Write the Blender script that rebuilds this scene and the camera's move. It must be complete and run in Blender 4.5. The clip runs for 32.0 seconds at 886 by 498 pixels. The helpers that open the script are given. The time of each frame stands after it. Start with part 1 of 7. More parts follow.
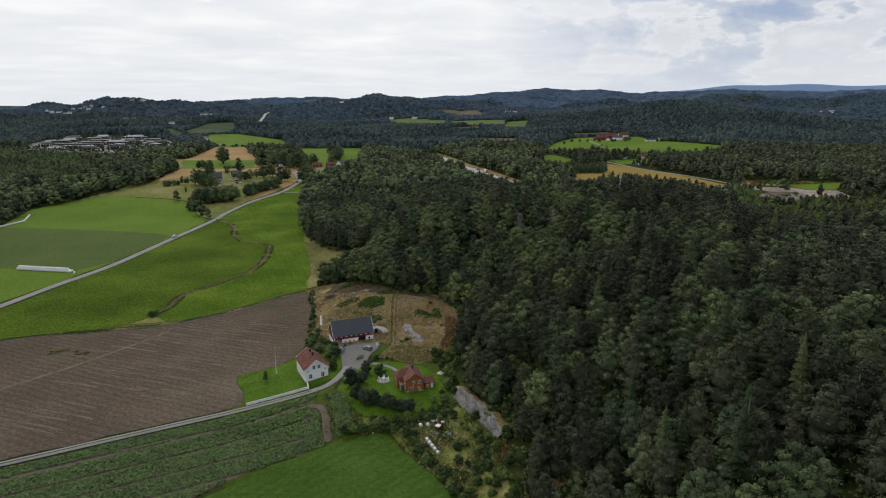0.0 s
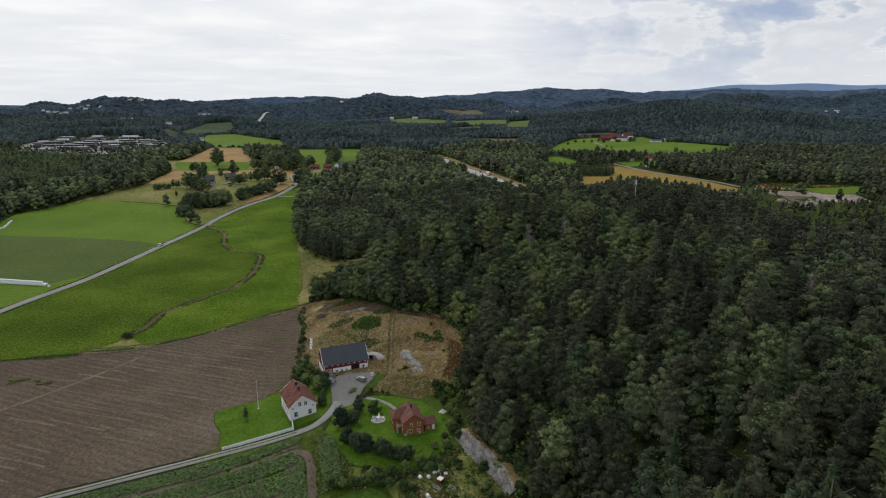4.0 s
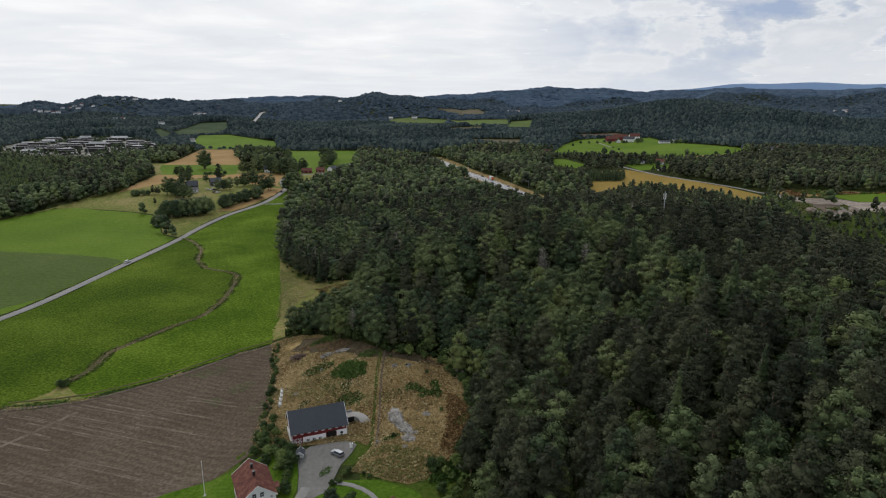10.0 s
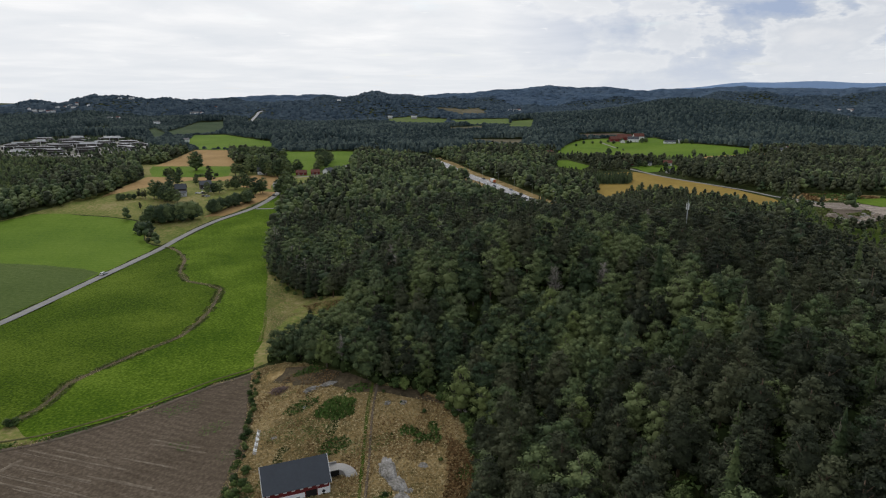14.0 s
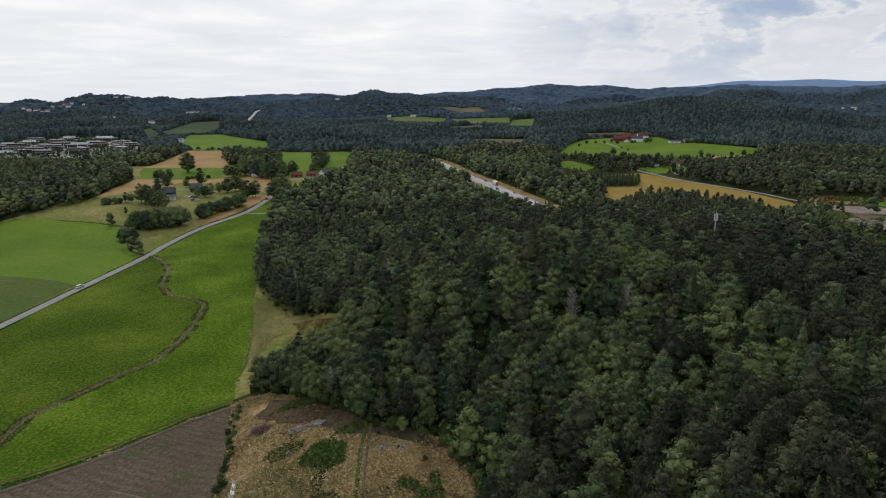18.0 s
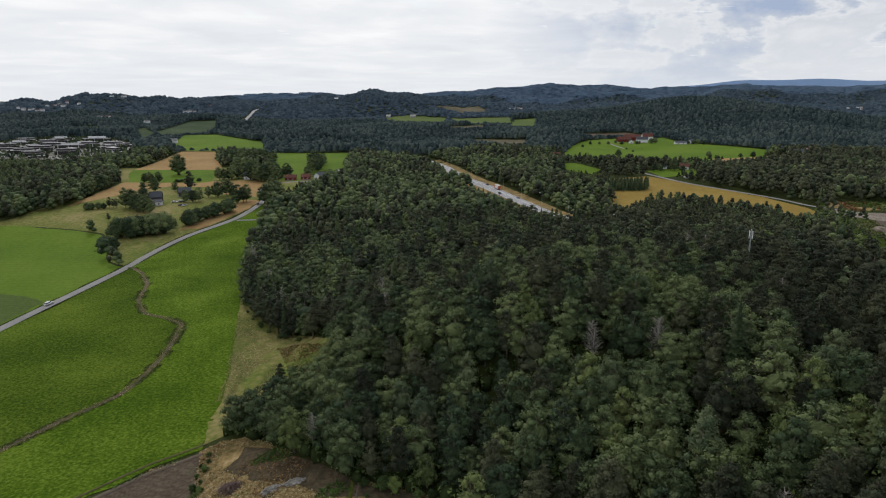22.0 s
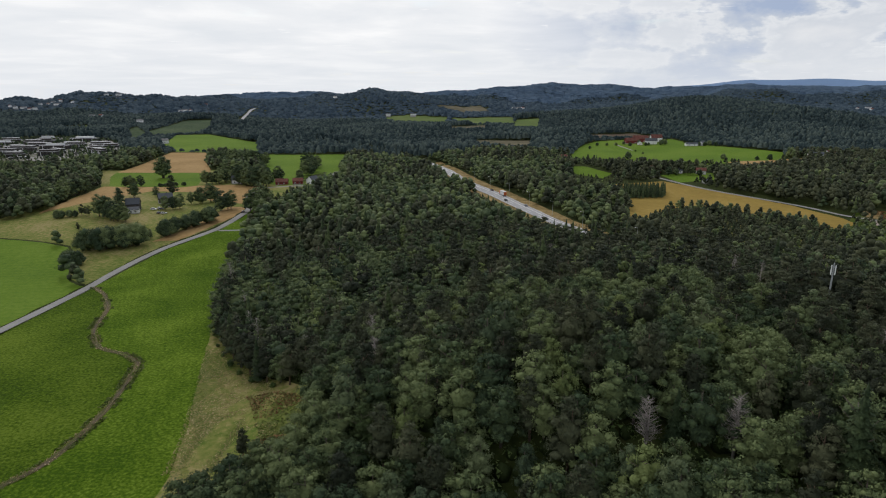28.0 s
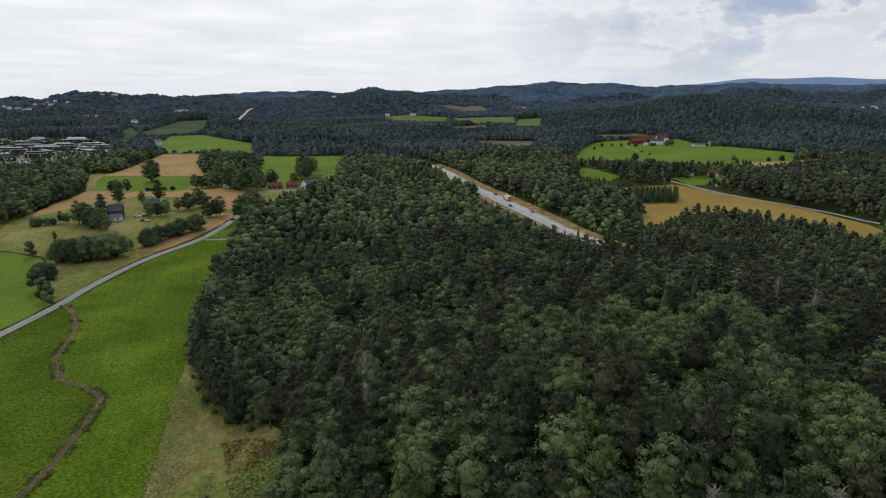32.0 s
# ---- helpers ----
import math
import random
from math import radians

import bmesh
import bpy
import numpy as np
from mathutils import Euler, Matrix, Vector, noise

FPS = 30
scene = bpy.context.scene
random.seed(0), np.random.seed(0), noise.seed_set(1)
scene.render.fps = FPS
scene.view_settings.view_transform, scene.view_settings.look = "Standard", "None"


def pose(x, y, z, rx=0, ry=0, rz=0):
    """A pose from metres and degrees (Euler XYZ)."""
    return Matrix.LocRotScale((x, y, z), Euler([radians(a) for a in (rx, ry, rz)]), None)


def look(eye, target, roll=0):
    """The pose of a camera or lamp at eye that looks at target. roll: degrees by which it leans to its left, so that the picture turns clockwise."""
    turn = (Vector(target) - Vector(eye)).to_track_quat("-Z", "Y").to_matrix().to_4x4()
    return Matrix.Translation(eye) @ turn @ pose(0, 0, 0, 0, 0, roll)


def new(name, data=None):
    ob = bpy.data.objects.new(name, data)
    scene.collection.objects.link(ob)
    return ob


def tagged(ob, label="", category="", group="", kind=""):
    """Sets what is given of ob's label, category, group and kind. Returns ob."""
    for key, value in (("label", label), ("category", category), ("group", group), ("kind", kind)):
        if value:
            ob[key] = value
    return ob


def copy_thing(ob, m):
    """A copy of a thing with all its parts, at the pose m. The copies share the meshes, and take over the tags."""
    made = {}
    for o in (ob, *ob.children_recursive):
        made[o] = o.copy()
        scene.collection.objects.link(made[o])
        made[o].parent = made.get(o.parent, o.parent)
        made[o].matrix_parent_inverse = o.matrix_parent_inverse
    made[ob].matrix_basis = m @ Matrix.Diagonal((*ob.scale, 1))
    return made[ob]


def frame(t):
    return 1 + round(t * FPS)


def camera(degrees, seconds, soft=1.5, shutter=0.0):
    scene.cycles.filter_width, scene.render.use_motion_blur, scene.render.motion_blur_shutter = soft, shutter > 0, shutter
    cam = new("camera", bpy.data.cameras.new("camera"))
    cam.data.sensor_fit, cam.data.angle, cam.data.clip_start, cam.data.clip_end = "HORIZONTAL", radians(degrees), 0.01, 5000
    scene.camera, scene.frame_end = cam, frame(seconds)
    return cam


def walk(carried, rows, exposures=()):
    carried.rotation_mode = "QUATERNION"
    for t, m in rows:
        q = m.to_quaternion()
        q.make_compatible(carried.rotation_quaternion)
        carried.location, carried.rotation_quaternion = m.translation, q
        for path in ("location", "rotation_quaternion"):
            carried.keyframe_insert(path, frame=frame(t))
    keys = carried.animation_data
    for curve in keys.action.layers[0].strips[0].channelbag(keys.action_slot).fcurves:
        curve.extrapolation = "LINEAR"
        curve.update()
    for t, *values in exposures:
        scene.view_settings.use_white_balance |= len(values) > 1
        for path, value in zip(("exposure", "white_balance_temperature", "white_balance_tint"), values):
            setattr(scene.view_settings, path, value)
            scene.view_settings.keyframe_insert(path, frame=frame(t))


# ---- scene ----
cam = camera(72.1, 32.0, soft=1.15)
PATH = [
    (0, (-0.071, 0.144, 93.929), (-0.185, 2.08, 93.442), -0.0),
    (2, (-0.994, 11.928, 94.16), (-1.11, 13.864, 93.672), -0.0),
    (6, (-3.038, 37.223, 94.772), (-3.154, 39.159, 94.282), 0.0),
    (9, (-3.7, 59.015, 94.79), (-3.817, 60.95, 94.299), 0.0),
    (13, (-4.813, 85.327, 95.058), (-4.93, 87.261, 94.564), -0.0),
    (19, (-8.151, 120.589, 95.22), (-8.266, 122.523, 94.72), -0.1),
    (23, (-9.495, 146.188, 95.945), (-9.61, 148.12, 95.443), 0.0),
    (28, (-12.234, 179.029, 95.421), (-12.35, 180.961, 94.917), 0.1),
    (32, (-14.698, 205.286, 95.418), (-14.814, 207.217, 94.912), -0.0),
]
walk(cam, [(t, look(eye, target, roll)) for t, eye, target, roll in PATH])

# ---------- light ----------
world = bpy.data.worlds.new("sky")
scene.world = world
world.use_nodes = True
wn, wl = world.node_tree.nodes, world.node_tree.links
wn.clear()


def wnode(kind, **props):
    n = wn.new(kind)
    for k, v in props.items():
        n.inputs[k].default_value = v
    return n


SUN_EL, SUN_AZ = 42.0, -28.0  # height and bearing from north (+y), clockwise
sky = wn.new("ShaderNodeTexSky")
sky.sky_type, sky.sun_disc = "NISHITA", False
sky.sun_elevation, sky.sun_rotation = radians(SUN_EL), radians(SUN_AZ)
sky_gain = wn.new("ShaderNodeVectorMath")
sky_gain.operation = "SCALE"
sky_gain.inputs["Scale"].default_value = 0.11
wl.new(sky.outputs[0], sky_gain.inputs[0])
way = wn.new("ShaderNodeTexCoord")
split = wn.new("ShaderNodeSeparateXYZ")
wl.new(way.outputs["Generated"], split.inputs[0])


def wmath(op, a, b=None, clamp=False):
    n = wn.new("ShaderNodeMath")
    n.operation, n.use_clamp = op, clamp
    for i, v in enumerate((a, b)):
        if v is None:
            continue
        if isinstance(v, (int, float)):
            n.inputs[i].default_value = v
        else:
            wl.new(v, n.inputs[i])
    return n.outputs[0]


def wramp(value, stops):
    n = wn.new("ShaderNodeValToRGB")
    e = n.color_ramp.elements
    while len(e) < len(stops):
        e.new(0.5)
    for el, (p, c) in zip(e, stops):
        el.position, el.color = p, (*c, 1)
    wl.new(value, n.inputs[0])
    return n.outputs[0]


def wmix(f, a, b):
    n = wn.new("ShaderNodeMix")
    n.data_type = "RGBA"
    for sock, v in ((n.inputs[0], f), (n.inputs[6], a), (n.inputs[7], b)):
        if isinstance(v, (int, float)):
            sock.default_value = v
        elif isinstance(v, tuple):
            sock.default_value = (*v, 1)
        else:
            wl.new(v, sock)
    return n.outputs[2]


# a cloud deck seen from below: the direction is cast onto a flat layer
up = wmath("ADD", wmath("MAXIMUM", split.outputs[2], 0.0), 0.07)
deck = wn.new("ShaderNodeCombineXYZ")
wl.new(wmath("DIVIDE", split.outputs[0], up), deck.inputs[0])
wl.new(wmath("DIVIDE", split.outputs[1], up), deck.inputs[1])


def wnoise(scale, detail, rough, off, dist=0.0):
    m = wn.new("ShaderNodeMapping")
    m.inputs["Location"].default_value = off
    wl.new(deck.outputs[0], m.inputs[0])
    n = wnode("ShaderNodeTexNoise", Scale=scale, Detail=detail, Roughness=rough, Distortion=dist)
    wl.new(m.outputs[0], n.inputs["Vector"])
    return n.outputs[0]


veil = wramp(wnoise(0.8, 6, 0.55, (2.3, 0.7, 0), 0.3), [(0.30, (0.76, 0.79, 0.83)), (0.50, (0.85, 0.865, 0.89)), (0.66, (0.97, 0.97, 0.975))])
# heaped clouds with blue-grey undersides over the eastern half of the sky
east = wramp(wmath("ADD", wmath("MULTIPLY", split.outputs[0], 0.9), 0.5), [(0.50, (0, 0, 0)), (0.86, (1, 1, 1))])
tall = wn.new("ShaderNodeMapping")
tall.inputs["Scale"].default_value, tall.inputs["Location"].default_value = (1, 1, 2.3), (0.37, 0.2, 0.61)
wl.new(way.outputs["Generated"], tall.inputs[0])
heap_noise = wnode("ShaderNodeTexNoise", Scale=5.2, Detail=9, Roughness=0.55, Distortion=0.15)
wl.new(tall.outputs[0], heap_noise.inputs["Vector"])
heaps = heap_noise.outputs[0]
clouds = wmix(wmath("MULTIPLY", east, 0.85), veil, (0.51, 0.56, 0.64))
lit = wmath("MULTIPLY", wramp(heaps, [(0.36, (1, 1, 1)), (0.50, (0, 0, 0))]), east)
clouds = wmix(lit, clouds, (0.74, 0.755, 0.785))
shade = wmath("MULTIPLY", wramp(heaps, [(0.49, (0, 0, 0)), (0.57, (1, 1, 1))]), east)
clouds = wmix(shade, clouds, (0.37, 0.45, 0.61))
rims = wmath("MULTIPLY", wramp(heaps, [(0.45, (0, 0, 0)), (0.485, (1, 1, 1)), (0.51, (0, 0, 0))]), wmath("MULTIPLY", east, 0.45))
clouds = wmix(rims, clouds, (0.92, 0.92, 0.92))
puffs = wramp(wnoise(2.6, 7, 0.6, (9.1, 2.2, 0), 0.2), [(0.64, (0, 0, 0)), (0.74, (0.8, 0.8, 0.8))])
clouds = wmix(puffs, clouds, (0.99, 0.99, 0.99))
gaps = wramp(wnoise(1.1, 6, 0.55, (7.0, 1.0, 0)), [(0.62, (0, 0, 0)), (0.76, (0.35, 0.35, 0.35))])
above = wmix(gaps, clouds, sky_gain.outputs[0])
low = wramp(split.outputs[2], [(0.0, (1, 1, 1)), (0.10, (0, 0, 0))])
total = wmix(wmath("MULTIPLY", low, 0.7), above, (0.75, 0.78, 0.82))
back = wn.new("ShaderNodeBackground")
back.inputs[1].default_value = 1.02
wl.new(total, back.inputs[0])
wout = wn.new("ShaderNodeOutputWorld")
wl.new(back.outputs[0], wout.inputs[0])

sun = new("sun", bpy.data.lights.new("sun", "SUN"))
sun.data.energy, sun.data.angle, sun.data.color = 1.25, radians(12), (1, 0.95, 0.87)
_d = Vector((math.sin(radians(SUN_AZ)) * math.cos(radians(SUN_EL)), math.cos(radians(SUN_AZ)) * math.cos(radians(SUN_EL)), math.sin(radians(SUN_EL))))
sun.matrix_world = look(tuple(_d * 100), (0, 0, 0))


# ---------- materials ----------
def surface(name, stops, scales=(0.05, 1.2), rough=0.85, bump=0.3, bump_scale=6.0, metal=0.0, bands=None, island=0.0, objrand=0.0, mixing=0.5, spec=0.3, tint=0.0):
    """A mottled surface: a colour ramp driven by noise at two scales (metres), with relief."""
    m = bpy.data.materials.new(name)
    m.use_nodes = True
    n, l = m.node_tree.nodes, m.node_tree.links
    b = n["Principled BSDF"]
    b.inputs["Roughness"].default_value, b.inputs["Metallic"].default_value = rough, metal
    b.inputs["Specular IOR Level"].default_value = spec
    tc = n.new("ShaderNodeTexCoord")

    def noise_at(scale, detail=5.0, r=0.6):
        t = n.new("ShaderNodeTexNoise")
        t.inputs["Scale"].default_value, t.inputs["Detail"].default_value, t.inputs["Roughness"].default_value = scale, detail, r
        l.new(tc.outputs["Object"], t.inputs["Vector"])
        return t.outputs[0]

    def mth(op, a, c, clamp=False):
        t = n.new("ShaderNodeMath")
        t.operation, t.use_clamp = op, clamp
        for i, v in enumerate((a, c)):
            if isinstance(v, (int, float)):
                t.inputs[i].default_value = v
            else:
                l.new(v, t.inputs[i])
        return t.outputs[0]

    big, small = noise_at(scales[0]), noise_at(scales[1])
    v = mth("ADD", mth("MULTIPLY", big, 1 - mixing), mth("MULTIPLY", small, mixing))
    if bands:
        turn, width, amount = bands
        mp = n.new("ShaderNodeMapping")
        mp.inputs["Rotation"].default_value[2] = radians(turn)
        l.new(tc.outputs["Object"], mp.inputs[0])
        w = n.new("ShaderNodeTexWave")
        w.inputs["Scale"].default_value, w.inputs["Distortion"].default_value = 0.314 / width, 3.0
        w.inputs["Detail"].default_value, w.inputs["Detail Scale"].default_value = 4.0, 0.5
        l.new(mp.outputs[0], w.inputs[0])
        gate = mth("MULTIPLY", noise_at(0.035, 3.0), amount * 2)
        v = mth("ADD", v, mth("MULTIPLY", mth("SUBTRACT", w.outputs["Fac"], 0.5), gate))
    if island:
        g = n.new("ShaderNodeNewGeometry")
        v = mth("ADD", v, mth("MULTIPLY", mth("SUBTRACT", g.outputs["Random Per Island"], 0.5), island))
    if tint:
        g = n.new("ShaderNodeAttribute")
        g.attribute_name = "tint"
        v = mth("ADD", v, mth("MULTIPLY", g.outputs["Fac"], tint))
    if objrand:
        g = n.new("ShaderNodeObjectInfo")
        v = mth("ADD", v, mth("MULTIPLY", mth("SUBTRACT", g.outputs["Random"], 0.5), objrand))
    ramp = n.new("ShaderNodeValToRGB")
    e = ramp.color_ramp.elements
    while len(e) < len(stops):
        e.new(0.5)
    for el, (p, c) in zip(e, stops):
        el.position, el.color = p, (*c, 1)
    l.new(v, ramp.inputs[0])
    l.new(ramp.outputs[0], b.inputs["Base Color"])
    if bump:
        bp = n.new("ShaderNodeBump")
        bp.inputs["Strength"].default_value, bp.inputs["Distance"].default_value = bump, 0.6 / bump_scale
        l.new(noise_at(bump_scale, 4.0), bp.inputs["Height"])
        l.new(bp.outputs[0], b.inputs["Normal"])
    return m


def two(c, d=0.35, p=(0.3, 0.7)):
    """Two stops: a colour, darker and lighter by d."""
    return [(p[0], tuple(x * (1 - d) for x in c)), (p[1], tuple(min(1, x * (1 + d)) for x in c))]


M_floor = surface("forest_floor", [(0.3, (0.016, 0.024, 0.007)), (0.5, (0.030, 0.040, 0.012)), (0.66, (0.055, 0.058, 0.024))], (0.03, 0.6), spec=0.03)
M_green = surface("mown_grass", [(0.41, (0.027, 0.053, 0.0045)), (0.5, (0.052, 0.088, 0.0065)), (0.59, (0.096, 0.138, 0.016))], (0.022, 1.1), bands=(12, 4, 0.012), bump_scale=0.8, bump=1.0, spec=0.02, mixing=0.6)
M_green3 = surface("bright_grass", [(0.41, (0.033, 0.068, 0.0048)), (0.5, (0.064, 0.110, 0.0080)), (0.59, (0.112, 0.166, 0.019))], (0.03, 1.1), bands=(-25, 4, 0.012), bump_scale=0.8, bump=1.0, spec=0.02, mixing=0.6)
M_green4 = surface("deep_green_grass", [(0.38, (0.030, 0.062, 0.010)), (0.5, (0.046, 0.086, 0.014)), (0.62, (0.070, 0.112, 0.022))], (0.04, 1.1), bands=(40, 3, 0.05), bump_scale=1.2, bump=0.7, spec=0.02, mixing=0.5)
M_mown = surface("freshly_cut_grass", [(0.36, (0.048, 0.076, 0.018)), (0.5, (0.068, 0.098, 0.026)), (0.64, (0.092, 0.122, 0.040))], (0.012, 0.5), bands=(80, 3, 0.06), bump_scale=1.0, bump=0.5, spec=0.03)
M_green2 = surface("pale_grass", [(0.34, (0.058, 0.108, 0.012)), (0.5, (0.088, 0.146, 0.016)), (0.66, (0.122, 0.176, 0.027))], (0.012, 0.5), bands=(80, 5, 0.04), bump_scale=1.0, bump=0.5, spec=0.03)
# haze put into the colour: greyer and paler than the nearer grass
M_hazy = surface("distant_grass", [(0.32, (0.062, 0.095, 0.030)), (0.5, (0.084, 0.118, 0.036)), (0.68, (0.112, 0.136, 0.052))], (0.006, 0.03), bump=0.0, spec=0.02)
M_plant = surface("plantation_green", [(0.32, (0.026, 0.044, 0.024)), (0.5, (0.044, 0.066, 0.034)), (0.68, (0.070, 0.092, 0.048))], (0.01, 0.12), bump=0.8, bump_scale=0.4, spec=0.02)
# brown dulled in its base colour as haze over far ground
M_felled = surface("distant_felled", [(0.34, (0.050, 0.058, 0.036)), (0.5, (0.098, 0.088, 0.058)), (0.66, (0.150, 0.128, 0.085))], (0.012, 0.06), bump=0.0, spec=0.02)
M_lawn = surface("lawn", [(0.36, (0.034, 0.074, 0.006)), (0.5, (0.058, 0.112, 0.010)), (0.64, (0.092, 0.140, 0.020))], (0.15, 1.2), bump_scale=2, bump=0.6, spec=0.03)
M_wild = surface("wild_grass", [(0.34, (0.022, 0.046, 0.005)), (0.5, (0.046, 0.072, 0.011)), (0.66, (0.094, 0.094, 0.030))], (0.12, 0.8), bump_scale=2, bump=0.7, spec=0.03)
M_rough = surface("rough_pasture", [(0.38, (0.070, 0.108, 0.018)), (0.5, (0.142, 0.150, 0.042)), (0.61, (0.238, 0.198, 0.090))], (0.022, 0.45), bump_scale=1.2, bump=0.6, spec=0.03, mixing=0.5)
M_dry = surface("dry_grass", [(0.33, (0.060, 0.066, 0.022)), (0.42, (0.130, 0.098, 0.042)), (0.52, (0.225, 0.160, 0.072)), (0.60, (0.30, 0.228, 0.115)), (0.70, (0.38, 0.31, 0.17))], (0.11, 0.9), bump_scale=1.5, bump=0.8, spec=0.03, mixing=0.45)
M_brownfloor = surface("leaf_litter", [(0.34, (0.030, 0.026, 0.016)), (0.5, (0.062, 0.050, 0.032)), (0.64, (0.115, 0.088, 0.056))], (0.15, 1.0), bump_scale=1.5, bump=0.8, spec=0.03)
M_wheat = surface("stubble", [(0.3, (0.205, 0.128, 0.052)), (0.5, (0.275, 0.180, 0.080)), (0.7, (0.345, 0.235, 0.112))], (0.02, 0.3), bands=(15, 5, 0.06), bump_scale=3, spec=0.03)
M_barley = surface("ripe_barley", [(0.3, (0.170, 0.118, 0.030)), (0.5, (0.225, 0.158, 0.042)), (0.7, (0.285, 0.205, 0.060))], (0.02, 0.3), bands=(70, 5, 0.07), bump_scale=3, spec=0.03)
M_plow = surface("ploughed_soil", [(0.34, (0.056, 0.043, 0.030)), (0.5, (0.092, 0.072, 0.053)), (0.64, (0.150, 0.122, 0.094))], (0.020, 1.1), bands=(-71.5, 2.6, 0.055), bump_scale=0.9, bump=0.9, spec=0.03, mixing=0.55)
M_earth = surface("bare_earth", [(0.3, (0.072, 0.056, 0.042)), (0.7, (0.135, 0.108, 0.084))], (0.08, 0.8), bump_scale=2, bump=0.6, spec=0.1)
M_gravel = surface("gravel", [(0.3, (0.15, 0.148, 0.143)), (0.7, (0.25, 0.245, 0.236))], (0.1, 1.0), bump_scale=8, spec=0.2)
M_yard = surface("dark_gravel", [(0.3, (0.105, 0.103, 0.098)), (0.7, (0.185, 0.18, 0.172))], (0.12, 1.0), bump_scale=6, spec=0.05)
M_estate = surface("estate_ground", [(0.36, (0.040, 0.055, 0.025)), (0.45, (0.105, 0.105, 0.075)), (0.52, (0.22, 0.215, 0.20)), (0.64, (0.34, 0.33, 0.315))], (0.012, 0.09), bump_scale=2, spec=0.05, mixing=0.45)
M_highway = surface("worn_asphalt", two((0.27, 0.27, 0.28), 0.15), (0.05, 1.5), bump_scale=10)
M_cliff = surface("cracked_rock", [(0.34, (0.070, 0.066, 0.056)), (0.45, (0.15, 0.142, 0.128)), (0.56, (0.26, 0.25, 0.238)), (0.68, (0.36, 0.35, 0.345))], (0.35, 1.8), bump_scale=1.6, bump=1.0, spec=0.1, mixing=0.5)
M_scree = surface("quarry_stone", [(0.36, (0.095, 0.080, 0.060)), (0.47, (0.20, 0.165, 0.135)), (0.56, (0.30, 0.255, 0.215)), (0.68, (0.40, 0.35, 0.31))], (0.05, 0.5), bump_scale=1.2, bump=0.9)
M_bark = surface("bark", two((0.10, 0.085, 0.07), 0.4), (0.5, 4.0), bump_scale=6)
M_bark_pine = surface("pine_bark", two((0.12, 0.085, 0.062), 0.4), (0.5, 4.0), bump_scale=6)
M_dead = surface("bare_twigs", two((0.20, 0.18, 0.168), 0.35), (0.3, 3.0), island=0.5)


def foliage(name, dark, mid, light, relief=0.9):
    """Leaves: mottled clump by clump and leaf by leaf, over a change of hue from tree to tree."""
    return surface(name, [(0.30, dark), (0.5, mid), (0.70, light)], (0.10, 1.1), rough=0.75, bump=relief, bump_scale=1.0, island=0.17, mixing=0.5, spec=0.12, tint=0.46, objrand=0.16)


M_oak = foliage("broad_leaves", (0.029, 0.048, 0.025), (0.067, 0.094, 0.041), (0.127, 0.158, 0.066))
M_ash = foliage("ash_leaves", (0.0409, 0.0614, 0.0223), (0.0856, 0.1135, 0.0391), (0.1376, 0.1711, 0.0614))
M_birch = foliage("birch_leaves", (0.0344, 0.0539, 0.0316), (0.0698, 0.0967, 0.0493), (0.1209, 0.1488, 0.0725))
M_pine = foliage("pine_needles", (0.0167, 0.0223, 0.0140), (0.0363, 0.0446, 0.0251), (0.0688, 0.0772, 0.0418))
M_spruce = foliage("spruce_needles", (0.017, 0.030, 0.013), (0.036, 0.054, 0.022), (0.068, 0.088, 0.034))
M_bush = foliage("shrub_leaves", (0.0259, 0.0454, 0.0145), (0.0583, 0.0907, 0.0264), (0.1123, 0.1512, 0.0449))
M_yew = foliage("dark_evergreen", (0.013, 0.024, 0.014), (0.026, 0.042, 0.022), (0.050, 0.068, 0.034))
M_crop = foliage("crop_leaves", (0.050, 0.090, 0.030), (0.098, 0.155, 0.052), (0.150, 0.210, 0.075), 0.0)
# the shade within a bush, put into a darker leaf colour
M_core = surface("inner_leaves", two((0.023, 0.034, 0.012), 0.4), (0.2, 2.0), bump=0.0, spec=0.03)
# aerial haze is painted into these four colours: bluer and paler with distance
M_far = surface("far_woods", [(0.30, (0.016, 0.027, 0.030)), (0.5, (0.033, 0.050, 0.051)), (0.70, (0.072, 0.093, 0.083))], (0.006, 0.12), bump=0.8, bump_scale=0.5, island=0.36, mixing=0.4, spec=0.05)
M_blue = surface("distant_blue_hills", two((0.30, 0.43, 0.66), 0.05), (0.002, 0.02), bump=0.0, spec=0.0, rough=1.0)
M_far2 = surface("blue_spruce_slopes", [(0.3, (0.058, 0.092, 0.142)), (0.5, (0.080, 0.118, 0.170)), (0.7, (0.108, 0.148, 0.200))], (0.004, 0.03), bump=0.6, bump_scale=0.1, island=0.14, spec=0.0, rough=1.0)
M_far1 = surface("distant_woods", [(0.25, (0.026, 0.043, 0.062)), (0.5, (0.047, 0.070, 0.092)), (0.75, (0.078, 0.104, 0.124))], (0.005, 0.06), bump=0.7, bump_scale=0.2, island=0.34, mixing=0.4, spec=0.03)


# ---------- the lie of the land ----------
def sm(a, b, v):
    t = np.clip((np.asarray(v, float) - a) / (b - a), 0, 1)
    return t * t * (3 - 2 * t)


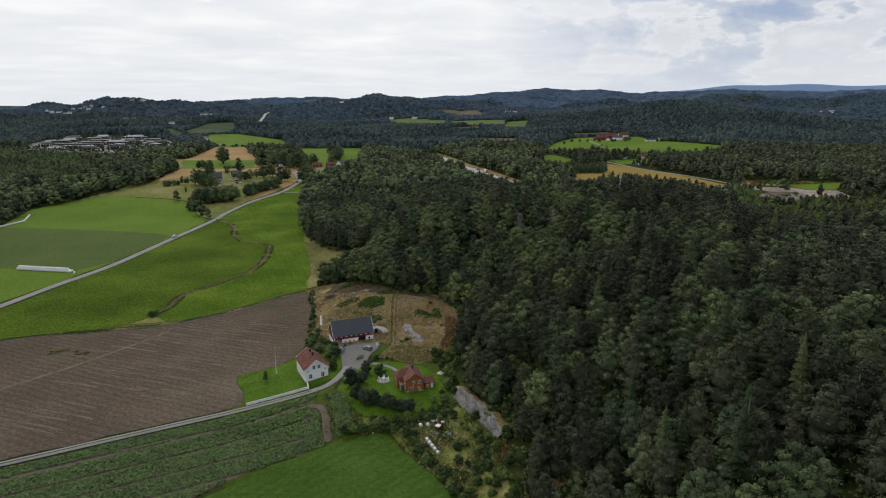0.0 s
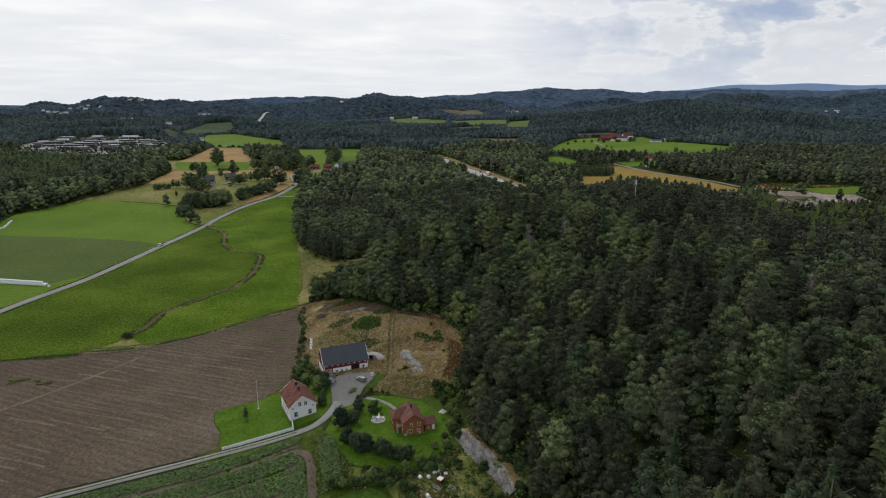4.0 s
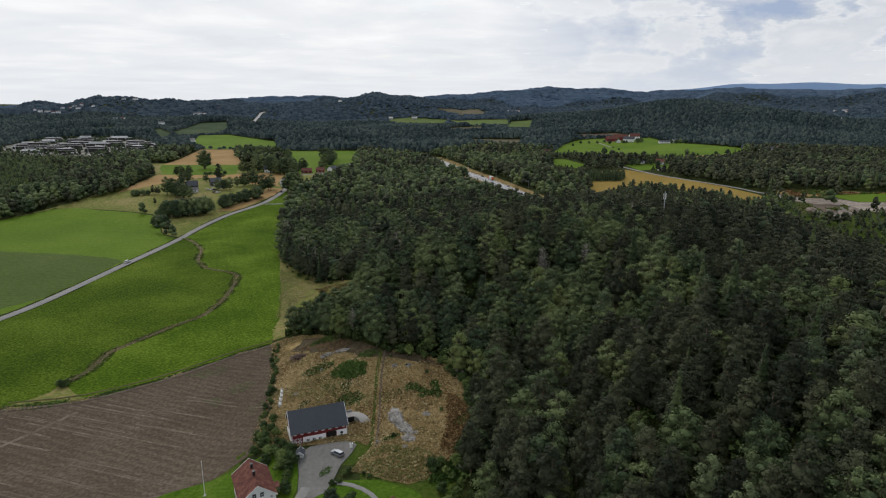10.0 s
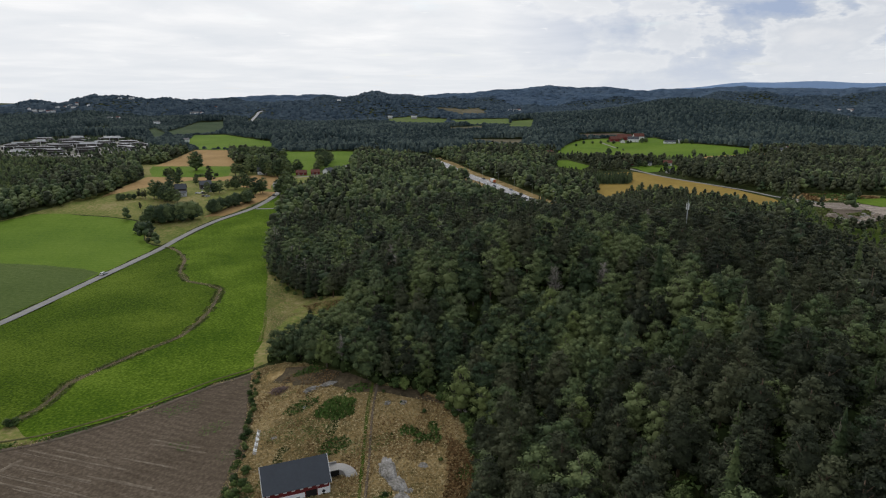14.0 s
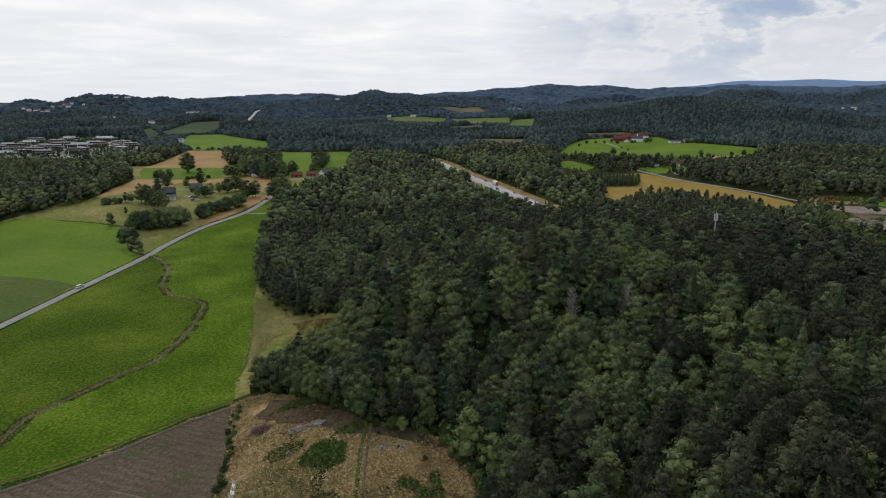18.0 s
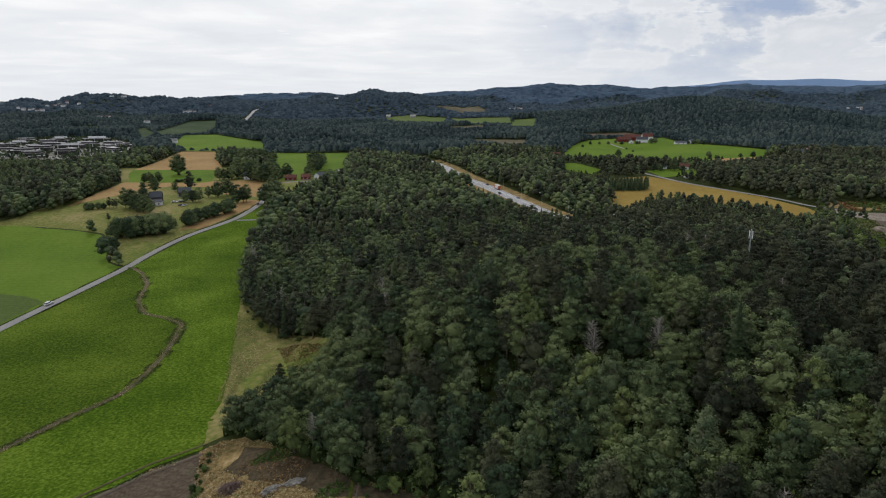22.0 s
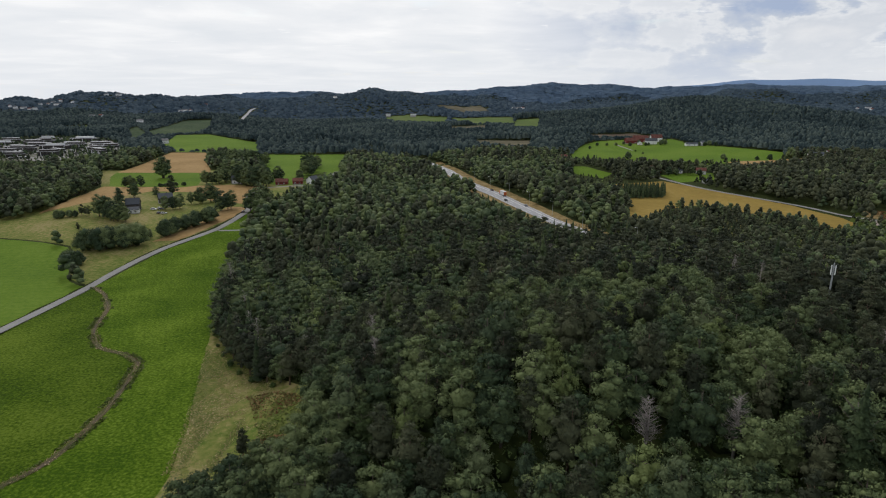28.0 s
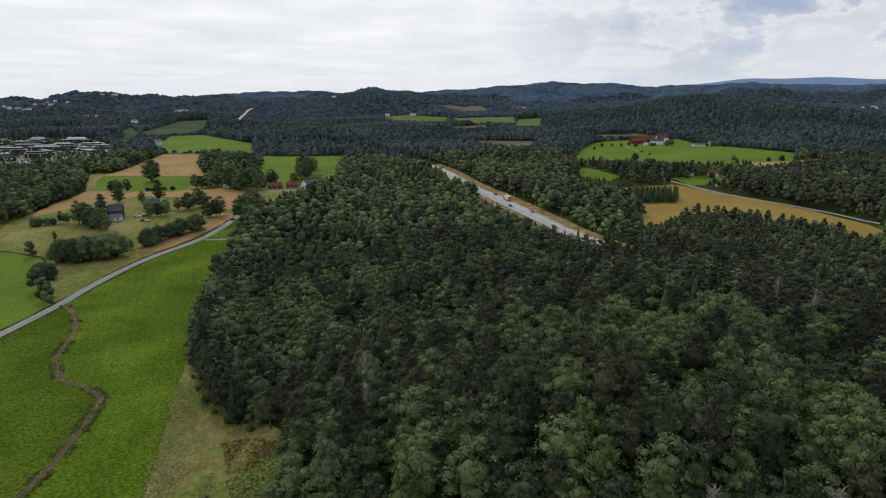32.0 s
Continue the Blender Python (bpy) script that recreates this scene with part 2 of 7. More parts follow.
EDGE_Y = [60, 120, 150, 205, 240, 280, 296, 312, 377, 449, 568, 640, 760]
EDGE_X = [22, 12, 2, -3, 0, -14, -52, -78, -99, -130, -163, -186, -215]
RIDGE_AZ = [-45, -38, -33.5, -31.5, -28, -24, -19.5, -15, -12, -9.5, -6, -2, 3, 9, 14, 22, 30, 42]
RIDGE_Z = [20, 34, 42, 74, 62, 58, 58, 62, 68, 90, 74, 48, 40, 36, 44, 44, 50, 50]
BACK_Z = [4, 8, 16, 20, 26, 44, 72, 80, 58, 66, 72, 92, 104, 116, 112, 110, 118, 116]


def land(x, y):
    """Height of the ground."""
    x, y = np.asarray(x, float), np.asarray(y, float)
    xe = np.interp(y, EDGE_Y, EDGE_X)
    base = 12 * sm(-140, 10, x) * sm(380, 560, y) + 9 * sm(480, 620, y) * (1 - sm(-190, -60, x))
    wide = np.interp(y, [60, 280, 330, 400], [62, 72, 145, 150])
    hill = 32 * sm(0, 1, (x - xe + 8) / (wide + 8)) * (1 - sm(340, 530, y)) * (1 - 0.84 * sm(95, 235, x))
    yard = 5 * sm(0, 1, (x + 82) / (52 - 15 * sm(188, 206, y))) * sm(140, 172, y) * (1 - sm(330, 420, y)) * (1 - 0.6 * sm(-10, 60, x))
    meadow = 6.5 * sm(212, 290, y) * sm(-92, -40, x) * (1 - sm(300, 380, y)) * (1 - 0.8 * sm(-10, 60, x))
    z = base + hill + yard + meadow
    r, az = np.hypot(x, y), np.degrees(np.arctan2(x, y))
    near = 1 - sm(900, 1500, r)
    fine = 2.4 * np.sin(x / 61 + 1.3) * np.cos(y / 83) + 1.2 * np.sin((x + y) / 37)
    z = z + fine * sm(0, 50, x - xe) * sm(60, 120, y)
    roll = 9 * np.sin(x / 260 + 0.4) * np.sin(y / 310 + 1.0) + 6 * np.sin((x - 0.6 * y) / 170)
    z = z * (0.35 + 0.65 * near) + 10 * sm(900, 1600, r) + roll * sm(1300, 2000, r)
    one = np.interp(az, RIDGE_AZ, RIDGE_Z) + 3 * np.sin(az * 1.9 + 1.0) + 1.2 * np.sin(az * 4.7)
    two_ = np.interp(az, RIDGE_AZ, BACK_Z) + 4 * np.sin(az * 1.3) + 1.5 * np.sin(az * 4.1 + 2.0)
    mid = 22 + 20 * np.sin(az * 0.55 + 2.0) + 8 * np.sin(az * 1.7)
    z = z + np.maximum(0, mid) * np.exp(-((r - 3280) / 210.0) ** 2)
    z = z + np.maximum(0, one - 12) * np.exp(-((r - 2650) / 420.0) ** 2)
    z = z + np.maximum(0, two_ - 10) * np.exp(-((r - 3900) / 520.0) ** 2)
    z = z + 56 * np.exp(-((x - 570) / 290.0) ** 2 - ((y - 1720) / 290.0) ** 2)
    return z


def ground_at(x, y):
    return float(land(x, y))


# ---------- mesh helpers ----------
def mesh_from(name, verts, tris, mats, index=None, smooth=False, tint=None):
    """A mesh from arrays of vertices and triangles, with a tint for each vertex."""
    me = bpy.data.meshes.new(name)
    v, f = np.asarray(verts, np.float32), np.asarray(tris, np.int32)
    k = f.shape[1]
    me.vertices.add(len(v))
    me.vertices.foreach_set("co", v.ravel())
    me.loops.add(len(f) * k)
    me.loops.foreach_set("vertex_index", f.ravel())
    me.polygons.add(len(f))
    me.polygons.foreach_set("loop_start", np.arange(0, len(f) * k, k, dtype=np.int32))
    for m in mats:
        me.materials.append(m)
    if index is not None:
        me.polygons.foreach_set("material_index", np.asarray(index, np.int32))
    if smooth:
        me.polygons.foreach_set("use_smooth", np.ones(len(f), bool))
    if tint is not None:
        me.attributes.new("tint", "FLOAT", "POINT").data.foreach_set("value", np.asarray(tint, np.float32))
    me.update(calc_edges=True)
    return me


def from_bm(name, bm, *mats):
    me = bpy.data.meshes.new(name)
    bm.to_mesh(me)
    bm.free()
    for m in mats:
        me.materials.append(m)
    return me


def part(name, bm, material, parent, label=""):
    ob = new(name, from_bm(name, bm, material))
    ob.parent = parent
    return tagged(ob, label)


def thing(name, x, y, z, turn, label, category, group=""):
    ob = new(name)
    ob.empty_display_size = 0.5
    ob.matrix_basis = pose(x, y, z, 0, 0, turn)
    return tagged(ob, label, category, group)


def box(bm, x0, y0, z0, x1, y1, z1, bevel=0.0):
    made = bmesh.ops.create_cube(bm, size=1)["verts"]
    for v in made:
        v.co = Vector(((x0 + x1) / 2 + v.co.x * (x1 - x0), (y0 + y1) / 2 + v.co.y * (y1 - y0), (z0 + z1) / 2 + v.co.z * (z1 - z0)))
    if bevel:
        edges = list({e for v in made for e in v.link_edges})
        bmesh.ops.bevel(bm, geom=edges, offset=bevel, segments=1, affect="EDGES")
    return bm


def boxed(*a, bevel=0.0):
    return box(bmesh.new(), *a, bevel=bevel)


def tube(bm, a, b, r0, r1, sides=8):
    a, b = Vector(a), Vector(b)
    q = (b - a).to_track_quat("Z", "Y")
    rings = []
    for p, r in ((a, r0), (b, r1)):
        rings.append([bm.verts.new(p + q @ Vector((r * math.cos(6.2832 * i / sides), r * math.sin(6.2832 * i / sides), 0))) for i in range(sides)])
    for i in range(sides):
        j = (i + 1) % sides
        bm.faces.new((rings[0][i], rings[0][j], rings[1][j], rings[1][i]))
    bm.faces.new(rings[0][::-1])
    bm.faces.new(rings[1])
    return bm


def inside(poly, x, y):
    """Which of the points lie in the polygon."""
    x, y = np.asarray(x, float), np.asarray(y, float)
    hit = np.zeros(x.shape, bool)
    for (x0, y0), (x1, y1) in zip(poly, poly[1:] + poly[:1]):
        c = (y0 > y) != (y1 > y)
        hit ^= c & (x < (x1 - x0) * (y - y0) / (y1 - y0 + 1e-12) + x0)
    return hit


def near_line(pts, x, y):
    """Distance of the points from a line of straight pieces."""
    x, y = np.asarray(x, float), np.asarray(y, float)
    best = np.full(x.shape, 1e9)
    for (x0, y0), (x1, y1) in zip(pts, pts[1:]):
        dx, dy = x1 - x0, y1 - y0
        t = np.clip(((x - x0) * dx + (y - y0) * dy) / (dx * dx + dy * dy), 0, 1)
        best = np.minimum(best, np.hypot(x - x0 - t * dx, y - y0 - t * dy))
    return best


def smooth_line(pts, step=6.0):
    """A rounded line through the points."""
    p = [Vector(q) for q in pts]
    p = [2 * p[0] - p[1]] + p + [2 * p[-1] - p[-2]]
    out = []
    for i in range(1, len(p) - 2):
        n = max(2, int((p[i + 1] - p[i]).length / step))
        for k in range(n):
            t = k / n
            a, b, c, d = p[i - 1], p[i], p[i + 1], p[i + 2]
            q = 0.5 * (2 * b + (c - a) * t + (2 * a - 5 * b + 4 * c - d) * t * t + (3 * b - a - 3 * c + d) * t ** 3)
            out.append((q.x, q.y))
    return out + [tuple(p[-2])]


def field(name, poly, material, label, lift=0.12, step=12.0, wobble=0.7, category="field"):
    """A sheet of ground cover laid over the land, with a slightly uneven edge."""
    rim = []
    for (x0, y0), (x1, y1) in zip(poly, poly[1:] + poly[:1]):
        n = max(1, int(math.hypot(x1 - x0, y1 - y0) / 5))
        for k in range(n):
            x, y = x0 + (x1 - x0) * k / n, y0 + (y1 - y0) * k / n
            w = noise.noise_vector(Vector((x * 0.13, y * 0.13, 3.0))) * wobble * 2
            rim.append((x + w.x, y + w.y))
    bm = bmesh.new()
    bm.faces.new([bm.verts.new((x, y, 0)) for x, y in rim])
    bmesh.ops.triangulate(bm, faces=bm.faces[:])
    xs, ys = [p[0] for p in rim], [p[1] for p in rim]
    for axis, lo, hi in ((0, min(xs), max(xs)), (1, min(ys), max(ys))):
        c = math.ceil(lo / step) * step
        while c < hi:
            at, no = Vector((0, 0, 0)), Vector((0, 0, 0))
            at[axis], no[axis] = c, 1
            bmesh.ops.bisect_plane(bm, geom=bm.verts[:] + bm.edges[:] + bm.faces[:], plane_co=at, plane_no=no)
            c += step
    co = np.array([v.co[:2] for v in bm.verts])
    z = land(co[:, 0], co[:, 1]) + lift
    for v, h in zip(bm.verts, z):
        v.co.z = h
    bmesh.ops.recalc_face_normals(bm, faces=bm.faces[:])
    if sum(f.normal.z * f.calc_area() for f in bm.faces) < 0:
        bmesh.ops.reverse_faces(bm, faces=bm.faces[:])
    return tagged(new(name, from_bm(name, bm, material)), label, category, kind="structure")


def ribbon(name, pts, width, material, label, lift=0.25, category="road", crown=0.05, step=6.0):
    """A road or path of a constant width along a rounded line."""
    line = smooth_line(pts, step)
    V, F = [], []
    for i, (x, y) in enumerate(line):
        a, b = line[max(0, i - 1)], line[min(len(line) - 1, i + 1)]
        d = Vector((b[0] - a[0], b[1] - a[1])).normalized()
        for s, h in ((-0.5, -0.12), (-0.42, 0), (0, crown), (0.42, 0), (0.5, -0.12)):
            px, py = x + d.y * s * width, y - d.x * s * width
            V.append((px, py, ground_at(px, py) + lift + h))
    for i in range(len(line) - 1):
        for k in range(4):
            a = i * 5 + k
            F.append((a + 5, a + 6, a + 1, a))
    me = mesh_from(name, V, F, [material])
    bm = bmesh.new()
    bm.from_mesh(me)
    if sum(f.normal.z for f in bm.faces) < 0:
        bmesh.ops.reverse_faces(bm, faces=bm.faces[:])
    bm.to_mesh(me)
    bm.free()
    return tagged(new(name, me), label, category, kind="structure")


# ---------- ground ----------
def spread(lo, hi, a, b, fine, coarse):
    """Positions that are close together between a and b and grow apart beyond."""
    out, v, s = [], a, fine
    while v > lo:
        out.append(v)
        s = min(coarse, s * 1.12)
        v -= s
    out = [lo] + out[::-1]
    v = a + fine
    while v < b:
        out.append(v)
        v += fine
    s = fine
    while v < hi:
        out.append(v)
        s = min(coarse, s * 1.12)
        v += s
    return np.array(sorted(set(out + [hi])))


gx, gy = spread(-4600, 4600, -260, 260, 6, 60), spread(-1500, 4980, 60, 700, 6, 60)
GX, GY = np.meshgrid(gx, gy)
GZ = land(GX, GY)
nx, ny = len(gx), len(gy)
idx = np.arange(nx * ny).reshape(ny, nx)
quads = np.stack([idx[:-1, :-1], idx[:-1, 1:], idx[1:, 1:], idx[1:, :-1]], -1).reshape(-1, 4)
tagged(new("ground", mesh_from("ground", np.stack([GX, GY, GZ], -1).reshape(-1, 3), quads, [M_floor], smooth=True)), "dark forest floor and far rolling land", "ground", kind="structure")

# ---------- fields and roads, by their corners ----------
ROAD = [(-236, 60), (-228, 180), (-219, 252), (-215, 285), (-208.5, 324), (-207, 389), (-206, 431), (-206, 458), (-208, 482), (-207, 505), (-202, 528), (-192, 550), (-186, 565), (-183, 590), (-184.5, 618), (-195, 646), (-207, 680), (-209, 708), (-200, 724), (-168, 726), (-163, 752), (-162, 774), (-168, 834)]
FARM_ROAD = [(-250, 62), (-170, 108), (-124.5, 134.3), (-102, 148), (-76, 163.3), (-60, 170), (-52, 173.5), (-47.5, 177), (-45, 183), (-44, 190)]
HIGHWAY = [(150, 340), (96, 455), (64, 520), (49, 540), (36, 570), (24, 613), (0, 692), (-17, 738), (-31, 785), (-53, 882), (-79, 965), (-102, 1010), (-150, 1075), (-200, 1125), (-290, 1215)]
EAST_ROAD = [(150, 800), (161, 773), (175, 735), (191, 704), (231, 649), (245, 618), (257, 603), (268, 588)]
FAR_ROAD = [(-640, 1780), (-657, 1823), (-690, 1932), (-726, 2064), (-747, 2137), (-754, 2194)]
DITCH = [(-143, 246), (-141, 256), (-142.6, 271), (-139, 282), (-132, 299), (-125, 313), (-125, 335), (-128.5, 355), (-134, 374), (-143, 381), (-156, 386), (-169, 403), (-178, 427), (-191, 446), (-203, 457)]
EDGE_MID = [(-188, 655), (-176.5, 601), (-166, 568), (-153.6, 512), (-138, 460), (-128, 430), (-120, 403), (-106.7, 364), (-94.3, 328), (-90, 310), (-84, 285)]
PLOW_TOP = [(-83.5, 282), (-94, 273), (-103, 261), (-112, 250), (-130, 235), (-151, 228), (-170, 221), (-188, 214), (-330, 168)]
hay_w = [(x + 3, y) for x, y in ROAD[1:8]] + DITCH[::-1] + [(-143, 240), (-151, 230), (-170, 223), (-188, 216), (-222, 205)]
hay_e = DITCH + [(-204, 462), (-204, 482), (-203, 505), (-199, 526), (-189, 550), (-183, 565), (-180, 590), (-181, 615)] + EDGE_MID + [(x, y + 2) for x, y in PLOW_TOP[:5]]
plow = PLOW_TOP + [(-300, 60), (-240, 70), (-168, 112), (-122, 138), (-100, 152), (-75, 166.5), (-73, 168.5), (-75.4, 176), (-83, 188.3), (-79.3, 191), (-70.8, 196), (-63.5, 205), (-66, 229), (-71, 249), (-78, 268)]
lawn_w = [(-82.8, 188.3), (-79.3, 191), (-70.8, 195.6), (-62, 202), (-56, 206), (-48.8, 200), (-46.5, 190), (-47, 182), (-54, 175.6), (-72, 168.5), (-75, 176)]
left_field = [(-372, 505), (-353, 539), (-336, 542), (-315, 538), (-290, 534), (-262, 525), (-248.5, 508), (-232, 479), (-223, 466), (-210, 458), (-210, 388), (-212, 330), (-224, 309), (-262, 313), (-345, 328), (-352, 417), (-380, 490)]
mown = [(-352, 419), (-289, 415), (-252, 411), (-225.5, 405), (-212, 398), (-211.5, 365), (-212.5, 332), (-224, 310.5), (-262, 314), (-345, 329)]
south = [(-330, -220), (24, -220), (14, 100), (4, 108), (-20, 116), (-60, 118), (-66, 121), (-90, 93), (-160, 38), (-235, 56), (-330, 58)]
left_strip = [(-212.5, 329), (-224, 309.5), (-262, 313.5), (-345, 328.5), (-420, 330), (-420, 180), (-233, 180), (-222, 262), (-217, 290)]
pasture = [(-372, 507), (-353, 541), (-315, 540), (-290, 536), (-262, 527), (-248.5, 510), (-232, 481), (-223, 468), (-210, 461), (-211, 505), (-206, 530), (-196, 553), (-190, 568), (-187, 592), (-190, 640), (-230, 690), (-330, 690), (-350, 670), (-329, 592), (-350, 560)]
wheat_a = [(-331, 592), (-352, 687), (-358, 716), (-284, 718), (-274, 728), (-245, 736), (-206, 724), (-212, 700), (-205, 660), (-197, 640), (-230, 652), (-255, 690), (-300, 695), (-318, 650)]
wheat_b = [(-188, 625), (-186, 592), (-193, 566), (-201, 541), (-216, 538), (-208, 561), (-203, 584), (-203, 628)]
wheat_c = [(-402, 812), (-414, 879), (-432, 951), (-449, 1023), (-398, 1027), (-327, 874), (-302, 818)]
green_f = [(-403, 813), (-301, 819), (-291, 780), (-276, 730), (-285, 717), (-352, 715), (-390, 780)]
green_g = [(-554, 1228), (-589, 1316), (-538, 1346), (-385, 1190), (-323, 1027), (-445, 1031), (-513, 1114)]
green_h = [(-319, 1011), (-262, 1010), (-192, 1024), (-181, 934), (-176.7, 878), (-164, 843), (-163, 770), (-168, 730), (-207, 732), (-230, 791), (-265, 878)]
crop_a = [(-235, 60), (-122, 132.3), (-111, 138.9), (-88, 153.3), (-74, 160.8), (-58.6, 167), (-49.5, 171.4), (-50, 164), (-46, 160), (-43.5, 152), (-41, 147.5), (-52.3, 139.4), (-62.6, 130.9), (-67, 124.7), (-90, 95), (-160, 40)]
crop_b = [(-45, 170), (-41.4, 171), (-37, 161), (-34.8, 153), (-38.5, 150.6), (-41.5, 159)]
grass_near = [(-40, 147), (-36, 148.4), (-31.8, 150.8), (-27.2, 152.2), (-23.9, 151), (-16.7, 143), (-10.2, 136.3), (-4, 128), (5, 100), (-30, 60), (-85, 90), (-66, 123), (-52, 138.5)]
garden = [(-44, 186), (-37, 192), (-28, 193), (-18, 190), (-9, 180), (-9, 166), (-13, 160), (-18, 157.5), (-26.5, 157), (-33.7, 160), (-39, 166), (-43, 173)]
scrub = [(-34, 159), (-20, 156), (-10, 163), (-2, 165), (6, 150), (10, 120), (4, 110), (-3, 129), (-10, 138), (-17, 145), (-24, 153), (-33, 153)]
yard = [(-46, 188), (-47.5, 195), (-49, 202), (-47, 206.5), (-43, 208), (-38.5, 209), (-35.5, 207.2), (-36, 203), (-37.2, 198.5), (-37.8, 193), (-39, 188), (-42.5, 186)]
meadow = [(-84, 283), (-80, 287), (-71, 286), (-60, 276), (-50.5, 267), (-43, 261.5), (-36, 260), (-28, 259), (-19, 256), (-13, 250), (-7.5, 240), (-4.5, 227), (-4, 210), (-13, 195), (-20, 192), (-35, 196), (-31, 207), (-36, 209), (-48, 207), (-60, 206), (-66, 212), (-70, 240)]
slope_bare = [(-77, 276), (-76, 283), (-66, 279), (-51, 268), (-36, 259), (-22, 257), (-14, 250), (-21, 252), (-33, 254.5), (-42, 254.5), (-52, 260), (-63, 264)]
verge_strip = [(-86, 284), (-95, 325), (-107, 364), (-121, 405), (-128, 424), (-111, 394), (-98, 377), (-86, 366), (-75, 357), (-62, 344), (-53, 320), (-55, 305), (-66, 300), (-76, 303), (-80, 290)]
yellow = [(84, 566), (104, 653), (112, 752), (158.5, 760), (177, 728), (192, 706), (226, 650), (240, 610), (237, 587), (212, 568), (192, 598), (175, 616), (145, 635), (119, 614), (110, 600)]
farm_green = [(99, 970), (153, 1175), (178, 1218), (320, 1275), (341, 1172), (400, 1034), (361, 965), (274, 914), (220, 900), (168, 935)]
soil_e = [(165, 1356), (276, 1365), (302, 1308), (186, 1255)]
stub_e = [(279.5, 926), (363, 969), (401, 981), (376, 935), (299, 892)]
green_e = [(89.8, 875), (106, 872), (124, 815), (110, 790), (88, 825)]
green_r = [(166, 790), (223.9, 812), (206, 756), (172, 749)]
quarry = [(256, 613), (268, 592), (293, 589), (301, 569), (322, 566), (316, 533), (302, 522), (284, 533), (283, 556), (262, 562), (248, 585)]
rubble = [(238, 542), (232, 527), (239, 506), (249, 498), (262, 514), (284, 532), (283, 556), (262, 561), (250, 560)]
site_bank = [(258, 614), (266, 633), (287, 629), (323, 615), (345, 602), (322, 601), (296, 604), (270, 595)]
quarry_grass = [(297, 602), (352, 604), (345, 578), (322, 568), (302, 570), (295, 589)]
far_b = [(-308, 2057), (-242, 2123), (-117, 2124), (-106, 1870), (-249, 1890)]
far_c = [(-105, 2109), (80, 1977), (67, 1640), (-28, 1650)]
far_d = [(79, 1799), (138, 1774), (114, 1541), (60, 1555)]
brown_a = [(-87, 1661), (-1, 1620), (0, 1490), (-74, 1500)]
clear_a = [(-21, 1255), (77, 1261), (64, 1112), (26, 1080), (-18, 1160)]
clear_b = [(-176, 2372), (-15, 2487), (22, 2250), (-52, 2260)]
plant_a = [(-686, 1394), (-734, 1603), (-771, 1733), (-728, 1802), (-597, 1495), (-572, 1383), (-623, 1300)]
green_s = [(-913, 1470), (-891, 1520), (-815, 1410), (-863, 1400)]
green_t = [(-745, 1429), (-777, 1516), (-652, 1333), (-600, 1185)]
village = [(-725, 955), (-800, 1040), (-830, 1170), (-770, 1250), (-660, 1215), (-560, 1100), (-500, 985), (-510, 925), (-590, 905), (-660, 915)]
hwy_cut = [(x + 15.5, y + 3) for x, y in HIGHWAY[:-4]] + [(x - 13, y - 3) for x, y in HIGHWAY[:-4]][::-1]

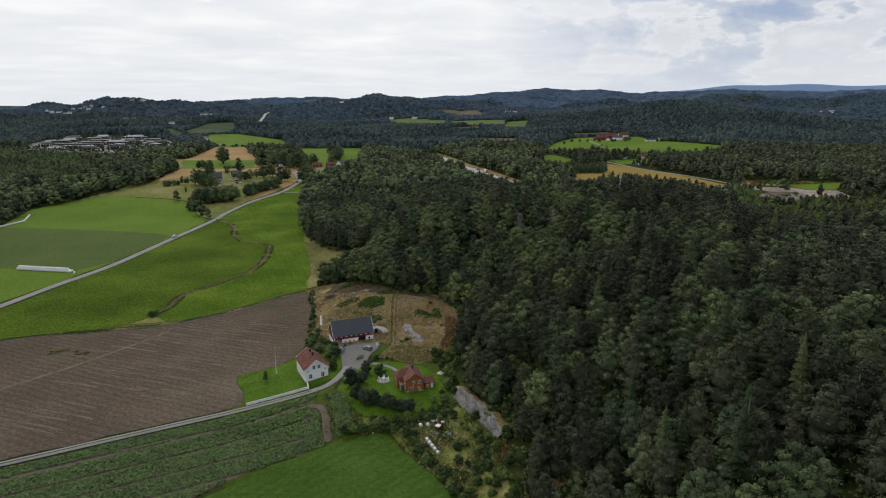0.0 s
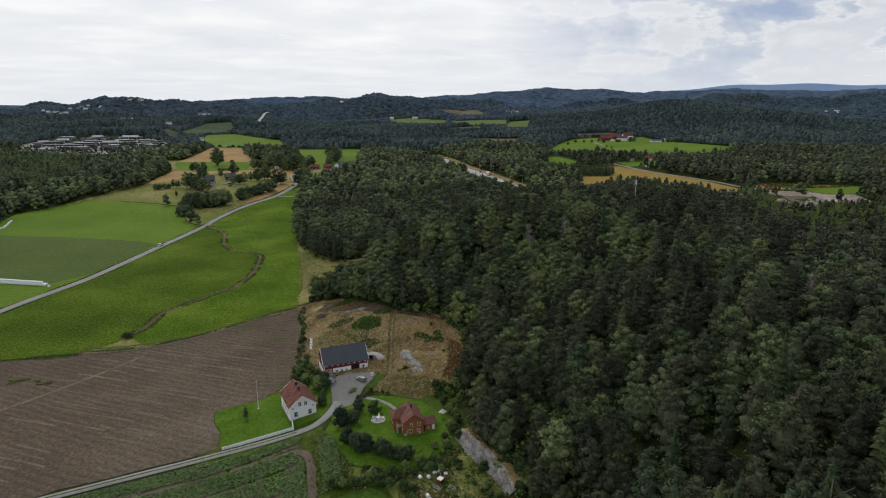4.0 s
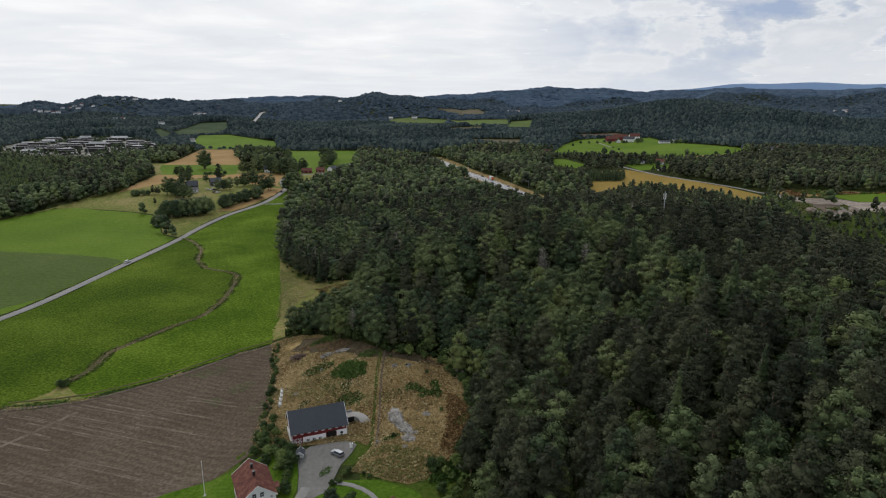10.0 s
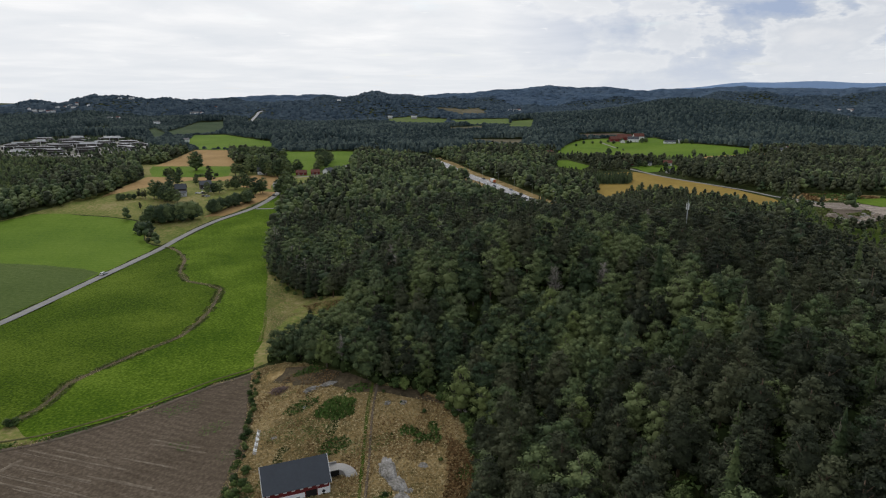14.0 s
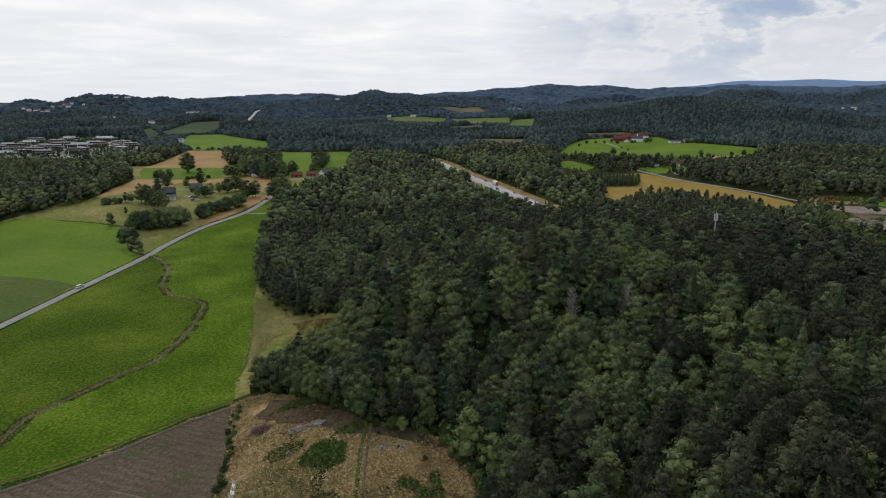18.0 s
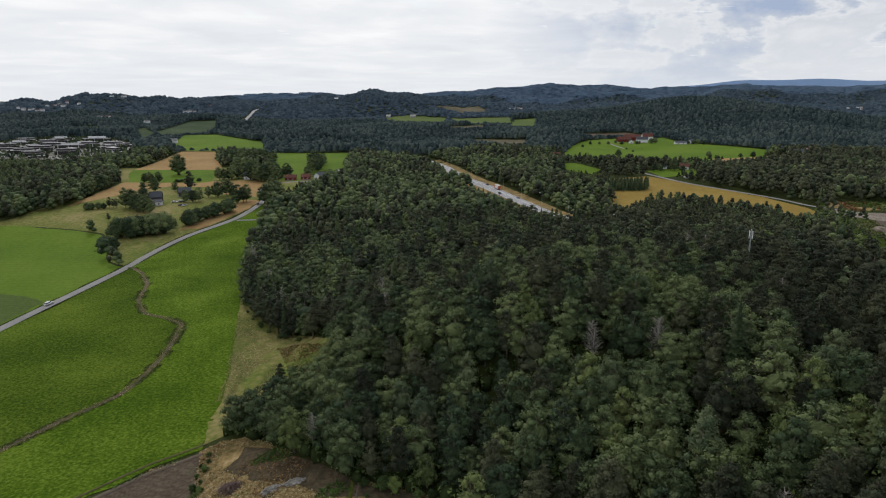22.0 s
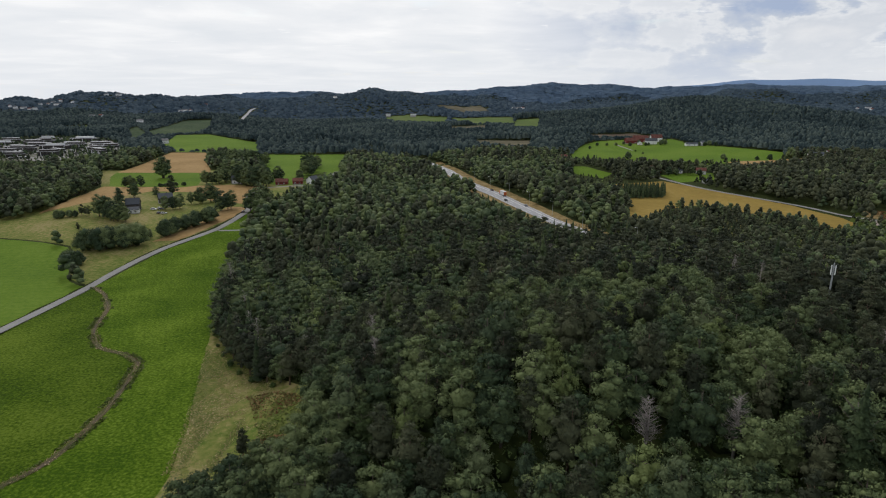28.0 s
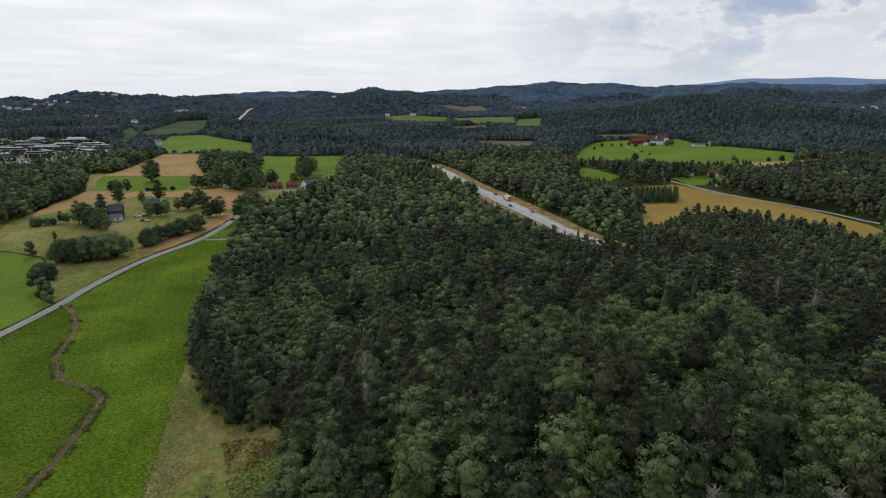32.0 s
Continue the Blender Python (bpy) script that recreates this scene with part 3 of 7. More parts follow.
SHEETS = [
    ("meadow", "field", meadow, M_dry, "sloping meadow of dry tan grass and bracken behind the barn", 0.10),
    ("bare_slope", "ground", slope_bare, M_brownfloor, "bare brown slope of leaf litter under the edge of the wood", 0.16),
    ("grass_strip", "field", verge_strip, M_rough, "tan rough grass between the field and the wood", 0.12),
    ("valley_grass", "field", [(-430, 830), (-300, 845), (-225, 790), (-160, 735), (-190, 640), (-215, 520), (-340, 560), (-331, 600), (-360, 716)], M_rough, "rough grass between the fields of the valley", 0.05),
    ("farm_grass", "field", [(-84, 190), (-62, 215), (-50, 223), (-34, 219), (-27, 210), (-8, 200), (-4, 185), (-2, 172), (4, 158), (12, 120), (6, 100), (-60, 122), (-76, 164)], M_wild, "grass between the buildings of the farm", 0.05),
    ("hay_field", "field", hay_w, M_green, "dark green mown hay field along the country road", 0.16),
    ("hay_field", "field", hay_e, M_green3, "bright yellowish-green hay field beside the wood", 0.16),
    ("headland", "field", [(-153, 230), (-143.2, 248), (-128, 238.5), (-130, 233), (-150, 225)], M_rough, "scruffy pale headland at the end of the ditch", 0.11),
    ("ploughed_field", "field", plow, M_plow, "brown ploughed field with pale furrow stripes", 0.13),
    ("lawn", "lawn", lawn_w, M_lawn, "green lawn in front of the white farmhouse", 0.2),
    ("lawn", "lawn", garden, M_lawn, "green garden lawn round the orange house", 0.2),
    ("grass_field", "field", left_field, M_green2, "smooth green grass field beyond the road", 0.13),
    ("grass_field", "field", left_strip, M_green2, "light green grass strip beside the road", 0.10),
    ("grass_field", "field", mown, M_mown, "darker freshly mown half of the grass field", 0.19),
    ("pasture", "field", pasture, M_rough, "yellowish rough pasture round the valley farm", 0.10),
    ("stubble_field", "field", wheat_a, M_wheat, "tan grain stubble behind the valley farm", 0.17),
    ("stubble_field", "field", wheat_b, M_wheat, "tan grain stubble along the bend of the road", 0.19),
    ("stubble_field", "field", wheat_c, M_wheat, "far tan grain stubble below the wood", 0.2),
    ("grass_field", "field", green_f, M_green2, "green grass strip before the far stubble", 0.14),
    ("grass_field", "field", green_g, M_green2, "large far green field at the valley's end", 0.3),
    ("grass_field", "field", green_h, M_green2, "far green field beside the far farmyard", 0.2),
    ("crop_soil", "field", crop_a, M_earth, "brown soil under rows of leafy crop", 0.08),
    ("crop_soil", "field", crop_b, M_earth, "small bed of soil under leafy crop", 0.10),
    ("grass_field", "field", grass_near, M_green4, "dark green grass field below the farm", 0.38),
    ("grass_field", "field", south, M_green4, "broad grass field at the southern end of the farm", 0.05),
    ("farmyard", "yard", yard, M_yard, "grey gravel farmyard in front of the barn", 0.24),
    ("barley_field", "field", yellow, M_barley, "ripe yellow barley field by the highway", 0.2),
    ("grass_field", "field", farm_green, M_green2, "large bright green field round a far farm", 0.3),
    ("bare_field", "field", soil_e, M_plow, "brown bare field behind the far farm", 0.3),
    ("stubble_field", "field", stub_e, M_wheat, "strip of pale stubble beside the far green field", 0.35),
    ("grass_field", "field", green_e, M_green2, "small green paddock among trees", 0.2),
    ("grass_field", "field", green_r, M_green2, "small green field beside the side road", 0.2),
    ("quarry_floor", "ground", quarry, M_scree, "pale bare stone and gravel of a building site", 0.2),
    ("rubble_ground", "ground", rubble, M_earth, "brown broken ground with rubble below the building site", 0.2),
    ("earth_bank", "ground", site_bank, M_dry, "dry brown bank behind the building site", 0.2),
    ("grass_field", "field", quarry_grass, M_green2, "small green field by the building site", 0.25),
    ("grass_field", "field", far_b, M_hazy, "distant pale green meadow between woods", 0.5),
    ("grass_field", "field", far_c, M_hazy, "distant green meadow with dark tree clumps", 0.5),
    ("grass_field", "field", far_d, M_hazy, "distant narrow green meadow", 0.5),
    ("stubble_field", "field", brown_a, M_felled, "distant strip of pale stubble", 0.5),
    ("felled_area", "ground", clear_a, M_felled, "brownish felled patch in the wood", 0.4),
    ("felled_area", "ground", clear_b, M_felled, "distant brownish felled slope", 0.6),
    ("plantation_ground", "field", plant_a, M_plant, "dull green young plantation", 0.4),
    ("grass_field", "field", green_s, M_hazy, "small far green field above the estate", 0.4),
    ("grass_field", "field", green_t, M_plant, "far green strip between woods", 0.4),
    ("industrial_ground", "ground", village, M_estate, "gravel and weedy ground of the housing estate", 0.2),
    ("highway_verge", "field", hwy_cut, M_dry, "dry grass slopes beside the highway", 0.12),
    ("scrub_ground", "ground", scrub, M_rough, "overgrown waste ground below the cliff", 0.2),
]
for nm, cat, poly, m, label, lift in SHEETS:
    field(nm, poly, m, label, lift, 10.0 if abs(poly[0][1]) < 320 else (12.0 if abs(poly[0][1]) < 740 else 24.0), category=cat)
OPEN = [s[2] for s in SHEETS]
ribbon("country_road", ROAD, 4.6, M_gravel, "narrow grey country road winding through the valley", 0.3)
ribbon("field_track", [(-183.5, 561), (-177, 562), (-171, 563.5), (-160, 567), (-152, 569)], 2.2, M_gravel, "pale gravel track across the end of the hay field", 0.32)
ribbon("side_track", [(203, 1182), (206, 1160), (211, 1124), (213, 1100)], 4.0, M_gravel, "pale gravel lane to the far farm", 0.5)
ribbon("farm_road", FARM_ROAD, 2.6, M_gravel, "pale gravel farm track along the crop field", 0.3)
ribbon("highway", HIGHWAY, 11.5, M_highway, "grey three-lane highway cut through the wood", 0.45)
ribbon("farm_road_grass", FARM_ROAD[:-3], 0.5, M_wild, "strip of grass between the wheel lines of the farm track", 0.36, "grass")
ribbon("side_road", EAST_ROAD, 3.6, M_gravel, "grey side road along the barley field", 0.5)
ribbon("distant_road", FAR_ROAD, 9.0, M_highway, "pale distant highway climbing through woods", 2.0)

# ---------- trees ----------
rng = np.random.default_rng(7)


def ico(sub=1):
    bm = bmesh.new()
    bmesh.ops.create_icosphere(bm, subdivisions=sub, radius=1)
    v = np.array([p.co[:] for p in bm.verts])
    f = np.array([[p.index for p in q.verts] for q in bm.faces])
    bm.free()
    return v, f


ICO1, ICO2 = ico(1), ico(2)


def leaves(center, radii, count, size, g):
    """Small leaf clumps over the skin of a lobe: single triangles."""
    d = g.normal(size=(count, 3))
    d[:, 2] = np.abs(d[:, 2]) * 1.1 - 0.35
    d /= np.linalg.norm(d, axis=1)[:, None]
    p = np.array(center) + d * np.array(radii) * g.uniform(0.78, 1.18, (count, 1))
    nrm = d + g.normal(scale=0.5, size=(count, 3)) + np.array([0, 0, 0.3])
    nrm /= np.linalg.norm(nrm, axis=1)[:, None]
    a = np.cross(nrm, g.normal(size=(count, 3)))
    a /= np.linalg.norm(a, axis=1)[:, None]
    b = np.cross(nrm, a)
    s = size * g.uniform(0.55, 1.3, (count, 1))
    v = np.stack([p - a * s, p + a * s * 0.9 - b * s * 0.3, p + b * s * 1.1 + a * s * 0.2], 1).reshape(-1, 3)
    return v, np.arange(count * 3).reshape(-1, 3)


def lump(center, radii, g, core, rough=0.16):
    """A closed mass of leaves with a knobbly skin."""
    v, f = core
    k = g.normal(size=(3, 3, 3)) * np.array([1.6, 3.0, 5.0])[:, None, None]
    q = np.zeros(len(v))
    for j in range(3):
        q += np.sin(v @ k[j] + g.uniform(0, 6.283, 3)).sum(1) * (0.55, 0.4, 0.28)[j]
    return np.array(center) + v * np.array(radii) * (1 + rough * q + g.uniform(-0.06, 0.06, len(v)))[:, None], f


def lobe(center, radii, g, core, rough=0.2):
    """A lumpy lobe of foliage."""
    v, f = core
    q = v * 1.9 + g.uniform(-50, 50, 3)
    lump = np.array([noise.noise(Vector(p)) for p in q])[:, None]
    return np.array(center) + v * np.array(radii) * (1 + rough * 1.6 * lump + g.uniform(-rough, rough, (len(v), 1)) * 0.6), f


def join(pieces):
    V, F, I, n = [], [], [], 0
    for v, f, i in pieces:
        V.append(v)
        F.append(f + n)
        I.append(np.full(len(f), i))
        n += len(v)
    return np.concatenate(V), np.concatenate(F), np.concatenate(I)


def crown_heap(g, height, width, lobes, count, size, core, base, top, a, b, flat=1.0):
    """A domed crown: small leafy lobes heaped round a leafy heart, from the lowest boughs to the tip."""
    out = []
    lean = g.uniform(-0.06, 0.06, 2) * width
    for k in range(lobes):
        t = (k + 0.5) / lobes
        t = min(1.0, t ** 0.9)
        ang, u = 2.4 * k + g.uniform(-0.5, 0.5), (1 - t ** a) ** b * g.uniform(0.74, 1.04)
        r = width * (0.17 - 0.045 * t) * g.uniform(0.8, 1.25) * (18 / max(lobes, 9)) ** 0.4
        rr = np.array([r * g.uniform(0.85, 1.2), r * g.uniform(0.85, 1.2), r * flat * g.uniform(0.8, 1.2)])
        d = max(0.0, u * width / 2 - r * 0.55)
        c = np.array([math.cos(ang) * d + lean[0] * t, math.sin(ang) * d + lean[1] * t, height * (base + (top - base) * t) + g.uniform(-0.03, 0.03) * height])
        out.append((*lump(c, rr * (0.62 if lobes > 12 else 0.58), g, core, 0.12), 0))
        out.append((*leaves(c, rr, count, size * g.uniform(0.85, 1.1), g), 0))
    for k in range(2):
        t = 0.36 * k
        w = (1 - t ** a) ** b * width * (0.31 if lobes > 12 else 0.39)
        c, rr = (lean[0] * t, lean[1] * t, height * (base + (top - base) * (t + 0.10))), (w, w, height * (top - base) * 0.25)
        out.append((*lump(c, np.array(rr) * 0.9, g, ICO1), 0))
        out.append((*leaves(c, rr, count, size * 1.1, g), 0))
    return out


def crown_broad(g, height, width, lobes, count, size, core=ICO1):
    return crown_heap(g, height, width, lobes, count, size, core, 0.20, 0.92, 2.7, 0.50, 0.85)


def crown_slim(g, height, width, lobes, count, size, core=ICO1):
    return crown_heap(g, height, width, lobes, count, size, core, 0.20, 0.94, 2.1, 0.58, 1.0)


def crown_low(g, height, width, lobes, count, size, core=ICO1):
    """A bushy crown that reaches nearly to the ground."""
    out = []
    for k in range(lobes):
        a, u = 2.4 * k + g.uniform(-0.5, 0.5), (k / lobes) ** 0.55 * 0.72
        c = np.array([math.cos(a) * u * width / 2, math.sin(a) * u * width / 2, height * (0.76 - 0.98 * u * u + g.uniform(-0.09, 0.07))])
        r = np.array([width * g.uniform(0.17, 0.28), width * g.uniform(0.17, 0.28), height * g.uniform(0.14, 0.24)])
        out.append((*lump(c, r * 0.76, g, core, 0.16), 0))
        out.append((*leaves(c, r, count, size, g), 0))
    out.append((*lump((0, 0, height * 0.34), (width * 0.32, width * 0.32, height * 0.32), g, core), 0))
    return out


def crown_pine(g, height, width, lobes, count, size, core=ICO1):
    return crown_heap(g, height, width, lobes, count, size, core, 0.26, 0.94, 1.8, 0.62, 0.66)


def crown_spruce(g, height, width, tiers, count, size):
    """A spruce: drooping whorls that narrow to a tip."""
    out = []
    n = 9
    ang = np.arange(n) * 6.283 / n
    for k in range(tiers):
        t = k / tiers
        z0, z1 = height * (0.10 + 0.86 * t), height * (0.10 + 0.86 * (t + 1.6 / tiers))
        r = width / 2 * (1 - t) ** 0.85 * g.uniform(0.85, 1.1, n) * np.where(np.arange(n) % 2, 1.0, 0.68)
        ring = np.stack([np.cos(ang) * r, np.sin(ang) * r, np.full(n, z0) - 0.12 * r], 1)
        v = np.concatenate([ring, [[0, 0, min(z1, height)]]])
        i = np.arange(n)
        out.append((v, np.stack([i, (i + 1) % n, np.full(n, n)], 1), 0))
        c = max(4, int(count * (1 - t)))
        d = g.uniform(0, 6.283, c)
        q = g.uniform(0.45, 1.08, c) * width / 2 * (1 - t) ** 0.85
        p = np.stack([np.cos(d) * q, np.sin(d) * q, z0 + (z1 - z0) * (1 - q / (width / 2 * (1 - t) ** 0.85 + 1e-6)) * 0.8 + 0.1], 1)
        s = size * g.uniform(0.6, 1.2, (c, 1))
        o = np.stack([np.cos(d), np.sin(d), np.full(c, -0.35)], 1)
        w = np.stack([-np.sin(d), np.cos(d), np.zeros(c)], 1)
        v = np.stack([p - w * s * 0.5, p + o * s, p + w * s * 0.5, p - o * s * 0.5 + [0, 0, 0.1]], 1).reshape(-1, 3)
        kk = np.arange(c)[:, None] * 4
        out.append((v, np.concatenate([kk + [[0, 1, 2]], kk + [[0, 2, 3]]], 0), 0))
    return out


def crown_soft(g, height, width, lobes, count, size, low=0.2, point=0.0):
    """A dense crown seen from afar: a few heaped lobes, from near the ground to the top."""
    out = []
    for k in range(lobes):
        t = k / (lobes - 1)
        if point:
            a, u = 2.4 * k + g.uniform(-0.4, 0.4), (1 - t ** (1.6 - point)) * 0.58
            z, r = low + 0.14 + (0.68 - low) * t, np.array([0.30, 0.30, 0.19]) * (1 - point * 0.5 * t)
        else:
            a, u = 6.283 * k / (lobes - 1) + g.uniform(-0.4, 0.4), 0.46 if k < lobes - 1 else 0.08
            z, r = (0.44 + g.uniform(-0.08, 0.12), np.array([0.31, 0.31, 0.26])) if k < lobes - 1 else (0.72, np.array([0.30, 0.30, 0.24]))
        c = np.array([math.cos(a) * u * width / 2, math.sin(a) * u * width / 2, height * z])
        r = r * np.array([width, width, height]) * g.uniform(0.85, 1.12)
        out.append((*lump(c, r * 0.84, g, ICO1, 0.14), 0))
        out.append((*leaves(c, r, count, size, g), 0))
    return out


def crown_dead(g, height, width, count):
    """Bare grey twigs."""
    a, z = g.uniform(0, 6.283, count), g.uniform(0.35, 0.98, count)
    L = width / 2 * (1.15 - 0.75 * z) * g.uniform(0.5, 1.15, count)
    p = np.stack([np.zeros(count), np.zeros(count), z * height], 1)
    q = p + np.stack([np.cos(a) * L, np.sin(a) * L, 0.45 * L], 1)
    w = np.stack([-np.sin(a), np.cos(a), np.zeros(count)], 1)
    v, f = [], []
    for k in range(count):
        n = len(v)
        v += [p[k] - w[k] * 0.09, p[k] + w[k] * 0.09, q[k]]
        f.append((n, n + 1, n + 2))
        for s in (0.45, 0.65, 0.85):
            m = p[k] + (q[k] - p[k]) * s
            e = m + (w[k] * g.choice([-1, 1]) * 0.5 + (q[k] - p[k]) / (L[k] + 0.01) * 0.4 + np.array([0, 0, 0.3])) * L[k] * 0.5
            n = len(v)
            v += [m - [0, 0, 0.06], m + [0, 0, 0.06], e]
            f.append((n, n + 1, n + 2))
    return [(np.array(v), np.array(f), 0)]


def trunk_of(height, r0, g, limbs=5, mi=2, reach=0.2):
    bm = bmesh.new()
    bend = Vector((g.uniform(-0.4, 0.4), g.uniform(-0.4, 0.4), height * 0.45))
    tube(bm, (0, 0, -0.6), bend, r0, r0 * 0.7, 6)
    tube(bm, bend, (bend.x * 1.3, bend.y * 1.3, height * 0.85), r0 * 0.7, r0 * 0.2, 5)
    for k in range(limbs):
        a, t = 6.283 * k / max(1, limbs) + 0.4, 0.35 + 0.4 * k / max(1, limbs)
        tube(bm, (bend.x, bend.y, height * t), (bend.x + math.cos(a) * height * reach, bend.y + math.sin(a) * height * reach, height * (t + 0.15)), r0 * 0.35, r0 * 0.1, 4)
    bmesh.ops.triangulate(bm, faces=bm.faces[:])
    bm.verts.index_update()
    v = np.array([p.co[:] for p in bm.verts])
    f = np.array([[p.index for p in q.verts] for q in bm.faces])
    bm.free()
    return v, f, mi


class Kind:
    """A kind of tree with a few shapes at three levels of detail."""

    def __init__(self, name, label, leaf, bark, height, width, make, near, mid, far, shapes=4, reach=0.2, soft=None):
        self.name, self.label, self.leaf, self.bark, self.height, self.width = name, label, leaf, bark, height, width
        self.near, self.mid, self.far, self.trunk = [], [], [], []
        for k in range(shapes):
            g = np.random.default_rng(100 + k + len(name) * 13)
            self.near.append(join(make(g, height, width, *near)))
            self.trunk.append(trunk_of(height, 0.2 + height * 0.008, g, reach=reach))
            g = np.random.default_rng(200 + k + len(name) * 13)
            t = trunk_of(height, 0.2 + height * 0.008, g, limbs=0)
            self.mid.append(join(make(g, height, width, *mid) + [t]))
            g = np.random.default_rng(300 + k + len(name) * 13)
            self.far.append(join(crown_soft(g, height, width * 1.12, *soft) if soft else make(g, height, width, *far)))
        self.meshes = None


OAK = Kind("broadleaf_tree", "full round crown of mid-green broad leaves on a forked trunk", M_oak, M_bark, 12.4, 9.4, crown_broad, (20, 62, 0.26), (9, 15, 0.46), None, 5, soft=(6, 8, 0.60, 0.12, 0.22))
BIRCH = Kind("birch_tree", "slender birch with a light green airy crown", M_birch, M_bark, 13.2, 6.9, crown_slim, (18, 60, 0.22), (8, 15, 0.40), None, 4, 0.14, soft=(6, 7, 0.50, 0.12, 0.32))
PINE = Kind("pine_tree", "Scots pine with brownish-green needle pads on a bare stem", M_pine, M_bark_pine, 14.2, 7.9, crown_pine, (20, 62, 0.235), (9, 16, 0.42), None, 5, 0.11, soft=(6, 8, 0.52, 0.2, 0.45))
SPRUCE = Kind("spruce_tree", "dark narrow spruce with drooping branches", M_spruce, M_bark, 17.0, 6.0, crown_spruce, (11, 56, 0.42), (5, 16, 0.75), (4, 7, 1.0), 4, 0.12)
DEAD = Kind("dead_tree", "bare grey dead tree among the living ones", M_dead, M_dead, 12.5, 6.0, crown_dead, (150,), (60,), (14,), 3, 0.1)
ASH = Kind("ash_tree", "tall tree with a light yellowish-green leafy crown", M_ash, M_bark, 12.8, 8.0, crown_slim, (19, 54, 0.25), (9, 15, 0.44), None, 3, soft=(6, 7, 0.56, 0.12, 0.28))
KINDS = [OAK, BIRCH, PINE, SPRUCE, DEAD, ASH]
THICK = Kind("broadleaf_tree", "broad dark bushy tree with leaves down to the ground", M_oak, M_bark, 10.0, 9.0, crown_low, (22, 100, 0.27), (5, 20, 0.5), (4, 8, 0.6), 4)

YEW = Kind("shrub", "dense dark evergreen garden shrub", M_yew, M_bark, 3.2, 3.2, crown_low, (9, 60, 0.15), (3, 20, 0.3), (3, 10, 0.4), 4, 0.2)
SHRUB = Kind("shrub", "dense rounded dark green shrub", M_bush, M_bark, 3.2, 3.4, crown_low, (8, 50, 0.15), (3, 20, 0.3), (3, 10, 0.4), 4, 0.2)

def put_tree(kind, shape, x, y, scale, turn, group="", label="", near=True):
    """One tree as a thing of its own: trunk and crown."""
    if kind.meshes is None:
        kind.meshes = []
        for k in range(len(kind.near)):
            v, f, i = kind.near[k]
            tv, tf, _ = kind.trunk[k]
            kind.meshes.append((mesh_from("crown", v, f, [kind.leaf, M_core], i, True, np.full(len(v), ((k * 0.37 + 0.2) % 1.0) - 0.5)), mesh_from("trunk", tv, tf, [kind.bark])))
    crown, trunk = kind.meshes[shape % len(kind.meshes)]
    ob = thing(kind.name, x, y, ground_at(x, y), turn, label or kind.label, "tree", group)
    ob.scale = (scale, scale, scale)
    for nm, me in (("trunk", trunk), ("crown", crown)):
        c = new(nm, me)
        c.parent = ob
    return ob


def plant(name, label, kinds, xs, ys, pick, scales, level="mid"):
    """Many trees joined into one object, kind by kind."""
    turn = rng.uniform(0, 6.283, len(xs))
    z = land(xs, ys)
    V, F, I, T, n = [], [], [], [], 0
    hue = rng.uniform(-0.5, 0.5, len(xs)) * (0.6 + 0.4 * rng.uniform(0, 1, len(xs)))
    mats = []
    for kd in kinds:
        mats += [kd.leaf, M_core, kd.bark]
    for ki, kd in enumerate(kinds):
        for s in range(len(kd.mid)):
            sel = np.where((pick == ki) & (np.arange(len(xs)) % len(kd.mid) == s))[0]
            if not len(sel):
                continue
            if level != "near":
                v, f, i = (kd.mid if level == "mid" else kd.far)[s]
            else:
                v, f, i = join([(kd.near[s][0], kd.near[s][1], 0)])
                i = kd.near[s][2]
                tv, tf, _ = kd.trunk[s]
                f = np.concatenate([f, tf + len(v)])
                i = np.concatenate([i, np.full(len(tf), 2)])
                v = np.concatenate([v, tv])
            c, sn = np.cos(turn[sel])[:, None], np.sin(turn[sel])[:, None]
            sc = scales[sel][:, None]
            wide = sc * rng.uniform(0.88, 1.15, (len(sel), 1))
            P = np.stack([(v[:, 0] * c - v[:, 1] * sn) * wide + xs[sel][:, None], (v[:, 0] * sn + v[:, 1] * c) * wide + ys[sel][:, None], v[:, 2] * sc + z[sel][:, None]], -1)
            V.append(P.reshape(-1, 3))
            T.append(np.repeat(hue[sel], len(v)))
            F.append((f[None] + (np.arange(len(sel)) * len(v))[:, None, None]).reshape(-1, 3) + n)
            I.append(np.tile(i + 3 * ki, len(sel)))
            n += P.shape[0] * P.shape[1]
    ob = new(name, mesh_from(name, np.concatenate(V), np.concatenate(F), mats, np.concatenate(I), True, np.concatenate(T)))
    return tagged(ob, label, "forest", kind="stuff")


def scatter(x0, x1, y0, y1, gap):
    """Points on a loose grid."""
    a, b = np.meshgrid(np.arange(x0, x1, gap), np.arange(y0, y1, gap))
    a = a + (np.arange(a.shape[0]) % 2)[:, None] * gap / 2
    a, b = a.ravel(), b.ravel()
    return a + rng.uniform(-0.42, 0.42, a.size) * gap, b + rng.uniform(-0.42, 0.42, b.size) * gap


BANK = [(-60, 60), (8, 60), (14, 110), (12, 140), (4, 158), (-2, 172), (-4, 185), (-6, 196), (-10, 205), (-62, 212), (-84, 283), (-300, 250), (-300, 60)]
STRIP_E = [(-235, 60), (-226, 180), (-213, 288), (-207, 388), (-205, 520), (-185, 565), (-183, 615), (-188, 655), (-166, 568), (-138, 462), (-128, 430), (-119, 402), (-87, 351), (-84, 283), (-200, 100)]


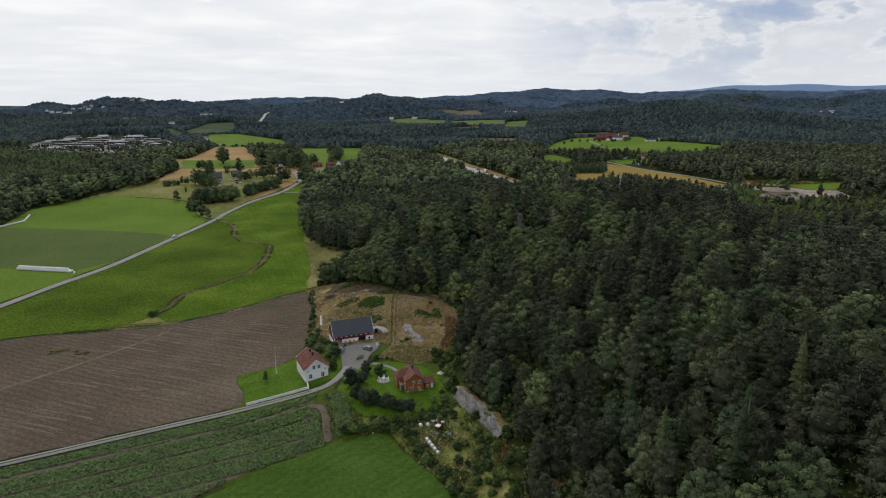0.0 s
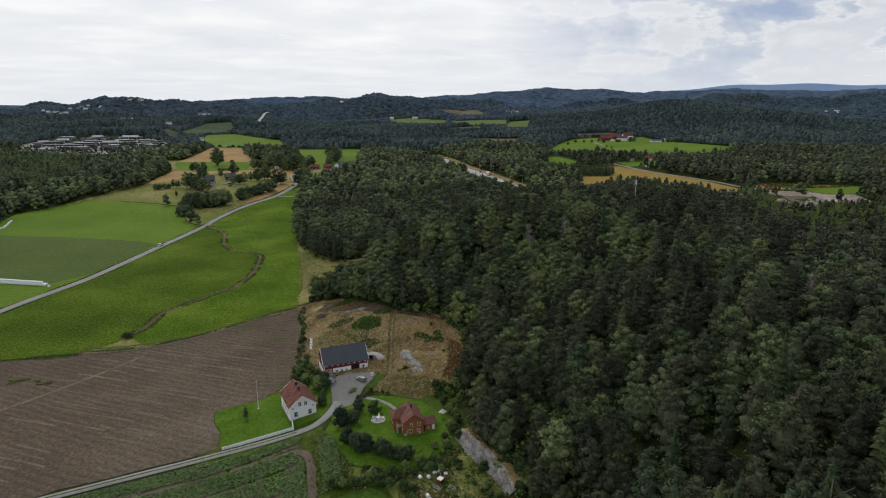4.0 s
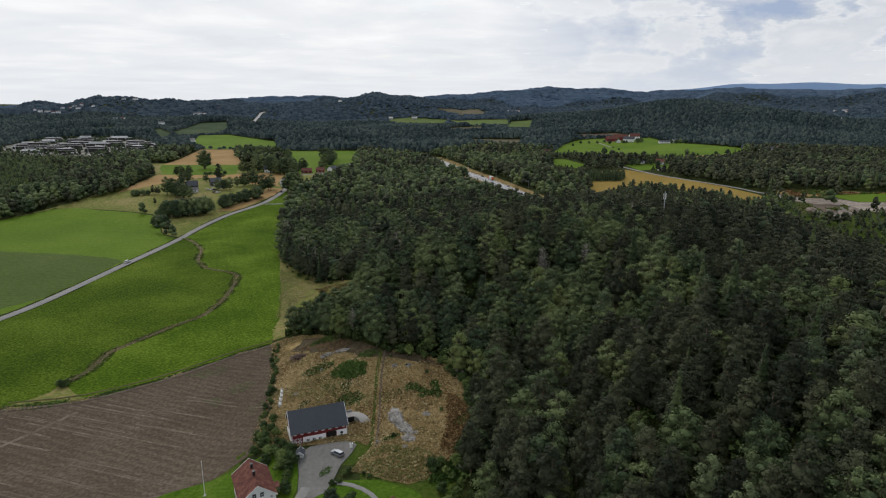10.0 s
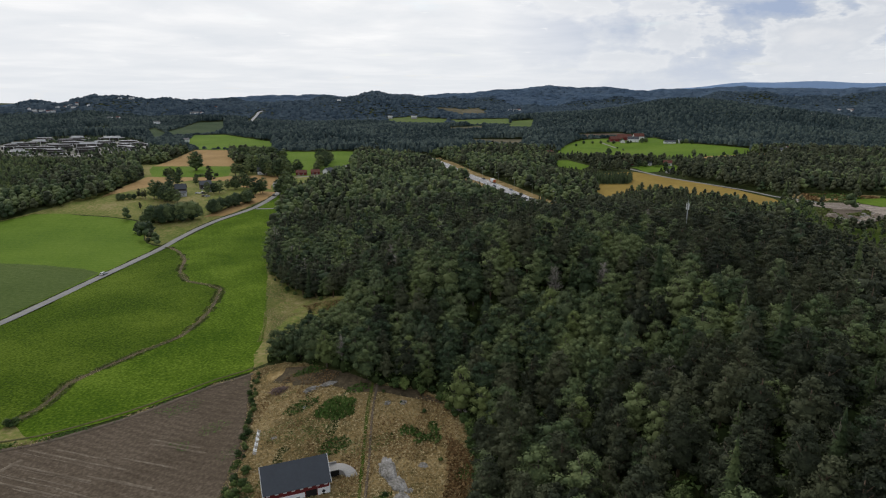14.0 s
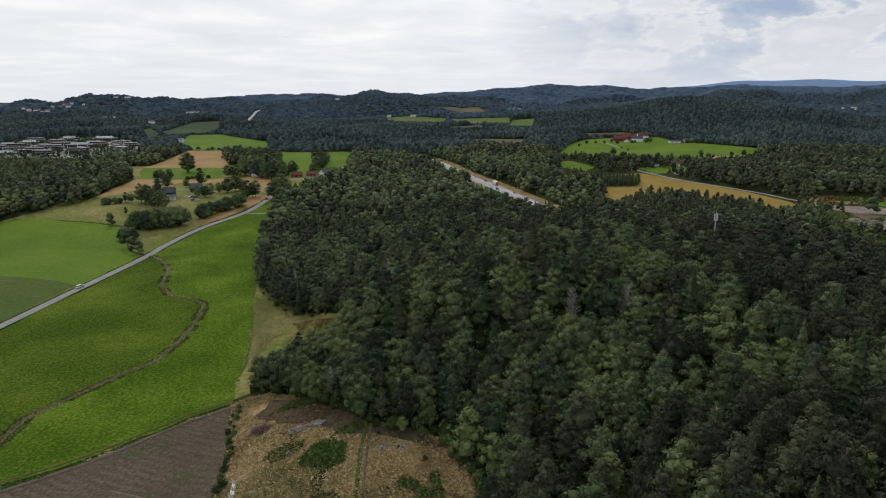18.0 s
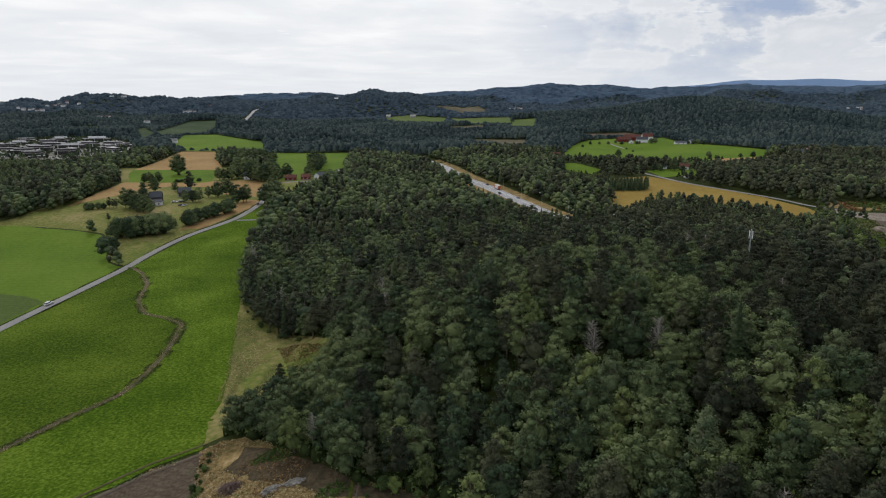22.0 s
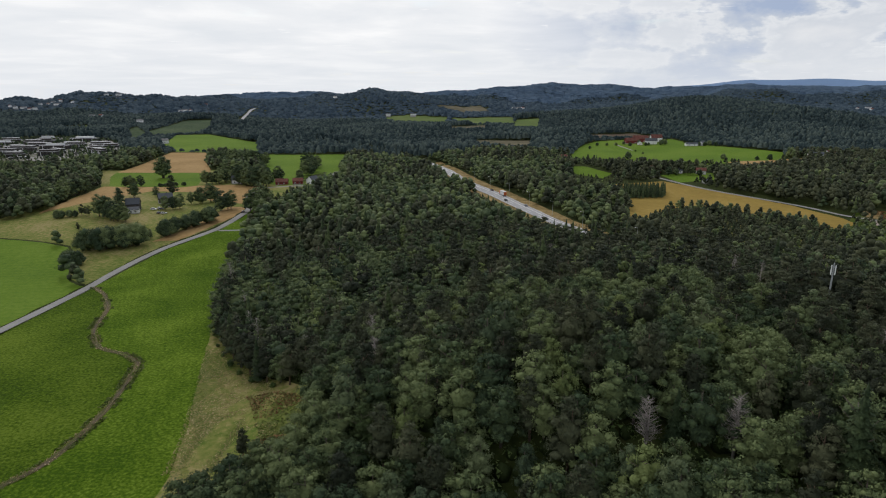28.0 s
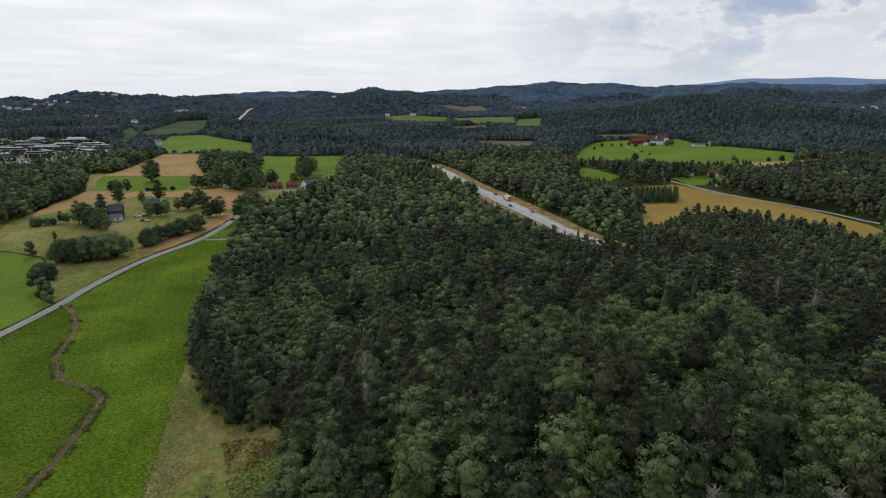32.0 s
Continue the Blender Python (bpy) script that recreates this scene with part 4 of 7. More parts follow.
def wooded(x, y, margin=0.0):
    ok = np.ones(np.shape(x), bool)
    for poly in OPEN + [BANK, STRIP_E]:
        ok &= ~inside(poly, x, y)
    ok &= near_line(ROAD, x, y) > 7
    ok &= near_line(HIGHWAY, x, y) > 13
    ok &= near_line(FARM_ROAD, x, y) > 6
    ok &= near_line(EAST_ROAD, x, y) > 6
    ok &= near_line(FAR_ROAD, x, y) > 13
    return ok


BARE = [(102, 432, 8), (122, 376, 7), (138, 398, 6), (-45, 419, 5), (88, 345, 5)]


def view_low(x, y):
    """Trees on the camera's side of open ground, shortened so that the fields show."""
    r = np.hypot(x, y)
    f = np.ones(np.shape(x))
    for d in (22, 50):
        px, py = x * (1 + d / r), y * (1 + d / r)
        hit = np.zeros(np.shape(x), bool)
        for poly in OPEN[:-2]:
            hit |= inside(poly, px, py)
        f = np.where(hit, np.minimum(f, 0.55), f)
    return f


def choose(x, y, weights):
    """Kinds in drifts: a slow field shifts the mix from place to place."""
    w = np.array(weights, float)
    drift = np.sin(x / 33 + 1.0) * np.sin(y / 41 + 0.5) + 0.5 * np.sin((x + 1.7 * y) / 23)
    w = np.repeat(w[None], len(x), 0)
    w[:, 0] *= np.exp(0.9 * drift)
    w[:, 2] *= np.exp(-0.9 * drift)
    w[:, 3] *= np.exp(-0.5 * drift)
    # more pines eastward; their dark needles also stand in for cloud shade there
    east_ = sm(40, 130, x)
    w[:, 2] *= 1 + 4.0 * east_
    w[:, 0] *= 1 - 0.6 * east_
    c = np.cumsum(w / w.sum(1)[:, None], 1)
    return (rng.uniform(size=(len(x), 1)) > c).sum(1).clip(0, w.shape[1] - 1)


def view_cutting(x, y):
    """Trees on the western side of the highway, shortened so that the camera sees the road."""
    hx_ = np.interp(y, [p[1] for p in HIGHWAY], [p[0] for p in HIGHWAY])
    near_ = near_line(HIGHWAY, x, y)
    return np.where((x < hx_) & (near_ < 42) & (y < 690) & (y > 490), 0.30 + 0.70 * sm(12, 42, near_), 1.0)


# young growth on felled ground: small trees; the third stretch is low for the view
YOUNG = [
    [(100, 590), (121, 608), (157, 602), (187, 591), (206, 558), (214, 540), (190, 500), (150, 500), (120, 505), (98, 540), (88, 560)],
    [(150, 360), (215, 380), (260, 470), (235, 500), (190, 470), (150, 430)],
    # kept low so that the building site shows from the camera's path
    [(208, 440), (250, 430), (300, 470), (330, 520), (305, 520), (284, 530), (262, 512), (249, 497), (238, 505), (230, 527), (238, 545), (250, 562), (246, 590), (255, 612), (262, 632), (225, 580), (212, 520)],
    [(-640, 800), (-500, 800), (-400, 600), (-420, 560), (-600, 660)],
]


def young(x, y):
    q = np.zeros(np.shape(x), bool)
    for poly in YOUNG:
        q |= inside(poly, x, y)
    return q


# the wooded hill, close to the path: fully leafed trees
hx, hy = scatter(-190, 330, 62, 530, 5.7)
keep = wooded(hx, hy) & (hx < 0.80 * hy + 12) & ((hy < 430) | (hx < 130))
for bx, by, br in BARE:
    keep &= np.hypot(hx - bx, (hy - by) * 0.8) > br
hx, hy = hx[keep], hy[keep]
reach = np.hypot(hx + 8, np.maximum(np.maximum(80, (hx + 8) / 0.73), hy - 205))
near = reach < 172
hk = choose(hx, hy, (0.36, 0.13, 0.40, 0.05, 0.025, 0.05))
hs = rng.uniform(0.70, 1.22, len(hx))
hs[young(hx, hy)] *= 0.5
hs *= view_cutting(hx, hy)
SITE_FRONT = YOUNG[2]
hs *= 1 - 0.28 * sm(115, 150, hx) * sm(250, 290, hy)
hs[inside(SITE_FRONT, hx, hy)] *= 0.45
grove = (hx < -40) & (hy < 320)
hk[grove & (hk == 2)] = 0
hk[(hk == 3) & ((hx < 30) & (hy < 205) | (hx < -30) & (hy < 345))] = 0
# the stretch of wood along the meadow and the field: single trees
front = np.argsort(np.hypot((hx + 20) / 1.0, (hy - 290) / 1.3))[:240]
single = np.zeros(len(hx), bool)
single[front] = True
for k in np.where(single)[0]:
    put_tree(KINDS[hk[k]], int(k), hx[k], hy[k], float(hs[k]), float(rng.uniform(0, 360)), "trees at the wood's edge")
s = near & ~single
plant("hillside_wood", "dense mixed wood of pines and broad-leaved trees on the hill", KINDS, hx[s], hy[s], hk[s], hs[s], "near")
s = ~near & ~single & (reach < 320)
plant("hilltop_wood", "dense mixed wood on the back of the hill", KINDS, hx[s], hy[s], hk[s], hs[s], "mid")
s = ~near & ~single & (reach >= 320)
plant("hilltop_wood", "dense mixed wood on the far side of the hill", KINDS, hx[s], hy[s], hk[s], hs[s], "far")

sx_, sy_ = scatter(26, 300, -200, 200, 13.0)
keep = ~((sx_ < 0.80 * sy_ + 12) & (sy_ > 62)) & wooded(sx_, sy_)
sx_, sy_ = sx_[keep], sy_[keep]
plant("southern_wood", "mixed wood on the southern slope of the hill", KINDS, sx_, sy_, choose(sx_, sy_, (0.34, 0.14, 0.42, 0.07, 0.02, 0.03)), rng.uniform(0.8, 1.15, len(sx_)), "far")

# undergrowth between the stems
ux, uy = scatter(-130, 100, 64, 420, 4.2)
keep = wooded(ux, uy) & (ux < 0.80 * uy + 12)
ux, uy = ux[keep], uy[keep]
gu = np.random.default_rng(5)
bits = []
for k in range(4):
    # a core lobe coloured dark for inner shade, under leaves of the normal colour
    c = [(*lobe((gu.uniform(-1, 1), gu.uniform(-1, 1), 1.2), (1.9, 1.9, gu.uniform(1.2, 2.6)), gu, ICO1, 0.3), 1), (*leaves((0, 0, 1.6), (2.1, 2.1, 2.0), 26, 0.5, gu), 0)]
    bits.append(join(c))
V, F, IX, n = [], [], [], 0
uz = land(ux, uy)
for k in range(4):
    sel = np.arange(len(ux)) % 4 == k
    v, f, bi = bits[k]
    IX.append(np.tile(bi, int(sel.sum())))
    sc = rng.uniform(0.7, 1.3, (sel.sum(), 1, 1))
    P = v[None] * sc + np.stack([ux[sel], uy[sel], uz[sel]], -1)[:, None]
    V.append(P.reshape(-1, 3))
    F.append((f[None] + (np.arange(sel.sum()) * len(v))[:, None, None]).reshape(-1, 3) + n)
    n += V[-1].shape[0]
tagged(new("undergrowth", mesh_from("undergrowth", np.concatenate(V), np.concatenate(F), [M_bush, M_core], np.concatenate(IX))), "bushes and saplings under the trees, cores coloured dark as shade", "undergrowth", kind="stuff")

# the woods beyond, to about a kilometre
mx, my = scatter(-800, 800, 425, 1000, 7.3)
keep = wooded(mx, my) & ~young(mx, my) & (mx < 0.8 * my + 10) & (mx > -0.85 * my - 40)
mx2, my2 = scatter(-480, -330, 300, 425, 7.0)
k2 = wooded(mx2, my2)
mx, my = np.concatenate([mx[keep], mx2[k2]]), np.concatenate([my[keep], my2[k2]])
ms = rng.uniform(0.72, 1.12, len(mx))
ms *= view_cutting(mx, my)
for q in ([(200, 455), (250, 500), (330, 540), (380, 540), (360, 470), (260, 430)], [(190, 540), (236, 612), (242, 540), (256, 505), (225, 480)]):
    ms[inside(q, mx, my)] *= 0.6
ms[inside([(66, 690), (122, 690), (128, 800), (84, 835)], mx, my)] *= 0.55
ms[inside([(-880, 790), (-480, 790), (-500, 930), (-640, 925), (-725, 955), (-880, 1000)], mx, my)] *= 0.55
ms *= np.where(my > 560, view_low(mx, my), 1)
ms[near_line([(84, 566), (112, 752), (160, 770)], mx, my) < 30] *= 0.8
ms[inside([(60, 900), (120, 850), (240, 800), (330, 900), (200, 890), (90, 980)], mx, my)] *= 0.6
mk = choose(mx, my, (0.52, 0.14, 0.26, 0.03, 0.002, 0.05))
s = (my < 530) & (mx > -190) & (mx < 130)
plant("valley_wood", "dark mixed woods round the fields of the valley", KINDS, mx[~s], my[~s], mk[~s], ms[~s], "far")

yx, yy = scatter(-640, 335, 358, 802, 5.4)
keep = young(yx, yy) & wooded(yx, yy)
yx, yy = yx[keep], yy[keep]
zx, zy = scatter(86, 216, 498, 612, 3.6)
keep = inside(YOUNG[0], zx, zy) & wooded(zx, zy)
yx, yy = np.concatenate([yx, zx[keep]]), np.concatenate([yy, zy[keep]])
ys_ = rng.uniform(0.24, 0.46, len(yx)) * (1 + 0.5 * (np.sin(yx / 9) * np.sin(yy / 11) > 0.35))
yk = choose(yx, yy, (0.40, 0.32, 0.18, 0.05, 0.01, 0.06))
plant("young_wood", "low dense regrowth of birch and scrub on felled ground", KINDS, yx, yy, yk, ys_, "far")
for yp in YOUNG:
    field("felled_ground", yp, M_rough if yp is YOUNG[0] else M_wild, "rough weedy ground under young growth", 0.05, 12.0, category="ground")


def far_wood(name, label, x0, x1, y0, y1, gap, material, h=(9, 16), w=0.55, side=0.86):
    x, y = scatter(x0, x1, y0, y1, gap)
    keep = wooded(x, y) & (np.abs(x + 0.04 * y) < side * y + 20) & (np.hypot(x, y) < 4700)
    x, y = x[keep], y[keep]
    n, m = len(x), 5
    H, R = rng.uniform(*h, n) * (view_low(x, y) if y0 < 2000 else 1) * (0.8 + 0.35 * np.sin(x / 70) * np.sin(y / 90)), rng.uniform(0.8, 1.25, n) * gap * w
    z = land(x, y)
    ang = np.arange(m) * 6.283 / m + rng.uniform(0, 6.283, (n, 1))
    jit = rng.uniform(0.7, 1.25, (n, m))
    low = np.stack([x[:, None] + np.cos(ang) * R[:, None] * jit, y[:, None] + np.sin(ang) * R[:, None] * jit, np.repeat((z + H * (0.3 if gap < 25 else -0.3))[:, None], m, 1)], -1)
    hi = np.stack([x[:, None] + np.cos(ang + 0.4) * R[:, None] * 0.74, y[:, None] + np.sin(ang + 0.4) * R[:, None] * 0.74, (z + H * 0.78)[:, None] + rng.uniform(-0.1, 0.1, (n, m)) * H[:, None]], -1)
    top = np.stack([x, y, z + H], -1)[:, None]
    V = np.concatenate([low, hi, top], 1)
    i, j = np.arange(m), (np.arange(m) + 1) % m
    f = np.concatenate([np.stack([i, j, j + m], 1), np.stack([i, j + m, i + m], 1), np.stack([i + m, j + m, np.full(m, 2 * m)], 1)])
    F = (f[None] + (np.arange(n) * (2 * m + 1))[:, None, None]).reshape(-1, 3)
    return tagged(new(name, mesh_from(name, V.reshape(-1, 3), F, [material], smooth=True)), label, "forest", kind="stuff")


# each belt takes a bluer colour than the last, in place of haze
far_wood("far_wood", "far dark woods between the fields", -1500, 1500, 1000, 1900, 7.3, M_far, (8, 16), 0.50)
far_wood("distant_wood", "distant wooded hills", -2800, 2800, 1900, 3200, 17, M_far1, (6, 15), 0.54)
far_wood("horizon_wood", "wooded ridge on the horizon, coloured bluish for haze", -3800, 3800, 3200, 4650, 30, M_far2, (8, 14), 1.0)

# ---------- distance ----------
# upright strip of hills; haze blue in its colour, brightened against its shaded side
bv, bf = [], []
for k in range(91):
    az = radians(-20 + k)
    top = 60 + 105 * float(sm(8, 22, -20 + k)) + 6 * math.sin(k * 0.45) + 4 * math.sin(k * 1.1)
    bv += [(4780 * math.sin(az), 4780 * math.cos(az) + 60, -20), (4800 * math.sin(az), 4800 * math.cos(az) + 60, top)]
for k in range(90):
    bf.append((2 * k, 2 * k + 2, 2 * k + 3, 2 * k + 1))
tagged(new("backdrop", mesh_from("backdrop", bv, bf, [M_blue])), "distant hills, coloured pale blue for haze", "backdrop", kind="structure")

# ---------- materials of the buildings ----------
M_white = surface("white_paint", two((0.62, 0.63, 0.64), 0.10), (0.4, 3.0), bump_scale=8, bump=0.15, rough=0.6)
M_white_board = surface("white_boards", two((0.74, 0.75, 0.76), 0.08), (0.3, 3.0), bands=(90, 0.18, 0.25), bump_scale=9, bump=0.2, rough=0.6)
M_red_board = surface("red_boards", two((0.135, 0.018, 0.018), 0.3), (0.3, 3.0), bump_scale=8, bump=0.3, rough=0.7)
M_orange = surface("orange_boards", two((0.25, 0.088, 0.024), 0.18), (0.3, 2.5), bump_scale=8, bump=0.25, rough=0.65)
M_tile = surface("red_roof_tiles", [(0.36, (0.050, 0.019, 0.017)), (0.5, (0.108, 0.038, 0.029)), (0.62, (0.185, 0.085, 0.062))], (0.7, 3.5), bump_scale=4, bump=0.6, rough=0.75, spec=0.15)
M_tile2 = surface("brown_red_tiles", [(0.36, (0.070, 0.030, 0.026)), (0.5, (0.118, 0.050, 0.040)), (0.62, (0.175, 0.085, 0.066))], (0.7, 3.5), bump_scale=4, bump=0.6, rough=0.75, spec=0.15)
M_slate = surface("dark_roof_sheet", two((0.040, 0.047, 0.058), 0.15), (0.3, 2.0), bump_scale=5, bump=0.2, rough=0.5)
M_concrete = surface("concrete", two((0.30, 0.29, 0.275), 0.2), (0.3, 3.0), bump_scale=6)
M_glass = surface("window_glass", two((0.025, 0.03, 0.035), 0.2), (0.3, 1.0), rough=0.08, bump=0.0, spec=0.6)
M_black = surface("black_metal", two((0.02, 0.02, 0.022), 0.2), (1.0, 5.0), rough=0.5, bump=0.0)
M_dark = surface("dark_interior", two((0.012, 0.011, 0.010), 0.2), (1.0, 5.0), rough=0.9, bump=0.0)
M_plastic = surface("white_plastic_wrap", two((0.66, 0.68, 0.69), 0.10), (0.8, 5.0), rough=0.35, bump_scale=5, bump=0.4, spec=0.5)
M_silver = surface("silver_paint", two((0.26, 0.28, 0.31), 0.05), (1.0, 5.0), rough=0.3, metal=0.6, bump=0.0, spec=0.5)
M_carwhite = surface("white_car_paint", two((0.62, 0.63, 0.64), 0.04), (1.0, 5.0), rough=0.25, bump=0.0, spec=0.5)
M_cardark = surface("dark_car_paint", two((0.03, 0.035, 0.045), 0.1), (1.0, 5.0), rough=0.25, bump=0.0, spec=0.5)
M_carred = surface("red_paint", two((0.26, 0.035, 0.025), 0.1), (1.0, 5.0), rough=0.35, bump=0.0, spec=0.5)
M_truck = surface("orange_truck_paint", two((0.42, 0.10, 0.03), 0.1), (1.0, 5.0), rough=0.35, bump=0.0, spec=0.5)
M_rubber = surface("rubber", two((0.02, 0.02, 0.02), 0.2), (2.0, 8.0), rough=0.85, bump=0.0)
M_steel = surface("galvanised_steel", two((0.38, 0.40, 0.42), 0.12), (0.6, 4.0), rough=0.45, metal=0.7, bump=0.0)
M_wood = surface("grey_wood", two((0.22, 0.19, 0.16), 0.25), (0.5, 4.0), bump_scale=6)
M_brush = surface("brushwood", two((0.085, 0.055, 0.050), 0.4), (0.5, 3.0), island=0.6, bump=0.0)
M_townhouse = surface("dark_cladding", two((0.050, 0.045, 0.042), 0.25), (0.05, 0.6), bump=0.2, objrand=0.5)
M_townroof = surface("pale_roof_felt", two((0.36, 0.36, 0.37), 0.35), (0.05, 0.6), bump=0.2, objrand=0.6)
M_bracken = foliage("bracken", (0.030, 0.062, 0.014), (0.058, 0.105, 0.022), (0.095, 0.150, 0.034))
M_tuft = surface("dry_tufts", [(0.25, (0.13, 0.102, 0.046)), (0.5, (0.26, 0.205, 0.104)), (0.75, (0.42, 0.345, 0.20))], (0.08, 0.5), island=0.5, bump=0.0, rough=0.9, spec=0.1)
M_weeds = foliage("weeds", (0.050, 0.076, 0.016), (0.092, 0.118, 0.030), (0.150, 0.160, 0.056))
M_brown = surface("withered_bracken", [(0.25, (0.085, 0.050, 0.024)), (0.5, (0.160, 0.098, 0.044)), (0.75, (0.250, 0.165, 0.082))], (0.08, 0.5), island=0.5, bump=0.0, rough=0.9, spec=0.05)
M_straw = surface("dry_pale_soil", [(0.34, (0.090, 0.072, 0.054)), (0.5, (0.135, 0.110, 0.084)), (0.64, (0.195, 0.165, 0.130))], (0.15, 1.2), bump_scale=1.5, spec=0.03)
M_mud = surface("wet_mud", two((0.070, 0.050, 0.034), 0.35), (0.1, 0.9), bump_scale=3)
M_ditch = surface("ditch_bank", [(0.34, (0.046, 0.056, 0.016)), (0.5, (0.082, 0.076, 0.032)), (0.66, (0.140, 0.105, 0.058))], (0.1, 0.9), bump_scale=3, bump=0.7, spec=0.1)


# ---------- buildings ----------
def window(parent, face, u, z, w, h, size, bars=(1, 1), frame_m=None, glass=True):
    """A window on a wall of a box of the given size (width, depth): frame, bars and panes."""
    W, D = size
    fm = frame_m or M_white
    m = {"f": pose(u, 0, z, 0, 0, 0), "b": pose(u, D, z, 0, 0, 180), "l": pose(-W / 2, u, z, 0, 0, -90), "r": pose(W / 2, u, z, 0, 0, 90)}[face]
    ob = new("window")
    ob.parent = parent
    ob.matrix_basis = m
    bm = bmesh.new()
    t = 0.09
    box(bm, -w / 2 - t, -0.07, 0 - t, -w / 2, 0.02, h + t)
    box(bm, w / 2, -0.07, 0 - t, w / 2 + t, 0.02, h + t)
    box(bm, -w / 2, -0.07, -t, w / 2, 0.02, 0)
    box(bm, -w / 2, -0.07, h, w / 2, 0.02, h + t)
    part("frame", bm, fm, ob)
    nx, nz = bars
    bm = bmesh.new()
    for k in range(1, nx + 1):
        x = -w / 2 + w * k / (nx + 1)
        box(bm, x - 0.035, -0.055, 0, x + 0.035, 0.02, h)
    for k in range(1, nz + 1):
        q = h * k / (nz + 1)
        box(bm, -w / 2, -0.05, q - 0.03, w / 2, 0.02, q + 0.03)
    if nx or nz:
        part("glazing_bar", bm, fm, ob)
    part("pane", boxed(-w / 2, -0.03, 0, w / 2, 0.015, h), M_glass, ob)
    return ob


def door(parent, face, u, z, w, h, size, material):
    W, D = size
    m = {"f": pose(u, 0, z, 0, 0, 0), "b": pose(u, D, z, 0, 0, 180), "l": pose(-W / 2, u, z, 0, 0, -90), "r": pose(W / 2, u, z, 0, 0, 90)}[face]
    ob = new("door", from_bm("door", boxed(-w / 2, -0.06, 0, w / 2, 0.02, h, bevel=0.02), material))
    ob.parent, ob.matrix_basis = parent, m
    part("door_handle", boxed(w / 2 - 0.18, -0.12, h * 0.48, w / 2 - 0.08, -0.06, h * 0.52), M_black, ob)
    return ob


def gable_body(w, d, eave, ridge, along="y"):
    """Walls of a gabled house as one closed shell; the front edge lies on y = 0."""
    bm = bmesh.new()
    if along == "y":
        prof = [(-w / 2, 0), (w / 2, 0), (w / 2, eave), (0, ridge), (-w / 2, eave)]
        a = [bm.verts.new((x, 0, z)) for x, z in prof]
        b = [bm.verts.new((x, d, z)) for x, z in prof]
    else:
        prof = [(0, 0), (d, 0), (d, eave), (d / 2, ridge), (0, eave)]
        a = [bm.verts.new((w / 2, y, z)) for y, z in prof]
        b = [bm.verts.new((-w / 2, y, z)) for y, z in prof]
    bm.faces.new(a)
    bm.faces.new(b[::-1])
    for k in range(5):
        j = (k + 1) % 5
        bm.faces.new((a[j], a[k], b[k], b[j]))
    bmesh.ops.recalc_face_normals(bm, faces=bm.faces[:])
    return bm


def slope(parent, w, d, eave, ridge, along, side, material, over=0.4, thick=0.16):
    """One roof slope as a slab with overhang."""
    bm = bmesh.new()
    half = (w if along == "y" else d) / 2
    run = math.hypot(half, ridge - eave)
    ux, uz = half / run, (ridge - eave) / run
    lo = (half + over * ux, eave - over * uz)
    hi = (0.0, ridge)
    nx_, nz_ = uz, ux
    prof = [lo, hi, (hi[0], hi[1] + thick / ux), (lo[0] + nx_ * thick, lo[1] + nz_ * thick)]
    a0, a1 = (-over, d + over) if along == "y" else (-w / 2 - over, w / 2 + over)
    rows = []
    for t in (a0, a1):
        if along == "y":
            rows.append([bm.verts.new((side * p, t, z)) for p, z in prof])
        else:
            rows.append([bm.verts.new((t, d / 2 + side * p, z)) for p, z in prof])
    bm.faces.new(rows[0])
    bm.faces.new(rows[1][::-1])
    for k in range(4):
        j = (k + 1) % 4
        bm.faces.new((rows[0][j], rows[0][k], rows[1][k], rows[1][j]))
    bmesh.ops.recalc_face_normals(bm, faces=bm.faces[:])
    return part("roof_slope", bm, material, parent)


def barge(parent, w, d, eave, ridge, along, material, over=0.4):
    """White boards along the gable edges."""
    half = (w if along == "y" else d) / 2
    for end in (0, 1):
        for side in (-1, 1):
            bm = bmesh.new()
            t = (-over - 0.05 if end == 0 else d + over + 0.05) if along == "y" else (-w / 2 - over - 0.05 if end == 0 else w / 2 + over + 0.05)
            k = (ridge - eave) / half
            lo, hi = half + over * 0.75, 0.0
            pts = [(lo, ridge - k * lo - 0.1), (hi, ridge - 0.1), (hi, ridge + 0.24), (lo, ridge - k * lo + 0.24)]
            for q in (-0.06, 0.06):
                pass
            fa = [bm.verts.new((side * p, t - 0.05, z) if along == "y" else (t - 0.05, d / 2 + side * p, z)) for p, z in pts]
            fb = [bm.verts.new((side * p, t + 0.05, z) if along == "y" else (t + 0.05, d / 2 + side * p, z)) for p, z in pts]
            bm.faces.new(fa)
            bm.faces.new(fb[::-1])
            for i in range(4):
                j = (i + 1) % 4
                bm.faces.new((fa[j], fa[i], fb[i], fb[j]))
            bmesh.ops.recalc_face_normals(bm, faces=bm.faces[:])
            part("bargeboard", bm, material, parent)


def chimney(parent, x, y, z0, z1, s=0.55, m=None):
    c = part("chimney", boxed(x - s / 2, y - s / 2, z0, x + s / 2, y + s / 2, z1, bevel=0.03), m or M_black, parent)
    part("chimney_cap", boxed(x - s / 2 - 0.08, y - s / 2 - 0.08, z1, x + s / 2 + 0.08, y + s / 2 + 0.08, z1 + 0.1), m or M_black, c)
    return c


